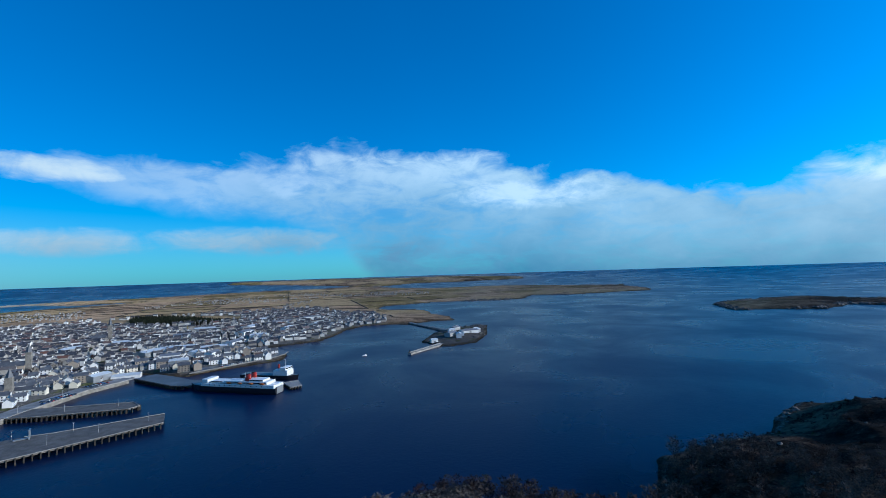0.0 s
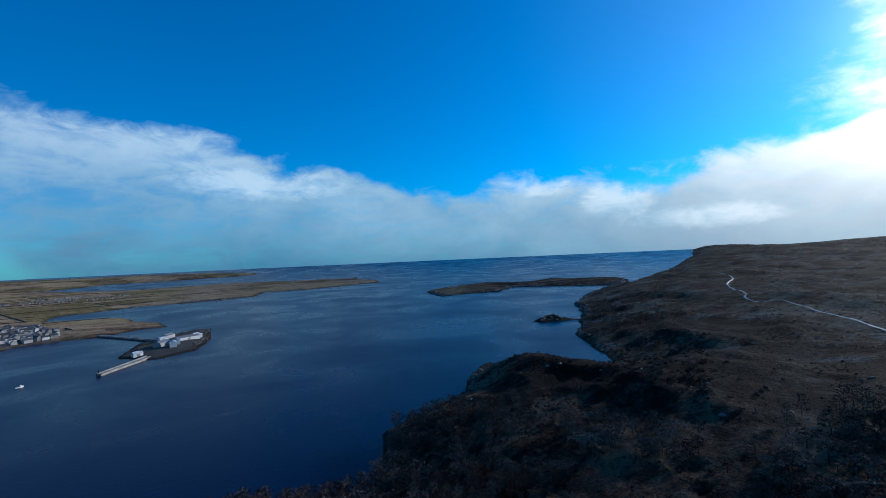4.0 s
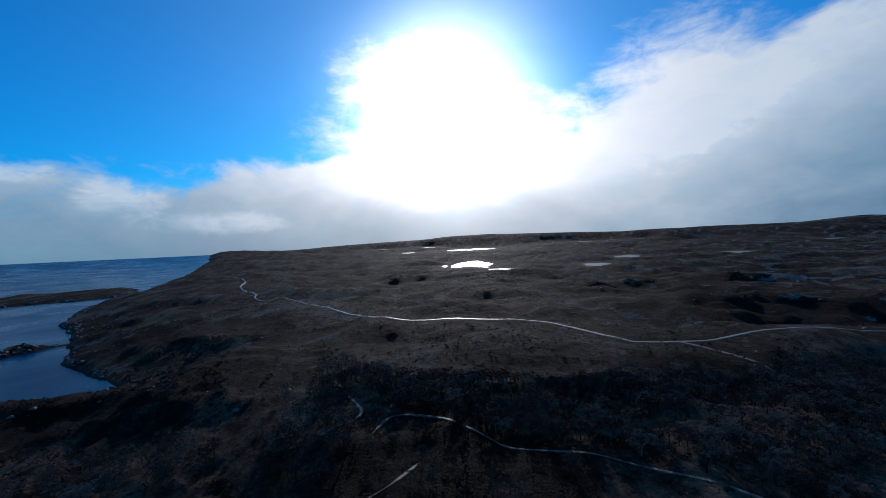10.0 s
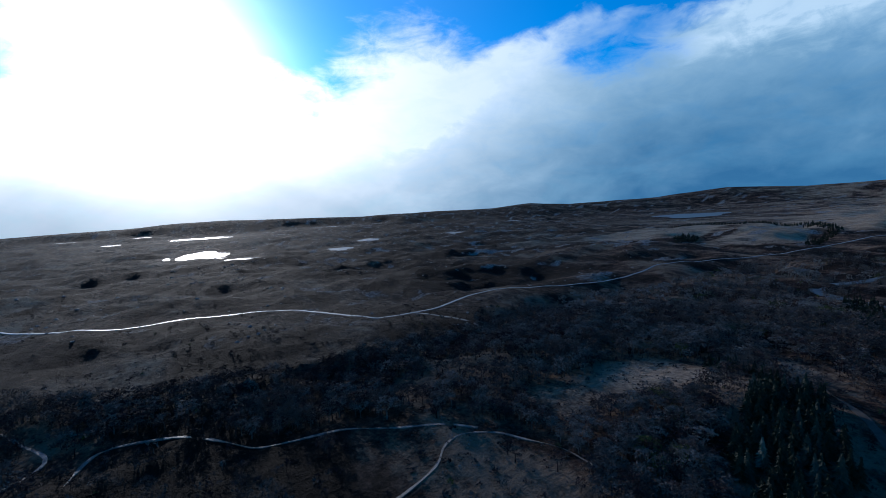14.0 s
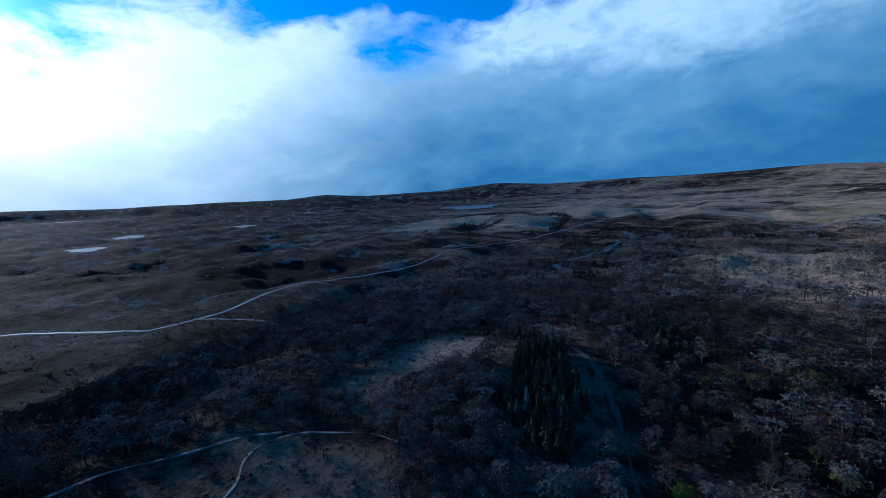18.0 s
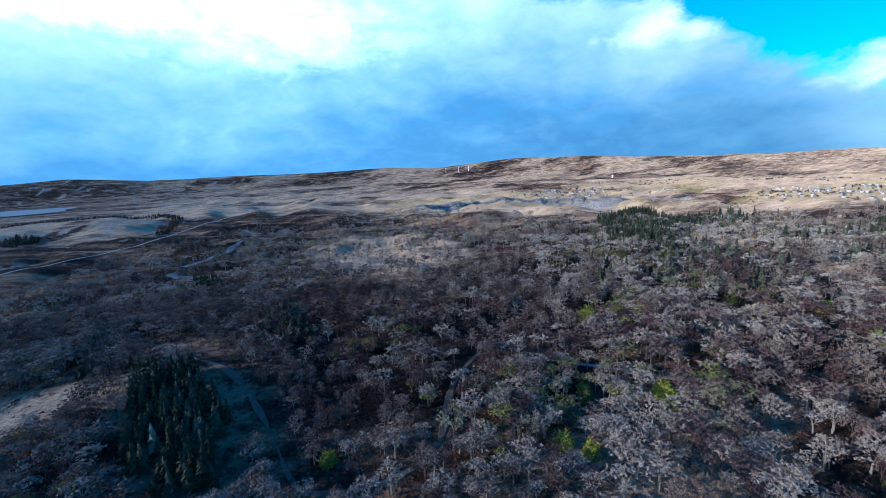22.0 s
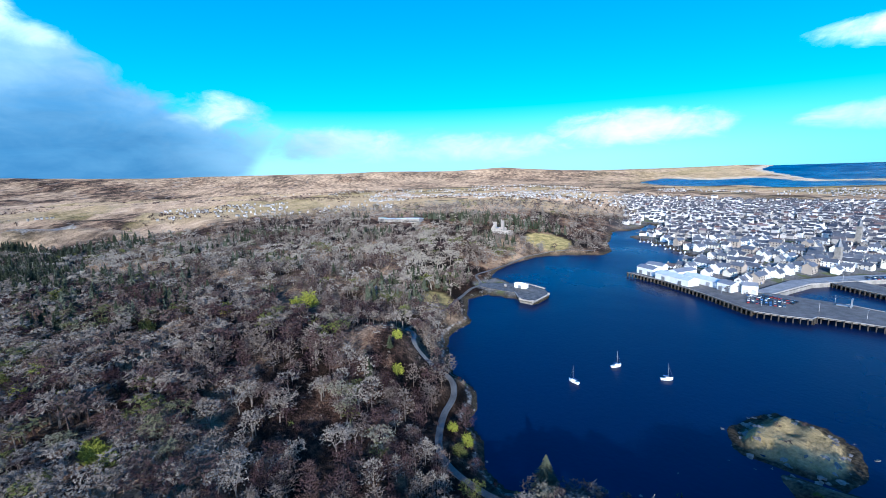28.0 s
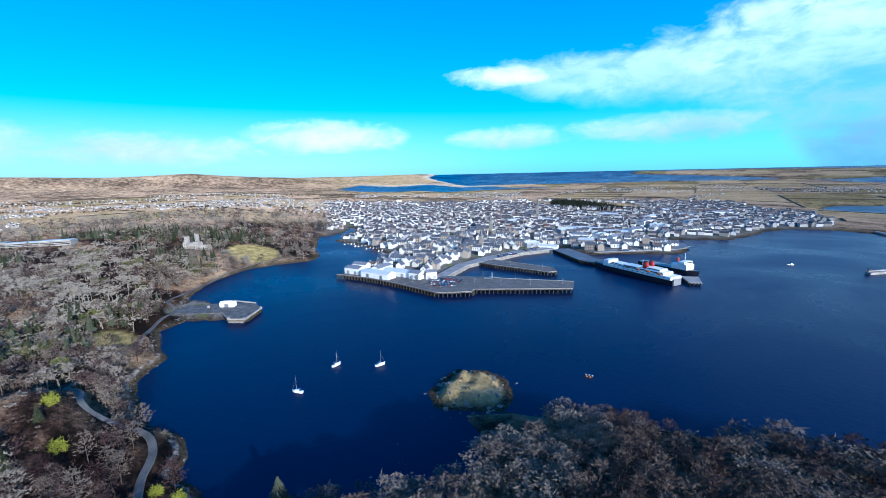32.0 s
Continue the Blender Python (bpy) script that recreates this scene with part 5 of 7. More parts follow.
# dark dykes and hedges between the fields
dyke_v, dyke_f = [], []
for u_way in (True, False):
    for k in range(-16, 26):
        for m in range(-60, 90):
            pu, pv = (k * FIELD_U, m * 37.5) if u_way else (m * 43.333, k * FIELD_V)
            qu, qv = (pu, pv + 37.5) if u_way else (pu + 43.333, pv)
            ends = [(0.94 * a - 0.34 * b, 0.34 * a + 0.94 * b) for a, b in ((pu, pv), (qu, qv))]
            mx, my = (ends[0][0] + ends[1][0]) / 2, (ends[0][1] + ends[1][1]) / 2
            if not (1150 < math.hypot(mx, my) < 3300 and 0 < math.degrees(math.atan2(-mx, my)) < 95):
                continue
            whole = int(m // 4) if u_way else int(m // 6)
            if float(rnd2(np.array([k * 2 + u_way]), np.array([whole]), 9)[0]) < 0.4 or float(in_town(np.array([mx]), np.array([my]))[0]) > 0.1 or float(dry([mx], [my])[0]) < 25:
                continue
            base = len(dyke_v)
            for ex, ey in ends:
                gz0 = float(top_z([ex], [ey])[0])
                wx0, wy0 = (1.7, 0.6) if u_way else (-0.6, 1.7)
                dyke_v += [(ex - wx0, ey - wy0, gz0 - 1), (ex - wx0 * 0.6, ey - wy0 * 0.6, gz0 + 1.7), (ex + wx0 * 0.6, ey + wy0 * 0.6, gz0 + 1.7), (ex + wx0, ey + wy0, gz0 - 1)]
            dyke_f += [(base + q, base + q + 1, base + q + 5, base + q + 4) for q in range(3)] + [(base, base + 1, base + 2, base + 3), (base + 4, base + 7, base + 6, base + 5)]
dykes = new("field_dykes", mesh_from("field_dykes", np.array(dyke_v), np.array(dyke_f), [worn("mossy_dyke", (0.016, 0.014, 0.010), (0.06, 0.05, 0.035), 2.0, 0.9, 0.05)]))
tagged(dykes, "dark turf dykes and hedges between pale fields", "walls", kind="stuff")

# garden and street trees among the houses
x, y = scatter(rng, 5200, 430, 1900, 14, 72)
ok = (in_town(x, y) > 0.4) & (dry(x, y) > 20) & (fbm(x, y, 80, 171, 3) > 0.46)
x, y = x[ok], y[ok]
plant("town_trees", "leafless garden trees between the houses", (x, y, top_z(x, y)), rng.uniform(0.1, 0.5, len(x)), rng.uniform(5, 9, len(x)), "broad", 24, M_FARTREE, 401, wide=1.2)
x, y = scatter(rng, 12000, 950, 2500, 58, 150)
ok = (dry(x, y) > 20) & (fbm(x, y, 200, 173, 4) > 0.57)
x, y = x[ok], y[ok]
plant("field_trees", "dark shelter trees and whins among far fields", (x, y, top_z(x, y)), rng.uniform(0.05, 0.4, len(x)), rng.uniform(3, 7, len(x)), "bush", 14, M_FARTREE, 402, wide=1.4)


# --- harbour: quays, piers and shipping ---
def plain(name, color, rough=0.5, metal=0.0, spec=0.4):
    return worn(name, tuple(c * 0.8 for c in color), color, 1.5, rough, 0.0, metal, spec)


M_WHITE = plain("white_paint", (0.82, 0.82, 0.80), 0.4)
M_NAVY = plain("black_hull_paint", (0.018, 0.02, 0.028), 0.35)
M_RED = plain("red_paint", (0.42, 0.035, 0.025), 0.45)
M_DECK = plain("grey_green_deck", (0.23, 0.30, 0.30), 0.7)
M_GLASS = plain("dark_glass", (0.02, 0.03, 0.04), 0.12, 0.0, 0.6)
M_ORANGE = plain("orange_paint", (0.60, 0.16, 0.04), 0.5)
M_STEEL = plain("galvanised_steel", (0.42, 0.43, 0.44), 0.45, 0.7)
M_BLUE = plain("blue_paint", (0.05, 0.14, 0.32), 0.5)
M_FLATROOF = plain("pale_sheet_roof", (0.56, 0.60, 0.63), 0.5)
M_GREENROOF = plain("green_sheet_roof", (0.14, 0.26, 0.22), 0.5)
M_SANDSTONE = worn("pale_sandstone", (0.24, 0.21, 0.18), (0.40, 0.36, 0.31), 3.0, 0.85, 0.05)
M_LEAD = plain("lead_roof", (0.20, 0.21, 0.23), 0.5)
M_RUBBLE = worn("rubble_armour", (0.06, 0.056, 0.05), (0.22, 0.20, 0.18), 1.0, 0.9, 0.05)
M_BOARD = worn("weathered_deck_boards", (0.08, 0.07, 0.06), (0.19, 0.17, 0.15), 2.0, 0.8, 0.02)


def shared(name, mesh, parent, x, y, z, sx=1.0, sy=1.0, sz=1.0, turn=0.0):
    """Another object on the same mesh, as a part."""
    ob = new(name, mesh)
    ob.parent = parent
    ob.matrix_basis = Matrix.LocRotScale((x, y, z), Euler((0, 0, turn)), (sx, sy, sz))
    return ob


def mesh_only(name, bm, mat):
    me = bpy.data.meshes.new(name)
    bm.to_mesh(me)
    bm.free()
    me.materials.append(mat)
    return me


PILE = mesh_only("pile", rod(bmesh.new(), (0, 0, -5), (0, 0, 0), 0.55, sides=6), M_PILE)
FENDER = mesh_only("fender", box(bmesh.new(), -0.35, -0.35, -4.6, 0.35, 0.35, 0.5), M_PILE)
LAMP_POLE = mesh_only("pole", rod(bmesh.new(), (0, 0, 0), (0, 0, 7), 0.14, 0.08, 5), M_STEEL)
LAMP_HEAD = mesh_only("lamp_head", box(bmesh.new(), -0.7, -0.2, 6.9, 0.7, 0.2, 7.15), M_STEEL)


def along(points, gap, closed=False):
    """Places every gap metres along a line of points, with its heading."""
    pts = [Vector((*p, 0)) for p in points] + ([Vector((*points[0], 0))] if closed else [])
    for a, b in zip(pts, pts[1:]):
        n = max(1, int((b - a).length / gap))
        for k in range(n):
            q = a.lerp(b, (k + 0.5) / n)
            yield q.x, q.y, math.atan2(b.y - a.y, b.x - a.x)


def pier(name, label, outline, faces, z, mat, piled=True, gap=4.2, kerb=True, mass=None):
    """Deck over an outline; piles and fenders under the seaward faces."""
    thing = new(name)
    tagged(thing, label, "pier")
    part("deck", slab(bmesh.new(), outline, z - 1.1, z), mat, thing)
    if mass:
        cx, cy = sum(p[0] for p in outline) / len(outline), sum(p[1] for p in outline) / len(outline)
        part("foundation", slab(bmesh.new(), [(cx + (x - cx) * 0.93, cy + (y - cy) * 0.93) for x, y in outline], -5, z - 1.1), mass, thing)
    for line in faces:
        if piled:
            for x, y, a in along(line, gap):
                shared("pile", PILE, thing, x - 0.3 * math.sin(a), y + 0.3 * math.cos(a), z - 0.9, turn=a)
                shared("fender", FENDER, thing, x + 0.75 * math.sin(a), y - 0.75 * math.cos(a), z - 0.4, turn=a)
        if kerb:
            for (x0, y0), (x1, y1) in zip(line, line[1:]):
                d, a = math.hypot(x1 - x0, y1 - y0), math.atan2(y1 - y0, x1 - x0)
                bm = box(bmesh.new(), 0, 0.1, 0, d, 0.6, 0.45)
                part("kerb", bm, M_QUAY, thing, at=pose(x0, y0, z, 0, 0, math.degrees(a)))
    return thing


PIER_S = [(-463, 217), (-420, 236), (-371, 246), (-318, 253), (-306, 266), (-296, 280), (-300, 288), (-234, 359)]
pier("main_pier", "long timber-piled concrete pier with dark fender posts", PIER_S + [(-249, 384), (-309, 343), (-326, 336), (-352, 314), (-366, 302), (-364, 286), (-450, 252)], [PIER_S, [(-249, 384), (-309, 343), (-326, 336)]], 4.5, M_BOARD)
PIER_F = [(-366, 386), (-294, 402), (-290, 411), (-305, 424)]
pier("finger_pier", "short timber-piled finger pier in the inner basin", [(-398, 383), *PIER_F, (-408, 408)], [[(-398, 383), *PIER_F, (-400, 409)]], 4.2, M_BOARD, gap=3.8)
LINK = [(-378, 526), (-342, 505), (-308, 485), (-291, 483)]
pier("ferry_berth", "dark ferry berth with piles and fenders", LINK + [(-268, 493), (-186, 473), (-182, 484), (-262, 504), (-302, 512), (-330, 530), (-368, 549)], [LINK], 4.0, M_ROAD, gap=3.6)
pier("roundhead", "piled berthing head beyond the ferry's stern", [(-184, 488), (-168, 466), (-158, 474), (-170, 498)], [[(-170, 498), (-184, 488), (-168, 466), (-158, 474)]], 2.8, M_QUAY, gap=2.8)
pier("car_park_mole", "tarmac car park mole with a pale sloping sea wall", [(-325, 548), (-257, 637), (-248, 662), (-250, 688), (-279, 718), (-330, 742), (-345, 700), (-330, 610)], [[(-325, 548), (-257, 637), (-248, 662), (-250, 688), (-279, 718), (-330, 742)]], 3.6, M_ROAD, piled=False, mass=M_STONE)
pier("fish_quay", "pale stone quay wall round the inner basin", [(-361, 300), (-389, 361), (-392, 412), (-394, 479), (-380, 528), (-396, 532), (-412, 480), (-412, 412), (-404, 355), (-374, 296)], [[(-394, 479), (-392, 412), (-389, 361), (-361, 300)]], 4.3, M_QUAY, piled=False, mass=M_STONE)

jetty = pier("boat_jetty", "stone-walled jetty with a dark gravel surface", [(-448, 58), (-434, 94), (-411, 111), (-393, 110), (-369, 89), (-379, 79), (-394, 80), (-404, 79), (-423, 56), (-436, 45)], [], 3.1, M_TRACK, piled=False, kerb=False, mass=M_STONE)
for (x0, y0), (x1, y1) in (((-404, 79), (-379, 79)), ((-379, 79), (-369, 89)), ((-369, 89), (-391, 109)), ((-436, 96), (-412, 111))):
    d, a = math.hypot(x1 - x0, y1 - y0), math.atan2(y1 - y0, x1 - x0)
    part("parapet", box(bmesh.new(), 0, -0.3, 0, d, 0.4, 1.3, 0.08), M_SANDSTONE, jetty, "pale stone parapet", at=pose(x0, y0, 3.1, 0, 0, math.degrees(a)))
for x, y in ((-379, 79), (-369.5, 88.5), (-391, 109), (-428, 74)):
    part("pillar", box(bmesh.new(), -0.9, -0.9, 0, 0.9, 0.9, 2.2, 0.1), M_SANDSTONE, jetty, "squat stone gate pillar", at=pose(x, y, 3.1, 0, 0, 40))


def gabled(bm_wall, bm_roof, L, W, H, R, e=0.35):
    """A house body and its roof, each closed and with thickness."""
    w = [bm_wall.verts.new(p) for p in ((-L / 2, -W / 2, -1.5), (L / 2, -W / 2, -1.5), (L / 2, W / 2, -1.5), (-L / 2, W / 2, -1.5), (-L / 2, -W / 2, H), (L / 2, -W / 2, H), (L / 2, W / 2, H), (-L / 2, W / 2, H), (-L / 2, 0, H + R), (L / 2, 0, H + R))]
    for f in ((0, 1, 5, 4), (1, 2, 6, 9, 5), (2, 3, 7, 6), (3, 0, 4, 8, 7), (4, 5, 9, 8), (7, 8, 9, 6), (0, 3, 2, 1)):
        bm_wall.faces.new([w[k] for k in f])
    q = R * e / (W / 2)
    for s in (-1, 1):
        lo = [(-L / 2 - e, s * (W / 2 + e), H - q + 0.05), (L / 2 + e, s * (W / 2 + e), H - q + 0.05), (L / 2 + e, 0, H + R + 0.05), (-L / 2 - e, 0, H + R + 0.05)]
        a = [bm_roof.verts.new(p) for p in lo]
        b = [bm_roof.verts.new((x, y, z + 0.22)) for x, y, z in lo]
        bm_roof.faces.new(b), bm_roof.faces.new(a[::-1])
        for k in range(4):
            bm_roof.faces.new((a[k - 1], a[k], b[k], b[k - 1]))
    bmesh.ops.recalc_face_normals(bm_wall, faces=bm_wall.faces)
    bmesh.ops.recalc_face_normals(bm_roof, faces=bm_roof.faces)


def house(name, label, category, L, W, H, R, wall_mat, roof_mat, chimneys=2, floors=2, bays=3, door=True, group=""):
    """One house with its roof, chimneys, windows and door, standing at the origin."""
    thing = new(name)
    tagged(thing, label, category, group)
    bw, br = bmesh.new(), bmesh.new()
    gabled(bw, br, L, W, H, R)
    part("wall", bw, wall_mat, thing)
    part("roof", br, roof_mat, thing)
    for k in range(chimneys):
        bm = box(bmesh.new(), -0.45, -0.7, 0, 0.45, 0.7, 2.0)
        box(bm, -0.55, -0.8, 2.0, 0.55, 0.8, 2.2)
        part("chimney", bm, M_SANDSTONE, thing, at=pose((0.5 - k) * (L - 1.0), 0, H + R - 0.9))
    pane = mesh_only("window", box(bmesh.new(), -0.55, -0.06, 0, 0.55, 0.06, 1.5), M_GLASS)
    for side in (-1, 1):
        for f in range(floors):
            for b in range(bays):
                if door and side < 0 and f == 0 and b == bays // 2:
                    continue
                shared("window", pane, thing, (b + 0.5 - bays / 2) * L / bays, side * (W / 2 + 0.03), 0.9 + f * 2.7)
    if door:
        part("door", box(bmesh.new(), -0.5, -0.08, 0, 0.5, 0.08, 2.1), M_BLUE, thing, at=pose(0, -W / 2 - 0.03, 0))
    return thing


def shed(name, label, L, W, H, R, wall_mat, roof_mat, doors=1, group=""):
    """A low industrial building with a wide shallow roof and a roller door."""
    thing = new(name)
    tagged(thing, label, "warehouse", group)
    bw, br = bmesh.new(), bmesh.new()
    gabled(bw, br, L, W, H, R, 0.2)
    part("wall", bw, wall_mat, thing)
    part("roof", br, roof_mat, thing)
    for k in range(doors):
        part("roller_door", box(bmesh.new(), -2, -0.08, 0, 2, 0.08, min(4.0, H - 0.6)), M_STEEL, thing, at=pose((k + 0.5 - doors / 2) * L / doors, -W / 2 - 0.04, 0))
    part("ridge_vent", box(bmesh.new(), -L * 0.3, -0.5, 0, L * 0.3, 0.5, 0.6), roof_mat, thing, at=pose(0, 0, H + R))
    return thing


def low_z(x, y, reach=5.0):
    a, b = np.meshgrid((-reach, 0.0, reach), (-reach, 0.0, reach))
    return float(top_z(x + a.ravel(), y + b.ravel()).min())


def stand(thing, x, y, turn, z=None):
    thing.matrix_basis = pose(x, y, low_z(x, y) if z is None else z, 0, 0, turn)
    return thing


# boathouse on the jetty
stand(shed("boathouse", "small white boathouse with a curved pale roof", 13, 6, 3.6, 1.2, M_WHITE, M_WHITE), -421, 89, 48, 3.1)

# --- ships ---
def hull(bm, L, B, z0, z1, bow=0.28, stern=0.12, flare=1.0):
    """A closed hull, bow towards +x."""
    n = 14
    rows = []
    for z, k in ((z0, 0.80), ((z0 + z1) / 2, 0.95), (z1, 1.0)):
        right = []
        for q in range(n + 1):
            u = q / n
            w = 1.0
            if u > 1 - bow:
                w = max(0.0, 1 - ((u - 1 + bow) / bow) ** 2.0)
            if u < stern:
                w = 0.82 + 0.18 * u / stern
            reach = (0.96 + 0.04 * (z - z0) / (z1 - z0) * flare) if u > 0.5 else 1.0
            right.append(((u - 0.5) * L * reach, B / 2 * w * k, z + (0.8 * max(0, u - 0.75) * 4 if z == z1 else 0)))
        rows.append([bm.verts.new(p) for p in right] + [bm.verts.new((x, -y, z2)) for x, y, z2 in reversed(right[:-1])])
    m = len(rows[0])
    for a, b in zip(rows, rows[1:]):
        for k in range(m):
            bm.faces.new((a[k - 1], a[k], b[k], b[k - 1]))
    bm.faces.new(rows[-1])
    bm.faces.new(rows[0][::-1])
    bmesh.ops.recalc_face_normals(bm, faces=bm.faces)
    return bm


def ferry(label, L, B, at, hull_mat, upper):
    s = new("ferry")
    tagged(s, label, "ship")
    part("hull", hull(bmesh.new(), L, B, -2.0, 6.2), hull_mat, s, "black painted hull")
    part("forward_deckhouse", box(bmesh.new(), -L * 0.28, -B * 0.46, 6.0, L * 0.32, B * 0.46, 9.4, 0.4), M_WHITE, s, "white side of the vehicle deck")
    bm = box(bmesh.new(), -L * 0.49, -B * 0.47, 6.0, -L * 0.28, B * 0.47, 9.6, 0.4)
    part("superstructure", bm, M_WHITE, s)
    part("passenger_deck", box(bmesh.new(), -L * 0.41, -B * 0.42, 9.6, -L * 0.14, B * 0.42, 12.4, 0.4), M_WHITE, s)
    part("sun_deck", box(bmesh.new(), -L * 0.13, -B * 0.42, 9.4, L * 0.30, B * 0.42, 9.8), M_DECK, s, "grey-green open deck")
    for x0, x1, z0, z1 in ((-0.10, 0.06, 9.8, 12.2), (-0.36, -0.18, 12.4, 14.4), (0.08, 0.22, 9.8, 11.6)):
        house_part = part("deckhouse", box(bmesh.new(), L * x0, -B * 0.34, z0, L * x1, B * 0.34, z1, 0.3), M_WHITE, s)
        for y in (-B * 0.34, B * 0.34):
            part("window_band", box(bmesh.new(), L * x0 + 1, y - 0.05, z0 + 0.8, L * x1 - 1, y + 0.05, z0 + 1.6), M_GLASS, house_part)
    for k in range(14):
        for y in (-B * 0.42, B * 0.42):
            part("rail_post", box(bmesh.new(), -0.06, -0.06, 0, 0.06, 0.06, 1.1), M_WHITE, s, at=pose(-L * 0.12 + k * L * 0.032, y, 9.8))
    part("bow_deck", box(bmesh.new(), L * 0.30, -B * 0.30, 6.2, L * 0.42, B * 0.30, 6.9, 0.2), M_DECK, s)
    part("bridge", box(bmesh.new(), L * 0.24, -B * 0.45, 9.4, L * 0.31, B * 0.45, 13.6, 0.5), M_WHITE, s)
    part("bridge_window", box(bmesh.new(), L * 0.3075, -B * 0.42, 11.6, L * 0.3125, B * 0.42, 12.9), M_GLASS, s, "dark band of bridge windows")
    for y in (-B * 0.25, B * 0.25):
        bm = bmesh.new()
        bmesh.ops.create_cone(bm, cap_ends=True, segments=12, radius1=2.6, radius2=2.1, depth=8.0, matrix=Matrix.Diagonal((1.5, 0.8, 1, 1)))
        f = part("funnel", bm, M_RED, s, "red funnel with a black top", True, pose(-L * upper, y, 15.6))
        part("funnel_top", rod(bmesh.new(), (0, 0, 3.8), (0, 0, 5.0), 2.0, 1.9, 10), M_NAVY, f)
    m = part("mast", rod(bmesh.new(), (0, 0, 0), (-1, 0, 11), 0.35, 0.12), M_WHITE, s, at=pose(-L * 0.12, 0, 9.6))
    part("crosstree", rod(bmesh.new(), (-0.6, -2.4, 6), (-0.6, 2.4, 6), 0.12), M_WHITE, m)
    for x in (-0.30, -0.18, -0.06, 0.06):
        for y in (-1, 1):
            bm = bmesh.new()
            bmesh.ops.create_uvsphere(bm, u_segments=10, v_segments=6, radius=1.0, matrix=Matrix.Diagonal((3.2, 1.1, 1.0, 1)))
            part("lifeboat", bm, M_ORANGE, s, "orange lifeboat", True, pose(L * (x - 0.06), y * B * 0.45, 10.6))
    for side in (-1, 1):
        part("window_band", box(bmesh.new(), -L * 0.40, side * B * 0.42 - 0.05, 10.5, -L * 0.15, side * B * 0.42 + 0.05, 11.5), M_GLASS, s)
        for k in range(12):
            part("port_hole", box(bmesh.new(), -0.5, -0.05, -0.4, 0.5, 0.05, 0.4), M_GLASS, s, at=pose(-L * 0.42 + k * L * 0.058, side * B * 0.473, 8.0))
    for k in range(6):
        part("hull_letter_bar", box(bmesh.new(), -2.2, -0.06, -0.6, 2.2, 0.06, 0.6), M_WHITE, s, "white bar of hull lettering", pose(-L * 0.12 + k * 5.2, -B * 0.492, 4.2))
    part("stern_ramp", box(bmesh.new(), -L * 0.505, -B * 0.3, 0.5, -L * 0.497, B * 0.3, 7.5, 0.2), M_STEEL, s)
    s.matrix_basis = at
    return s


ferry("large car ferry, black hull, white decks, red funnels", 112, 18, pose(-230, 470, 0, 0, 0, 166), M_NAVY, 0.19)


def freighter():
    s = new("freight_ferry")
    tagged(s, "white-decked freight ferry with dark hull beside the berth", "ship")
    part("hull", hull(bmesh.new(), 76, 15, -2, 5.0), M_NAVY, s)
    part("deck_house", box(bmesh.new(), 8, -6.6, 5, 27, 6.6, 11.5, 0.4), M_WHITE, s)
    part("bridge", box(bmesh.new(), 17, -7.4, 11.5, 25, 7.4, 14.6, 0.4), M_WHITE, s)
    part("bridge_window", box(bmesh.new(), 24.9, -6.8, 12.8, 25.06, 6.8, 14.0), M_GLASS, s)
    part("open_deck", box(bmesh.new(), -36, -6.8, 5.0, 8, 6.8, 5.5), M_DECK, s)
    for k in range(5):
        part("trailer", box(bmesh.new(), -5.5, -1.25, 0, 5.5, 1.25, 3.2, 0.1), (M_WHITE, M_BLUE, M_STEEL)[k % 3], s, "parked freight trailer", pose(-28 + 13 * (k // 2), -3.5 + 7 * (k % 2), 5.5))
    part("mast", rod(bmesh.new(), (0, 0, 0), (0, 0, 9), 0.3, 0.1), M_WHITE, s, at=pose(20, 0, 14.6))
    part("funnel", rod(bmesh.new(), (0, 0, 0), (0, 0, 5), 1.6, 1.3, 10), M_RED, s, at=pose(9, 3.5, 11.5))
    s.matrix_basis = pose(-212, 523, 0, 0, 0, -14)


freighter()


def yacht(label, at, L=9.0):
    s = new("yacht")
    tagged(s, label, "sailing boat", "moored yachts")
    part("hull", hull(bmesh.new(), L, L * 0.32, -0.3, 1.1, 0.5, 0.2), M_WHITE, s, shade=True)
    part("cabin", box(bmesh.new(), -L * 0.12, -L * 0.09, 1.0, L * 0.2, L * 0.09, 1.7, 0.15), M_WHITE, s)
    part("cockpit", box(bmesh.new(), -L * 0.42, -L * 0.08, 1.05, -L * 0.15, L * 0.08, 1.16), M_DECK, s)
    m = part("mast", rod(bmesh.new(), (0, 0, 0), (0, 0, L * 1.25), 0.11, 0.07), M_STEEL, s, at=pose(L * 0.08, 0, 1.5))
    part("spreader", rod(bmesh.new(), (0, -0.9, L * 0.7), (0, 0.9, L * 0.7), 0.05), M_STEEL, m)
    part("boom", rod(bmesh.new(), (0, 0, 0), (-L * 0.42, 0, 0.1), 0.16), M_BLUE, s, "boom with furled blue sail", at=pose(L * 0.08, 0, 2.5))
    part("stay", rod(bmesh.new(), (L * 0.48, 0, 1.1), (L * 0.08, 0, L * 1.22), 0.03, sides=4), M_STEEL, s)
    s.matrix_basis = at
    return s


first = yacht("white sailing yacht at a mooring, sails furled", pose(-226, 78, 0, 0, 0, 215), 6.8)
copy_thing(first, pose(-243, 110, 0, 0, 0, 100))
copy_thing(first, pose(-224, 131, 0, 0, 0, 80))


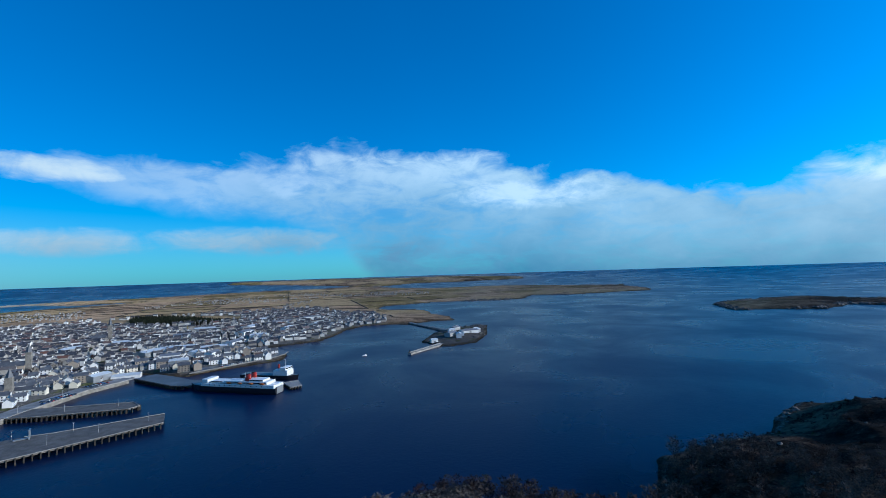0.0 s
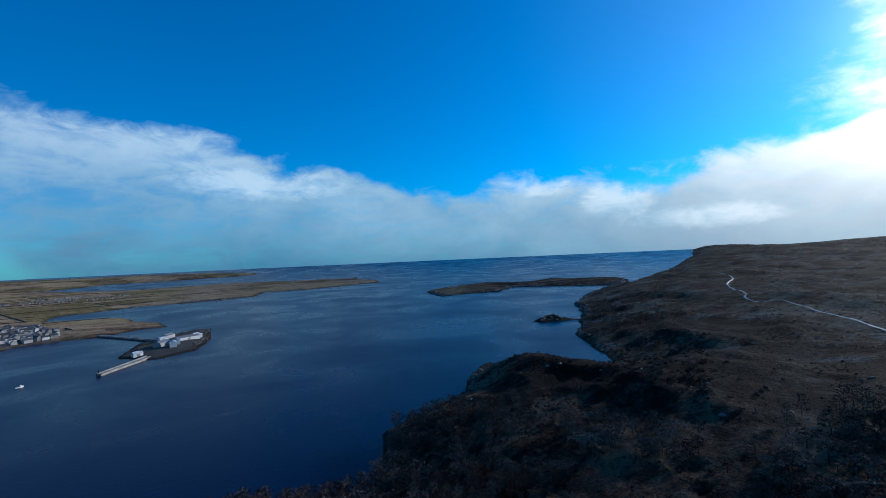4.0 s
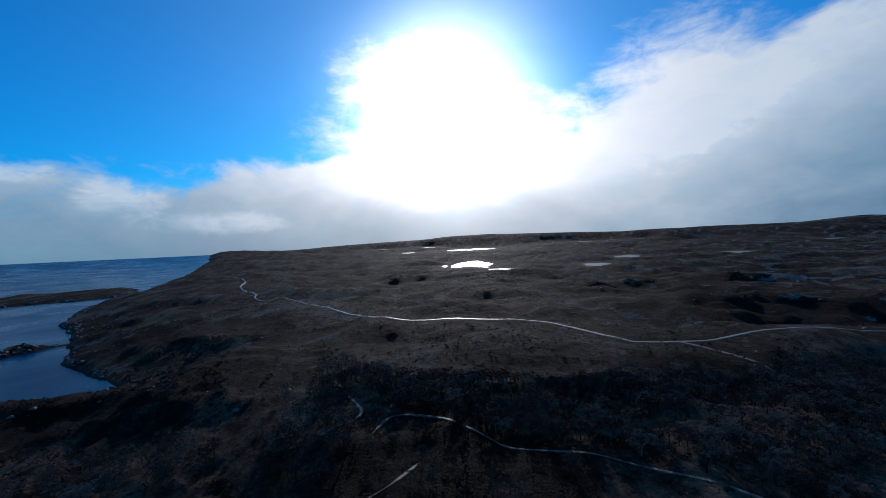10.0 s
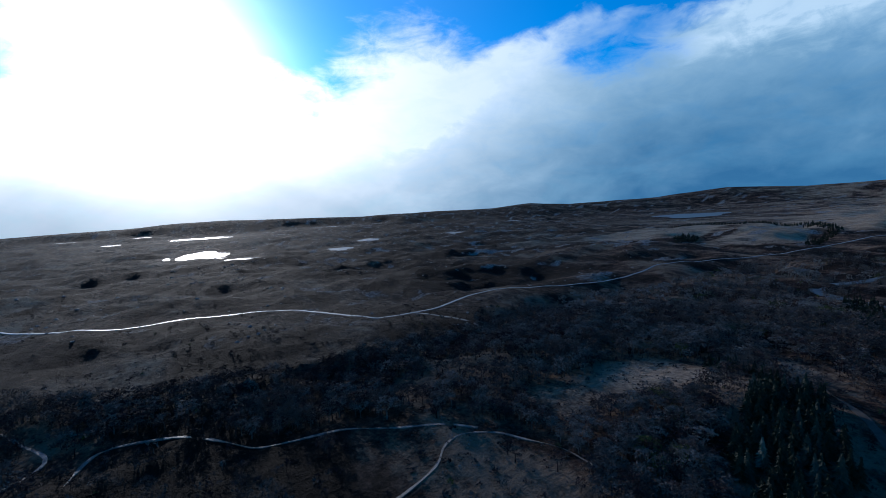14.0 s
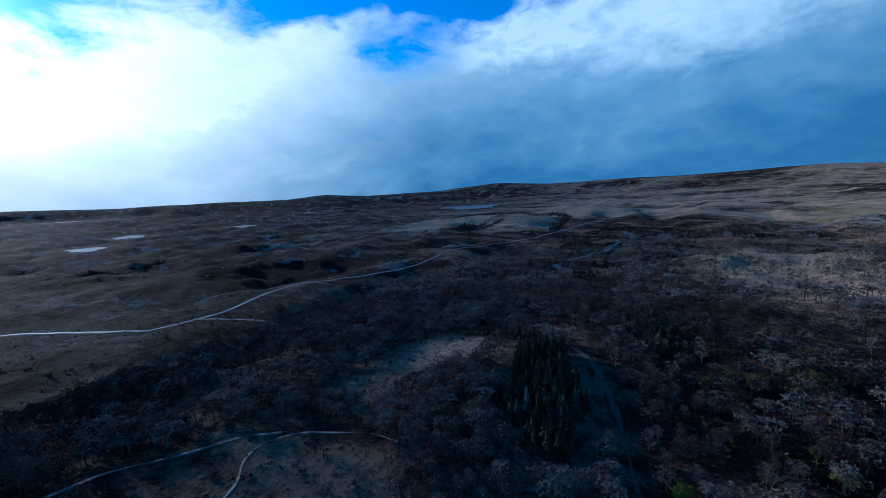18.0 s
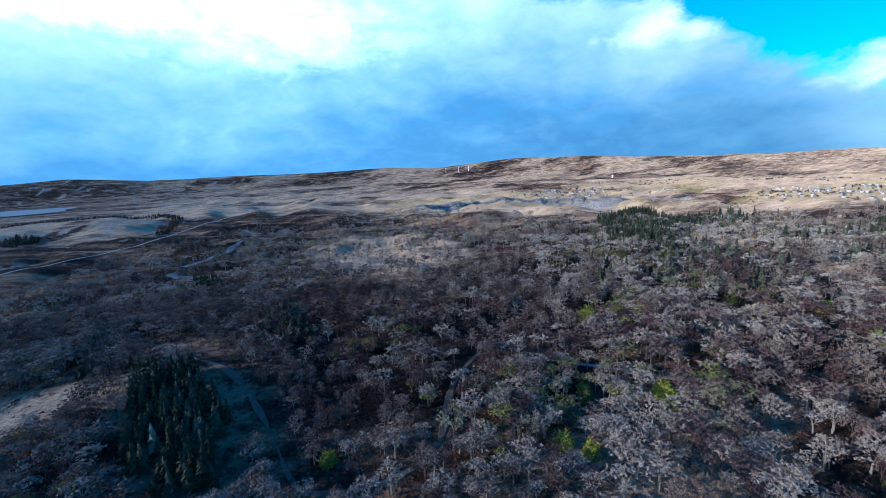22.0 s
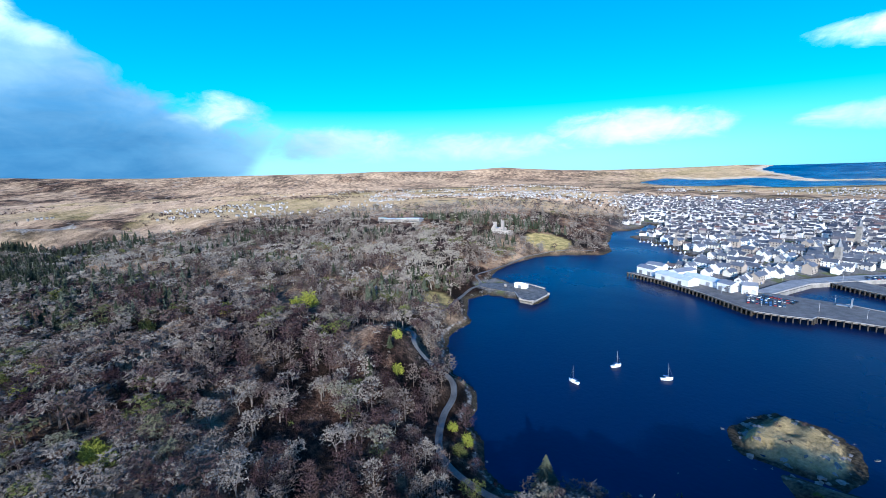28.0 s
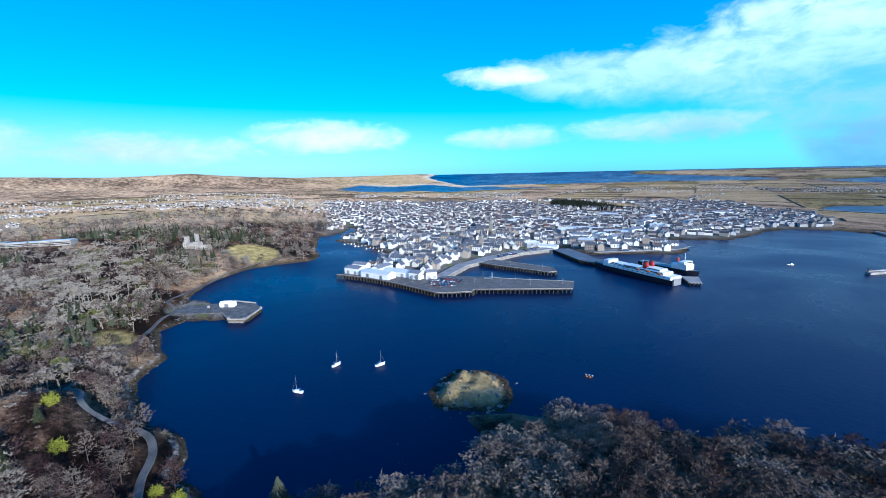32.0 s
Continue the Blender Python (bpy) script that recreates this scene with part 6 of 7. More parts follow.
def small_boat(label, at, mat=M_WHITE):
    s = new("motor_boat")
    tagged(s, label, "boat", "small boats")
    part("hull", hull(bmesh.new(), 7, 2.4, -0.3, 1.0, 0.45, 0.15), mat, s)
    part("wheelhouse", box(bmesh.new(), 0.2, -0.8, 1.0, 2.2, 0.8, 2.5, 0.15), M_WHITE, s)
    part("windscreen", box(bmesh.new(), 2.16, -0.7, 1.7, 2.24, 0.7, 2.3), M_GLASS, s)
    s.matrix_basis = at
    return s


launch = small_boat("small white motor launch on the open harbour", pose(-122, 649, 0, 0, 0, 30))
blue_boat = small_boat("small blue-hulled fishing boat at a pontoon", pose(-520, 338, 0, 0, 0, 30), M_BLUE)
small_boat("orange-hulled fishing boat at the marina mouth", pose(-548, 336, 0, 0, 0, 120), M_ORANGE)
raft = new("mooring_raft")
tagged(raft, "low dark mooring raft with buoys", "raft")
part("float", box(bmesh.new(), -2.2, -1.6, -0.2, 2.2, 1.6, 0.35, 0.1), M_PILE, raft)
for k in range(5):
    bm = bmesh.new()
    bmesh.ops.create_uvsphere(bm, u_segments=10, v_segments=7, radius=0.55)
    part("buoy", bm, (M_STEEL, M_ORANGE)[k % 2], raft, shade=True, at=pose(-1.8 + 0.9 * k, (-1) ** k * 1.1, 0.6))
raft.matrix_basis = pose(-127, 214, 0, 0, 0, 20)
rng = np.random.default_rng(5)
# marina pontoons with boats
for k in range(5):
    x0, y0 = -700 + 34 * k, 338 + 2.2 * k
    po = new("pontoon")
    tagged(po, "grey floating pontoon with finger berths", "pontoon", "marina pontoons")
    part("walkway", box(bmesh.new(), -1.2, 0, 0.1, 1.2, 34, 0.6), M_BOARD, po)
    for q in range(5):
        part("finger", box(bmesh.new(), 1.2, 4 + 6.5 * q, 0.1, 9, 4.9 + 6.5 * q, 0.5), M_BOARD, po)
    po.matrix_basis = pose(x0 + 14, y0 + 4, 0, 0, 0, -62 + 20)
    for q in range(6):
        a = radians(-42)
        u, v = rng.uniform(4, 7), 2 + 5.6 * q
        src = (first, launch, blue_boat, first)[rng.integers(0, 4)]
        copy_thing(src, pose(x0 + 14 + u * math.cos(a) - v * math.sin(a), y0 + 4 + u * math.sin(a) + v * math.cos(a), 0, 0, 0, -42 + 180 * rng.integers(0, 2)))


# --- castle, school, island, causeway ---
def castle():
    c = new("castle")
    tagged(c, "pale sandstone castle with battlements and two tall towers", "castle")

    def block(x0, y0, x1, y1, h, name="wall"):
        b = part(name, box(bmesh.new(), x0, y0, -3, x1, y1, h), M_SANDSTONE, c)
        bm = bmesh.new()
        for s in range(int((x1 - x0) / 1.8)):
            for y in (y0, y1 - 0.5):
                box(bm, x0 + 1.8 * s, y, h, x0 + 1.8 * s + 1.0, y + 0.5, h + 0.9)
        for s in range(int((y1 - y0) / 1.8)):
            for x in (x0, x1 - 0.5):
                box(bm, x, y0 + 1.8 * s, h, x + 0.5, y0 + 1.8 * s + 1.0, h + 0.9)
        part("battlement", bm, M_SANDSTONE, b)
        pane = mesh_only("window", box(bmesh.new(), -0.5, -0.07, 0, 0.5, 0.07, 2.0), M_GLASS)
        for f in range(int(h / 4.5)):
            for s in range(max(1, int((x1 - x0) / 4))):
                for y in (y0, y1):
                    shared("window", pane, b, x0 + 2 + 4 * s, y, 1.2 + 4.4 * f)
        return b

    block(-16, -11, 16, 11, 13)
    block(-12, -14, -4, -9, 17, "bay")
    block(8, -13, 17, -8, 15, "bay")
    block(-19, 3, -12, 11, 24, "tower")
    block(5, 2, 11, 8, 29, "tower")
    block(16, -7, 36, 7, 7, "wing")
    part("turret", rod(bmesh.new(), (5.4, 2.4, 20), (5.4, 2.4, 33), 1.5, 1.3, 10), M_SANDSTONE, c)
    part("roof", box(bmesh.new(), -14, -9, 12.6, 14, 9, 13.2), M_LEAD, c)
    c.matrix_basis = pose(-706, 112, low_z(-706, 112, 10), 0, 0, 52) @ Matrix.Diagonal((0.66, 0.66, 0.72, 1))


castle()


def school():
    s = new("college")
    tagged(s, "long low college blocks with pale flat roofs", "school")
    for x0, y0, x1, y1, h, m in ((-50, -10, 0, 6, 7, M_FLATROOF), (2, -14, 50, 4, 8.5, M_FLATROOF), (-36, 8, 20, 20, 6, M_GREENROOF), (-70, -4, -52, 10, 9, M_GREENROOF), (22, 6, 48, 18, 5.5, M_FLATROOF)):
        b = part("wall", box(bmesh.new(), x0, y0, -3, x1, y1, h), M_SANDSTONE, s)
        part("roof", box(bmesh.new(), x0 - 0.6, y0 - 0.6, h, x1 + 0.6, y1 + 0.6, h + 0.6), m, b, "pale sheet roof")
        for y in (y0 - 0.02, y1 + 0.02):
            for z in (1.2, 4.2):
                part("window_band", box(bmesh.new(), x0 + 1, y - 0.05, z, x1 - 1, y + 0.05, z + 1.4), M_GLASS, b)
    s.matrix_basis = pose(-790, -52, low_z(-790, -52, 20) + 1, 0, 0, 68) @ Matrix.Diagonal((0.72, 0.75, 0.7, 1))


school()
stand(shed("estate_building", "cream building with a red-brown roof among woods", 34, 14, 6, 3, M_SANDSTONE, plain("red_roof", (0.36, 0.17, 0.13), 0.6)), *polar(112.1, 960), 20)

GOAT = [(-20, 745, 12, 9), (10, 800, 24, 12), (24, 778, 16, 9), (46, 838, 34, 14), (58, 852, 18, 16), (30, 800, 13, 8), (12, 850, 12, 9), (20, 880, 22, 11)]
for k, (x, y, L, W) in enumerate(GOAT):
    stand(shed("boatyard_shed", "boatyard shed on the low rocky island", L, W, 5 + (k % 3), 2.2, (M_WHITE, M_STEEL, M_WHITE)[k % 3], (M_FLATROOF, M_LEAD)[k % 2], 1, "boatyard sheds"), x, y, 20 + 35 * (k % 3))
wall = new("breakwater")
tagged(wall, "straight pale concrete breakwater off the island", "breakwater")
part("wall", slab(bmesh.new(), [(-57, 648), (-52, 645), (-4, 722), (-10, 728)], -4, 2.6), M_QUAY, wall)
part("parapet", slab(bmesh.new(), [(-57, 648), (-55.6, 647), (-8.6, 727), (-10, 728)], 2.6, 3.7), M_QUAY, wall)
part("beacon", rod(bmesh.new(), (-54.5, 648, 2.6), (-54.5, 648, 7), 0.5, 0.4, 8), M_PILE, wall)
way_over = new("causeway")
tagged(way_over, "dark rubble causeway carrying a road to the island", "causeway")
part("embankment", slab(bmesh.new(), [(-94, 1052), (-82, 1058), (22, 872), (9, 866)], -5, 2.4), M_RUBBLE, way_over)
part("roadway", slab(bmesh.new(), [(-91, 1053), (-85, 1056), (18, 871), (12, 868)], 2.4, 2.9), M_ROAD, way_over)


# --- conifers, gorse and boulders ---
rng = np.random.default_rng(33)


def ground_at(x, y):
    return float(top_z(np.array([float(x)]), np.array([float(y)]))[0])


def block_of_trees(name, label, outline, gap, twigs, h0, h1, seed, tint=0.35):
    """A planted block of conifers in rough rows."""
    o = np.array(outline, float)
    gx, gy = np.meshgrid(np.arange(o[:, 0].min(), o[:, 0].max(), gap), np.arange(o[:, 1].min(), o[:, 1].max(), gap))
    x, y = gx.ravel() + rng.normal(0, gap * 0.22, gx.size), gy.ravel() + rng.normal(0, gap * 0.22, gx.size)
    ok = inside(o, x, y) & (dry(x, y) > 4)
    x, y = x[ok], y[ok]
    plant(name, label, (x, y, top_z(x, y)), np.clip(tint + rng.normal(0, 0.2, len(x)), 0, 1), rng.uniform(h0, h1, len(x)), "spruce", twigs, M_PINE, seed, wide=1.15)


block_of_trees("conifer_plantation", "dense dark green conifer plantation on the hillside", [(-442, -518), (-336, -368), (-395, -355), (-563, -460), (-559, -565)], 5.0, 60, 10, 14, 301, 0.4)
block_of_trees("conifer_stand", "small stand of dark spruces beside the lane", [(66, -210), (44, -212), (25, -165), (26, -128), (38, -122), (54, -150)], 4.2, 90, 6, 12, 302, 0.45)
block_of_trees("conifer_stand", "scattered young spruces in rough ground", [(23, -299), (1, -307), (-9, -237), (8, -225)], 5.5, 80, 7, 11, 303, 0.35)
block_of_trees("conifer_stand", "line of dark young spruces", [(93, -219), (93, -226), (68, -233), (66, -226)], 3.4, 80, 5, 7, 304, 0.15)
block_of_trees("conifer_stand", "row of clipped dark conifers", [(-24, -204), (-24, -211), (-46, -214), (-46, -207)], 3.0, 80, 4, 6, 305, 0.3)
block_of_trees("conifer_stand", "dark spruces along the river", [(92, -490), (70, -485), (44, -370), (58, -365)], 6.0, 60, 8, 12, 306, 0.3)
block_of_trees("shelter_belt", "dark clump of shelter trees beside the croft fields", [(372, -800), (408, -860), (432, -960), (405, -970), (378, -880)], 7.0, 40, 6, 9, 307, 0.15)
block_of_trees("shelter_belt", "dark shelter belt behind the croft fields", [(640, -1345), (470, -1360), (310, -1370), (215, -1180), (190, -860), (205, -860), (235, -1160), (325, -1335), (470, -1330), (640, -1320)], 8.0, 36, 6, 9, 308, 0.2)
block_of_trees("town_plantation", "dark conifer belt above the town", [(-805, 1100), (-690, 1060), (-565, 1048), (-566, 1114), (-700, 1215), (-811, 1280), (-928, 1303), (-880, 1200)], 6.5, 36, 8, 11, 309, 0.15)
# conifers mixed through the castle woods
x, y = scatter(rng, 2600, 330, 900, 72, 140)
ok = (wooded(x, y) > 0.4) & (fbm(x, y, 90, 111, 2) > 0.56) & (dry(x, y) > 20)
x, y = x[ok], y[ok]
plant("mixed_conifers", "grey-green conifers mixed through leafless woods", (x, y, top_z(x, y)), rng.uniform(0.2, 0.85, len(x)), rng.uniform(11, 17, len(x)), "spruce", 60, M_PINE, 310, wide=1.1)

spruce = [tree_thing("spruce_tree", "pale grey-green lone spruce above the shore", "spruce", 520, 200, 10.0, 0.7, M_PINE, group="lone spruces"),
          tree_thing("spruce_tree", "dark green spruce among bare trees", "spruce", 360, 201, 10.0, 0.45, M_PINE, group="lone spruces")]
places = [(-141, 39, 17, 0), (-205, -36, 9, 1), (-219, -25, 8, 1), (-197, -33, 11, 1), (-248, -334, 13, 1), (-292, -321, 13, 1), (-93, -250, 11, 1), (-329, -219, 14, 1), (-330, -127, 13, 1), (-447, -87, 15, 1), (-52, -128, 11, 1), (-66, -112, 9, 1), (30, -112, 9, 1)]
for k, (x, y, h, s) in enumerate(places):
    m = pose(x, y, ground_at(x, y) - 0.2, 0, 0, 47 * k) @ Matrix.Diagonal((h / 10 * (1.15 if k else 1.7), h / 10 * (1.15 if k else 1.7), h / 10, 1))
    copy_thing(spruce[s], m)
for k, ob in enumerate(spruce):
    ob.matrix_basis = pose(-255 - 30 * k, -300, ground_at(-255 - 30 * k, -300))
gorse = tree_thing("gorse_bush", "bright yellow-green gorse bush in winter woods", "bush", 900, 210, 1.0, 0.99, M_FARTREE, "bush", "gorse bushes")
olive = tree_thing("rhododendron", "olive-green evergreen bush under bare trees", "bush", 900, 211, 1.0, 0.86, M_FARTREE, "bush", "evergreen bushes")
for k, (x, y, s) in enumerate(GORSE):
    m = pose(x, y, ground_at(x, y) - 0.3, 0, 0, 61 * k) @ Matrix.Diagonal((s * 1.2, s * 1.1, s * 1.25, 1))
    copy_thing(olive if k % 4 == 3 else gorse, m)
gorse.matrix_basis, olive.matrix_basis = pose(-150, -190, ground_at(-150, -190)), pose(-146, -192, ground_at(-146, -192))


def rock(name, label, seed, group):
    r = np.random.default_rng(seed)
    bm = bmesh.new()
    bmesh.ops.create_icosphere(bm, subdivisions=2, radius=1.0)
    for v in bm.verts:
        k = 0.75 + 0.5 * noise.noise(v.co * 1.6 + Vector((seed, 0, 0)))
        v.co *= k
        v.co.z *= 0.62
    return tagged(part(name, bm, M_RUBBLE), label, "rock", group)


rocks = [rock("boulder", "angular grey shore boulder", k, "shore boulders") for k in range(4)]
ring = np.vstack([HARBOUR[10:], NEAR_SHORE])
n = 0
for x, y, a in along([tuple(p) for p in ring], 5.2):
    u, v = x + rng.normal(0, 2.0), y + rng.normal(0, 2.0)
    if abs(float(dry(np.array([u]), np.array([v]))[0])) > 4:
        continue
    s = rng.uniform(0.3, 1.4)
    if vnoise(u, v, 22, 3) < 0.42:
        continue
    m = pose(u, v, max(ground_at(u, v), -0.4), rng.uniform(-15, 15), rng.uniform(-15, 15), rng.uniform(0, 360)) @ Matrix.Diagonal((s, s * 0.8, s, 1))
    copy_thing(rocks[n % 4], m)
    n += 1
for k, ob in enumerate(rocks):
    ob.matrix_basis = pose(-180 + 4 * k, 165, ground_at(-180 + 4 * k, 165))
crag = ISLES["skerry"]
cx, cy = crag.mean(0)
for k in range(60):
    a, q = rng.uniform(0, 6.28), rng.uniform(0.3, 1.08) ** 0.6
    u, v = cx + math.cos(a) * 24 * q, cy + math.sin(a) * 27 * q
    s = rng.uniform(0.5, 2.4)
    copy_thing(rocks[k % 4], pose(u, v, max(-0.3, ground_at(u, v)) - 0.1 * s, rng.uniform(-20, 20), rng.uniform(-20, 20), rng.uniform(0, 360)) @ Matrix.Diagonal((s * rng.uniform(0.8, 1.6), s, s * rng.uniform(0.4, 0.8), 1)))

# --- houses of the front rows, one by one ---
def coat(name, tint_wall):
    return worn(name, tuple(c * 0.86 for c in tint_wall), tint_wall, 3.0, 0.85, 0.01, vary=0.15)


W1, W2, W3, W4 = coat("white_harling", (0.82, 0.81, 0.78)), coat("cream_harling", (0.70, 0.64, 0.52)), coat("grey_harling", (0.42, 0.40, 0.37)), coat("stone_front", (0.36, 0.30, 0.24))
R1, R2 = worn("blue_grey_slates", (0.055, 0.06, 0.07), (0.13, 0.135, 0.15), 1.2, 0.5, 0.03, spec=0.5, vary=0.3), worn("brown_roof_tiles", (0.09, 0.06, 0.05), (0.17, 0.12, 0.10), 1.2, 0.7, 0.03, vary=0.3)
KINDS = [house("house", "white harled house with a slate roof", "house", 11, 7.5, 5.4, 3.2, W1, R1, 2, 2, 3, True, "town houses"),
         house("house", "tall white gabled house with slate roof", "house", 9, 8, 7.6, 3.6, W1, R1, 2, 3, 2, True, "town houses"),
         house("house", "cream harled house with slate roof", "house", 12, 7.5, 5.2, 3.0, W2, R1, 2, 2, 3, True, "town houses"),
         house("house", "grey harled house with slate roof", "house", 10, 7.5, 5.4, 3.2, W3, R1, 2, 2, 3, True, "town houses"),
         house("house", "long white terrace with slate roof", "house", 18, 8, 6.0, 3.2, W1, R1, 2, 2, 5, True, "town houses"),
         house("house", "stone-fronted town building with slate roof", "house", 14, 9, 8.6, 3.2, W4, R1, 2, 3, 4, True, "town houses"),
         house("house", "low white cottage with brown tiled roof", "house", 12, 7, 3.2, 2.6, W1, R2, 1, 1, 3, True, "town houses")]
used = set()


def settle(kind, x, y, turn, z=None):
    z = low_z(x, y) if z is None else z
    m = pose(x, y, z, 0, 0, turn)
    if kind in used:
        return copy_thing(KINDS[kind], m)
    used.add(kind)
    KINDS[kind].matrix_basis = m
    return KINDS[kind]


# white fronts along the quay and the two shore streets
for (x0, y0), (x1, y1), gap, kinds in (((-396, 296), (-452, 402), 12.5, (0, 1, 4, 0, 1)), ((-458, 412), (-466, 470), 15, (5, 5, 1)), ((-468, 478), (-440, 556), 19, (4, 4, 0)), ((-432, 560), (-395, 600), 14, (0, 2, 3)),
                                       ((-330, 775), (-290, 860), 13, (0, 2, 0)), ((-290, 872), (-262, 960), 12.5, (0, 3, 6)), ((-262, 975), (-245, 1110), 12.5, (0, 1, 6, 2))):
    d, a = math.hypot(x1 - x0, y1 - y0), math.degrees(math.atan2(y1 - y0, x1 - x0))
    for k in range(int(d / gap)):
        u = (k + 0.5) * gap / d
        settle(kinds[k % len(kinds)], x0 + (x1 - x0) * u, y0 + (y1 - y0) * u, a + (180 if k % 2 else 0))
for k, (x, y) in enumerate(FRONT):
    if min(math.hypot(x - a, y - b) for a, b in ((-400, 270), (-430, 252))) < 30 or (x > -400 and y < 330):
        continue
    settle((0, 3, 1, 2, 6, 0, 5, 4)[rng.integers(0, 8)], x, y, 28 + rng.choice([0, 90, 180, 270]) + rng.normal(0, 5))

# fish market and ice plant at the root of the main pier
for x, y, L, W, H, turn, lab in ((-452, 237, 22, 13, 7, 20, "white gabled ice house at the quay's end"), (-415, 246, 40, 14, 6, 18, "long white fish market on the quay"), (-405, 268, 36, 12, 5.5, 18, "long white fish store with grey roof"),
                                 (-432, 262, 26, 12, 7.5, 108, "white gabled quayside store"), (-378, 274, 14, 12, 7, 18, "white gabled harbour office"), (-368, 286, 12, 10, 7.5, 60, "white gabled quay building"), (-470, 255, 20, 11, 6, 30, "white quayside store with grey roof")):
    stand(shed("quay_store", lab, L, W, H, 2.2, M_WHITE, M_FLATROOF if L > 30 else M_LEAD, 2, "quay stores"), x, y, turn, 4.5)
# big pale sheds behind the ferry berth and along the shore
SHEDS = [(-404, 548, 30, 14), (-424, 528, 26, 13), (-400, 629, 26, 18), (-379, 655, 24, 18), (-378, 704, 40, 16), (-372, 760, 44, 20), (-432, 700, 50, 22), (-454, 660, 36, 20), (-500, 826, 34, 16), (-430, 955, 46, 22), (-514, 923, 40, 20), (-400, 860, 36, 18), (-360, 830, 30, 15),
         (-464, 1099, 50, 22), (-390, 1030, 40, 18), (-340, 930, 34, 16), (-370, 600, 24, 14), (-345, 640, 22, 12), (-560, 760, 40, 18), (-600, 690, 36, 16), (-345, 1120, 40, 18), (-300, 1010, 34, 16)]
for k, (x, y, L, W) in enumerate(SHEDS):
    stand(shed("warehouse", ("large white warehouse with pale sheet roof", "blue-grey clad warehouse with pale roof", "white industrial shed with grey roof")[k % 3], L, W, 6 + k % 3, 2.0, (M_WHITE, M_STEEL, M_WHITE)[k % 3], (M_FLATROOF, M_FLATROOF, M_LEAD)[k % 3], 2, "harbour warehouses"), x, y, 25 + 60 * (k % 2), None)
# two church towers and the town hall
for x, y, h, lab in ((-560, 560, 24, "stone church with a square tower"), (-640, 800, 30, "stone church with a pointed spire"), (-470, 446, 20, "brown stone town hall with clock tower")):
    t = house("church", lab, "church", 24, 11, 8, 5, W4, R1, 0, 1, 5, False)
    part("tower", box(bmesh.new(), 12, -3, -1, 18, 3, h, 0.15), M_STONE, t)
    part("spire", rod(bmesh.new(), (15, 0, h), (15, 0, h * 1.5), 3.4, 0.1, 4), R1, t)
    stand(t, x, y, 30)

# --- cars, lamps, turbines ---
def car(label, mat):
    c = new("car")
    tagged(c, label, "car", "parked cars")
    part("body", box(bmesh.new(), -2.1, -0.88, 0.3, 2.1, 0.88, 0.95, 0.12), mat, c)
    bm = box(bmesh.new(), -1.3, -0.78, 0.95, 1.0, 0.78, 1.5, 0.05)
    for v in bm.verts:
        if v.co.z > 1.2:
            v.co.x *= 0.75
    part("cabin", bm, M_GLASS, c)
    for x in (-1.3, 1.3):
        for y in (-0.85, 0.85):
            part("wheel", rod(bmesh.new(), (0, -0.1, 0), (0, 0.1, 0), 0.33, sides=8), M_NAVY, c, at=pose(x, y, 0.33))
    return c


cars = [car("parked silver hatchback car on tarmac", M_STEEL), car("parked red car on harbour tarmac", M_RED), car("parked dark blue car on tarmac", M_BLUE), car("parked white car on harbour tarmac", M_WHITE), car("parked black car on harbour tarmac", M_NAVY)]
n = 0
for x0, y0, turn, rows, cols, z in ((-352, 274, 52, 3, 9, 4.5), (-402, 425, 85, 2, 12, 4.6), (-322, 640, 55, 2, 10, 3.6), (-405, 488, 80, 2, 7, 4.6), (-364, 286, 30, 2, 12, 4.5), (-308, 588, 52, 2, 13, 3.6), (-436, 640, 60, 2, 8, 3.6)):
    a = radians(turn)
    for r in range(rows):
        for q in range(cols):
            if rng.uniform() < 0.2:
                continue
            u, v = 3.0 * q, 7.5 * r
            x, y = x0 + u * math.cos(a) - v * math.sin(a) * -1, y0 + u * math.sin(a) - v * math.cos(a)
            zz = max(z, ground_at(x, y) + 0.02)
            m = pose(x, y, zz, 0, 0, turn + 90 + rng.normal(0, 2))
            if n < 5:
                cars[n].matrix_basis = m
            else:
                copy_thing(cars[rng.integers(0, 5)], m)
            n += 1
lamp = new("street_lamp")
tagged(lamp, "tall grey steel lamp post on the pier", "street lamp", "pier lamps")
shared("pole", LAMP_POLE, lamp, 0, 0, 0), shared("lamp_head", LAMP_HEAD, lamp, 0, 0, 0)
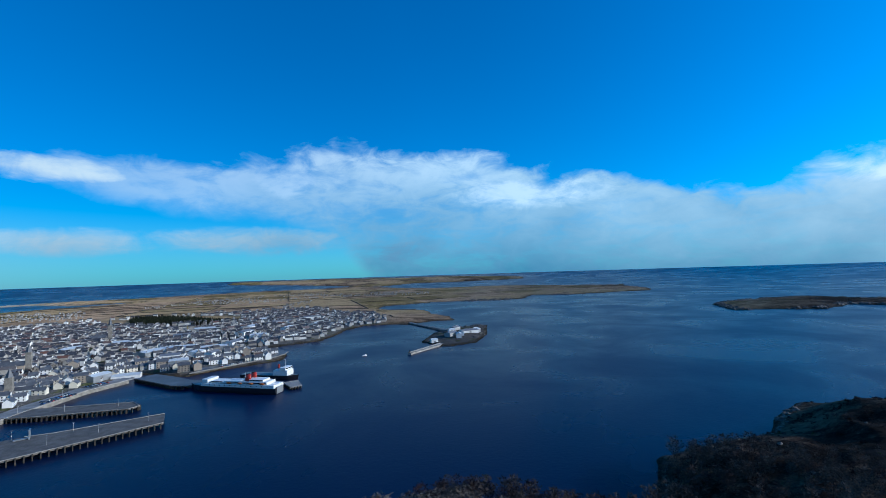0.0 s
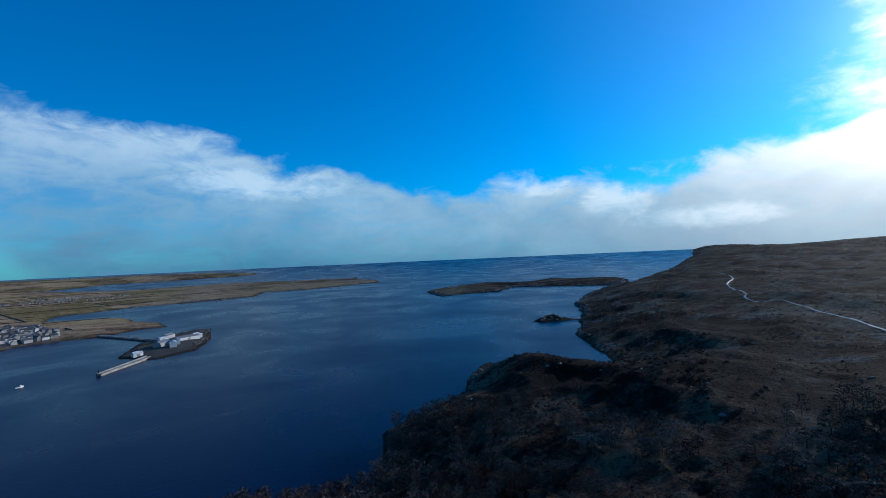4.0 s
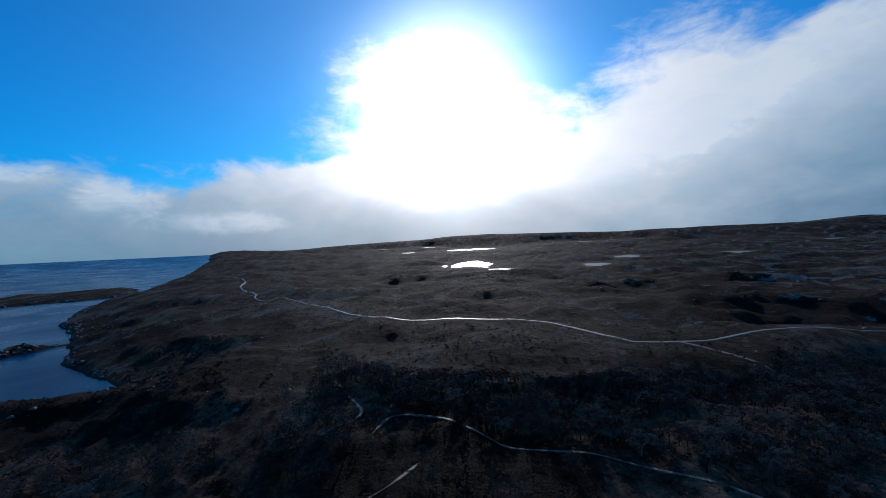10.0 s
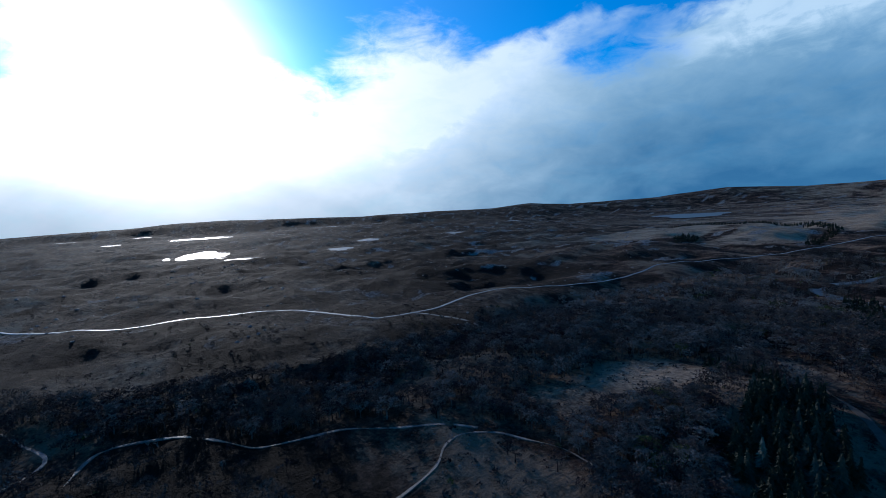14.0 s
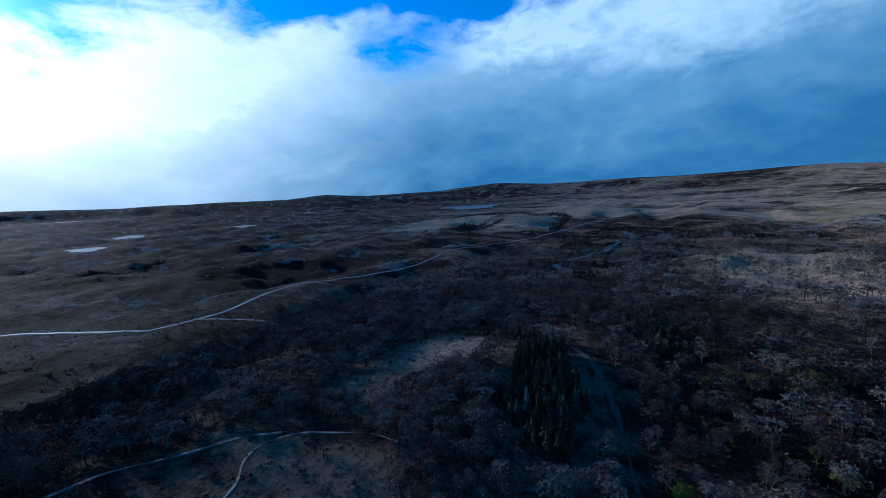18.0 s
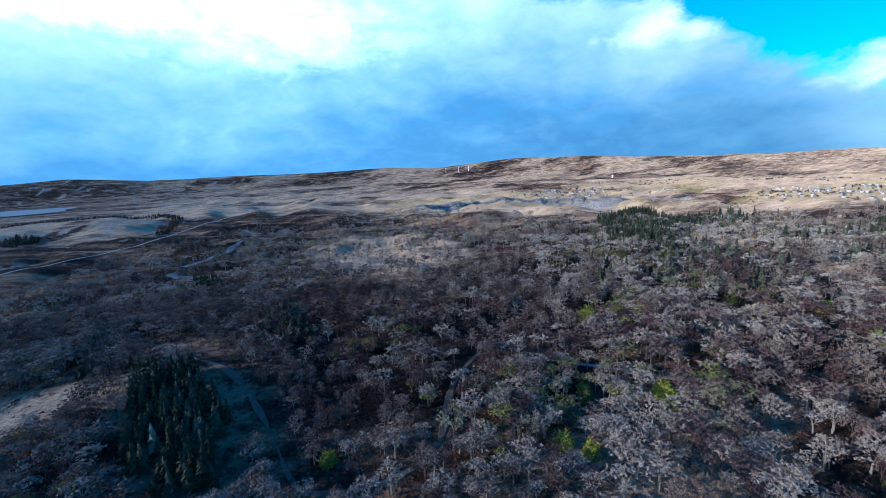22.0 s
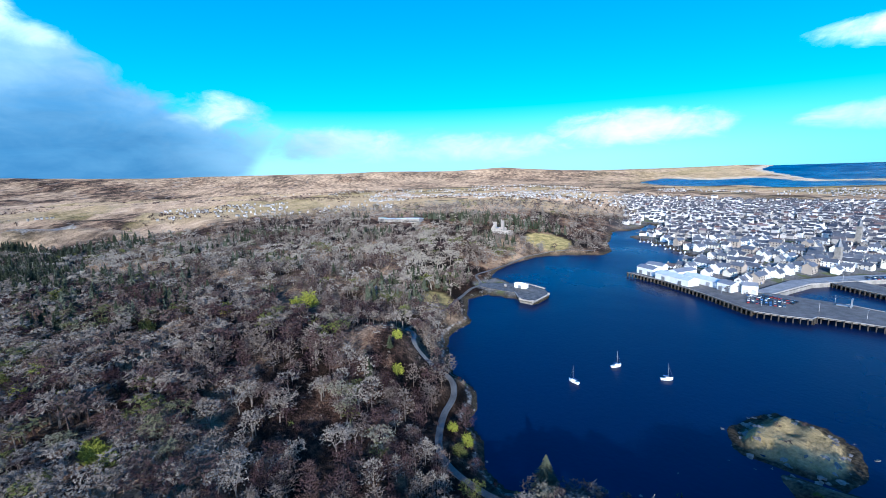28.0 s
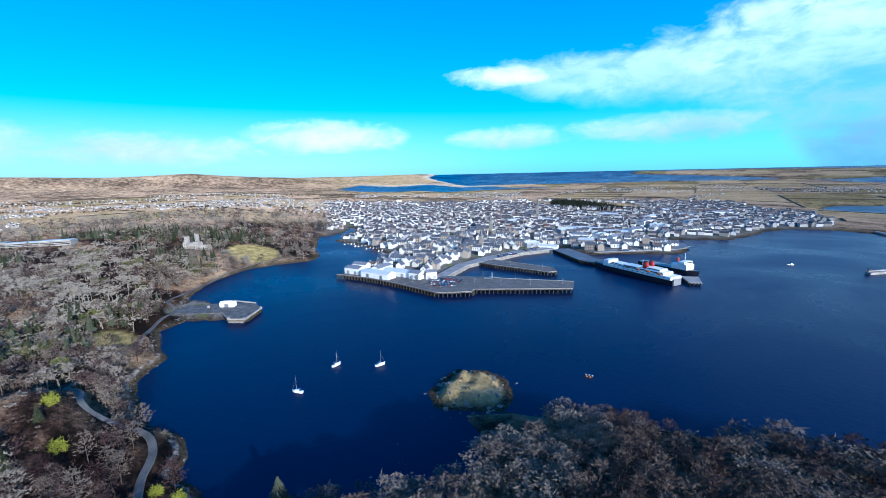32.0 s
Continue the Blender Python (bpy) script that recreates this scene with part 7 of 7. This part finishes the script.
spots = [(-330, 268), (-312, 300), (-292, 318), (-272, 340), (-250, 364), (-330, 330), (-296, 345), (-370, 262), (-390, 395), (-350, 398), (-310, 410), (-396, 340), (-398, 450)]
for k, (x, y) in enumerate(spots):
    m = pose(x, y, 4.3, 0, 0, 30)
    if k:
        copy_thing(lamp, m)
    else:
        lamp.matrix_basis = m
crane = new("pier_gantry")
tagged(crane, "pale steel passenger gantry on the pier", "gantry")
part("leg", box(bmesh.new(), -0.4, -3, 0, 0.4, -2.4, 6), M_STEEL, crane), part("leg", box(bmesh.new(), -0.4, 2.4, 0, 0.4, 3, 6), M_STEEL, crane)
part("beam", box(bmesh.new(), -0.5, -3.2, 6, 0.5, 3.2, 7), M_STEEL, crane)
part("ramp", box(bmesh.new(), -9, -1.2, 0.2, -0.5, 1.2, 1.0), M_STEEL, crane)
crane.matrix_basis = pose(-318, 332, 4.5, 0, 0, 40)


def turbine(at):
    t = new("wind_turbine")
    tagged(t, "white three-bladed wind turbine on the skyline", "wind turbine", "wind turbines")
    part("tower", rod(bmesh.new(), (0, 0, 0), (0, 0, 42), 1.6, 0.9, 10), M_WHITE, t)
    part("nacelle", box(bmesh.new(), -2.5, -1.2, 41, 2.5, 1.2, 43.5, 0.3), M_WHITE, t)
    for k in range(3):
        a = 0.4 + k * 2.094
        part("blade", rod(bmesh.new(), (2.8, 0, 42.3), (2.8, 22 * math.sin(a), 42.3 + 22 * math.cos(a)), 0.9, 0.15, 4), M_WHITE, t)
    t.matrix_basis = at
    return t


for k, az in enumerate((158.6, 156.9, 155.6)):
    x, y = polar(az, 4350)
    m = pose(x, y, ground_at(x, y) - 1, 0, 0, az + 20)
    first_t = turbine(m) if k == 0 else copy_thing(first_t, m)
x, y = polar(137.7, 3100)
mast = new("radio_tower")
tagged(mast, "white water tower on the moor", "tower")
part("shaft", rod(bmesh.new(), (0, 0, -2), (0, 0, 16), 4.5, 4.0, 12), M_WHITE, mast)
part("cap", rod(bmesh.new(), (0, 0, 16), (0, 0, 20), 6.0, 5.0, 12), M_WHITE, mast)
mast.matrix_basis = pose(x, y, ground_at(x, y))
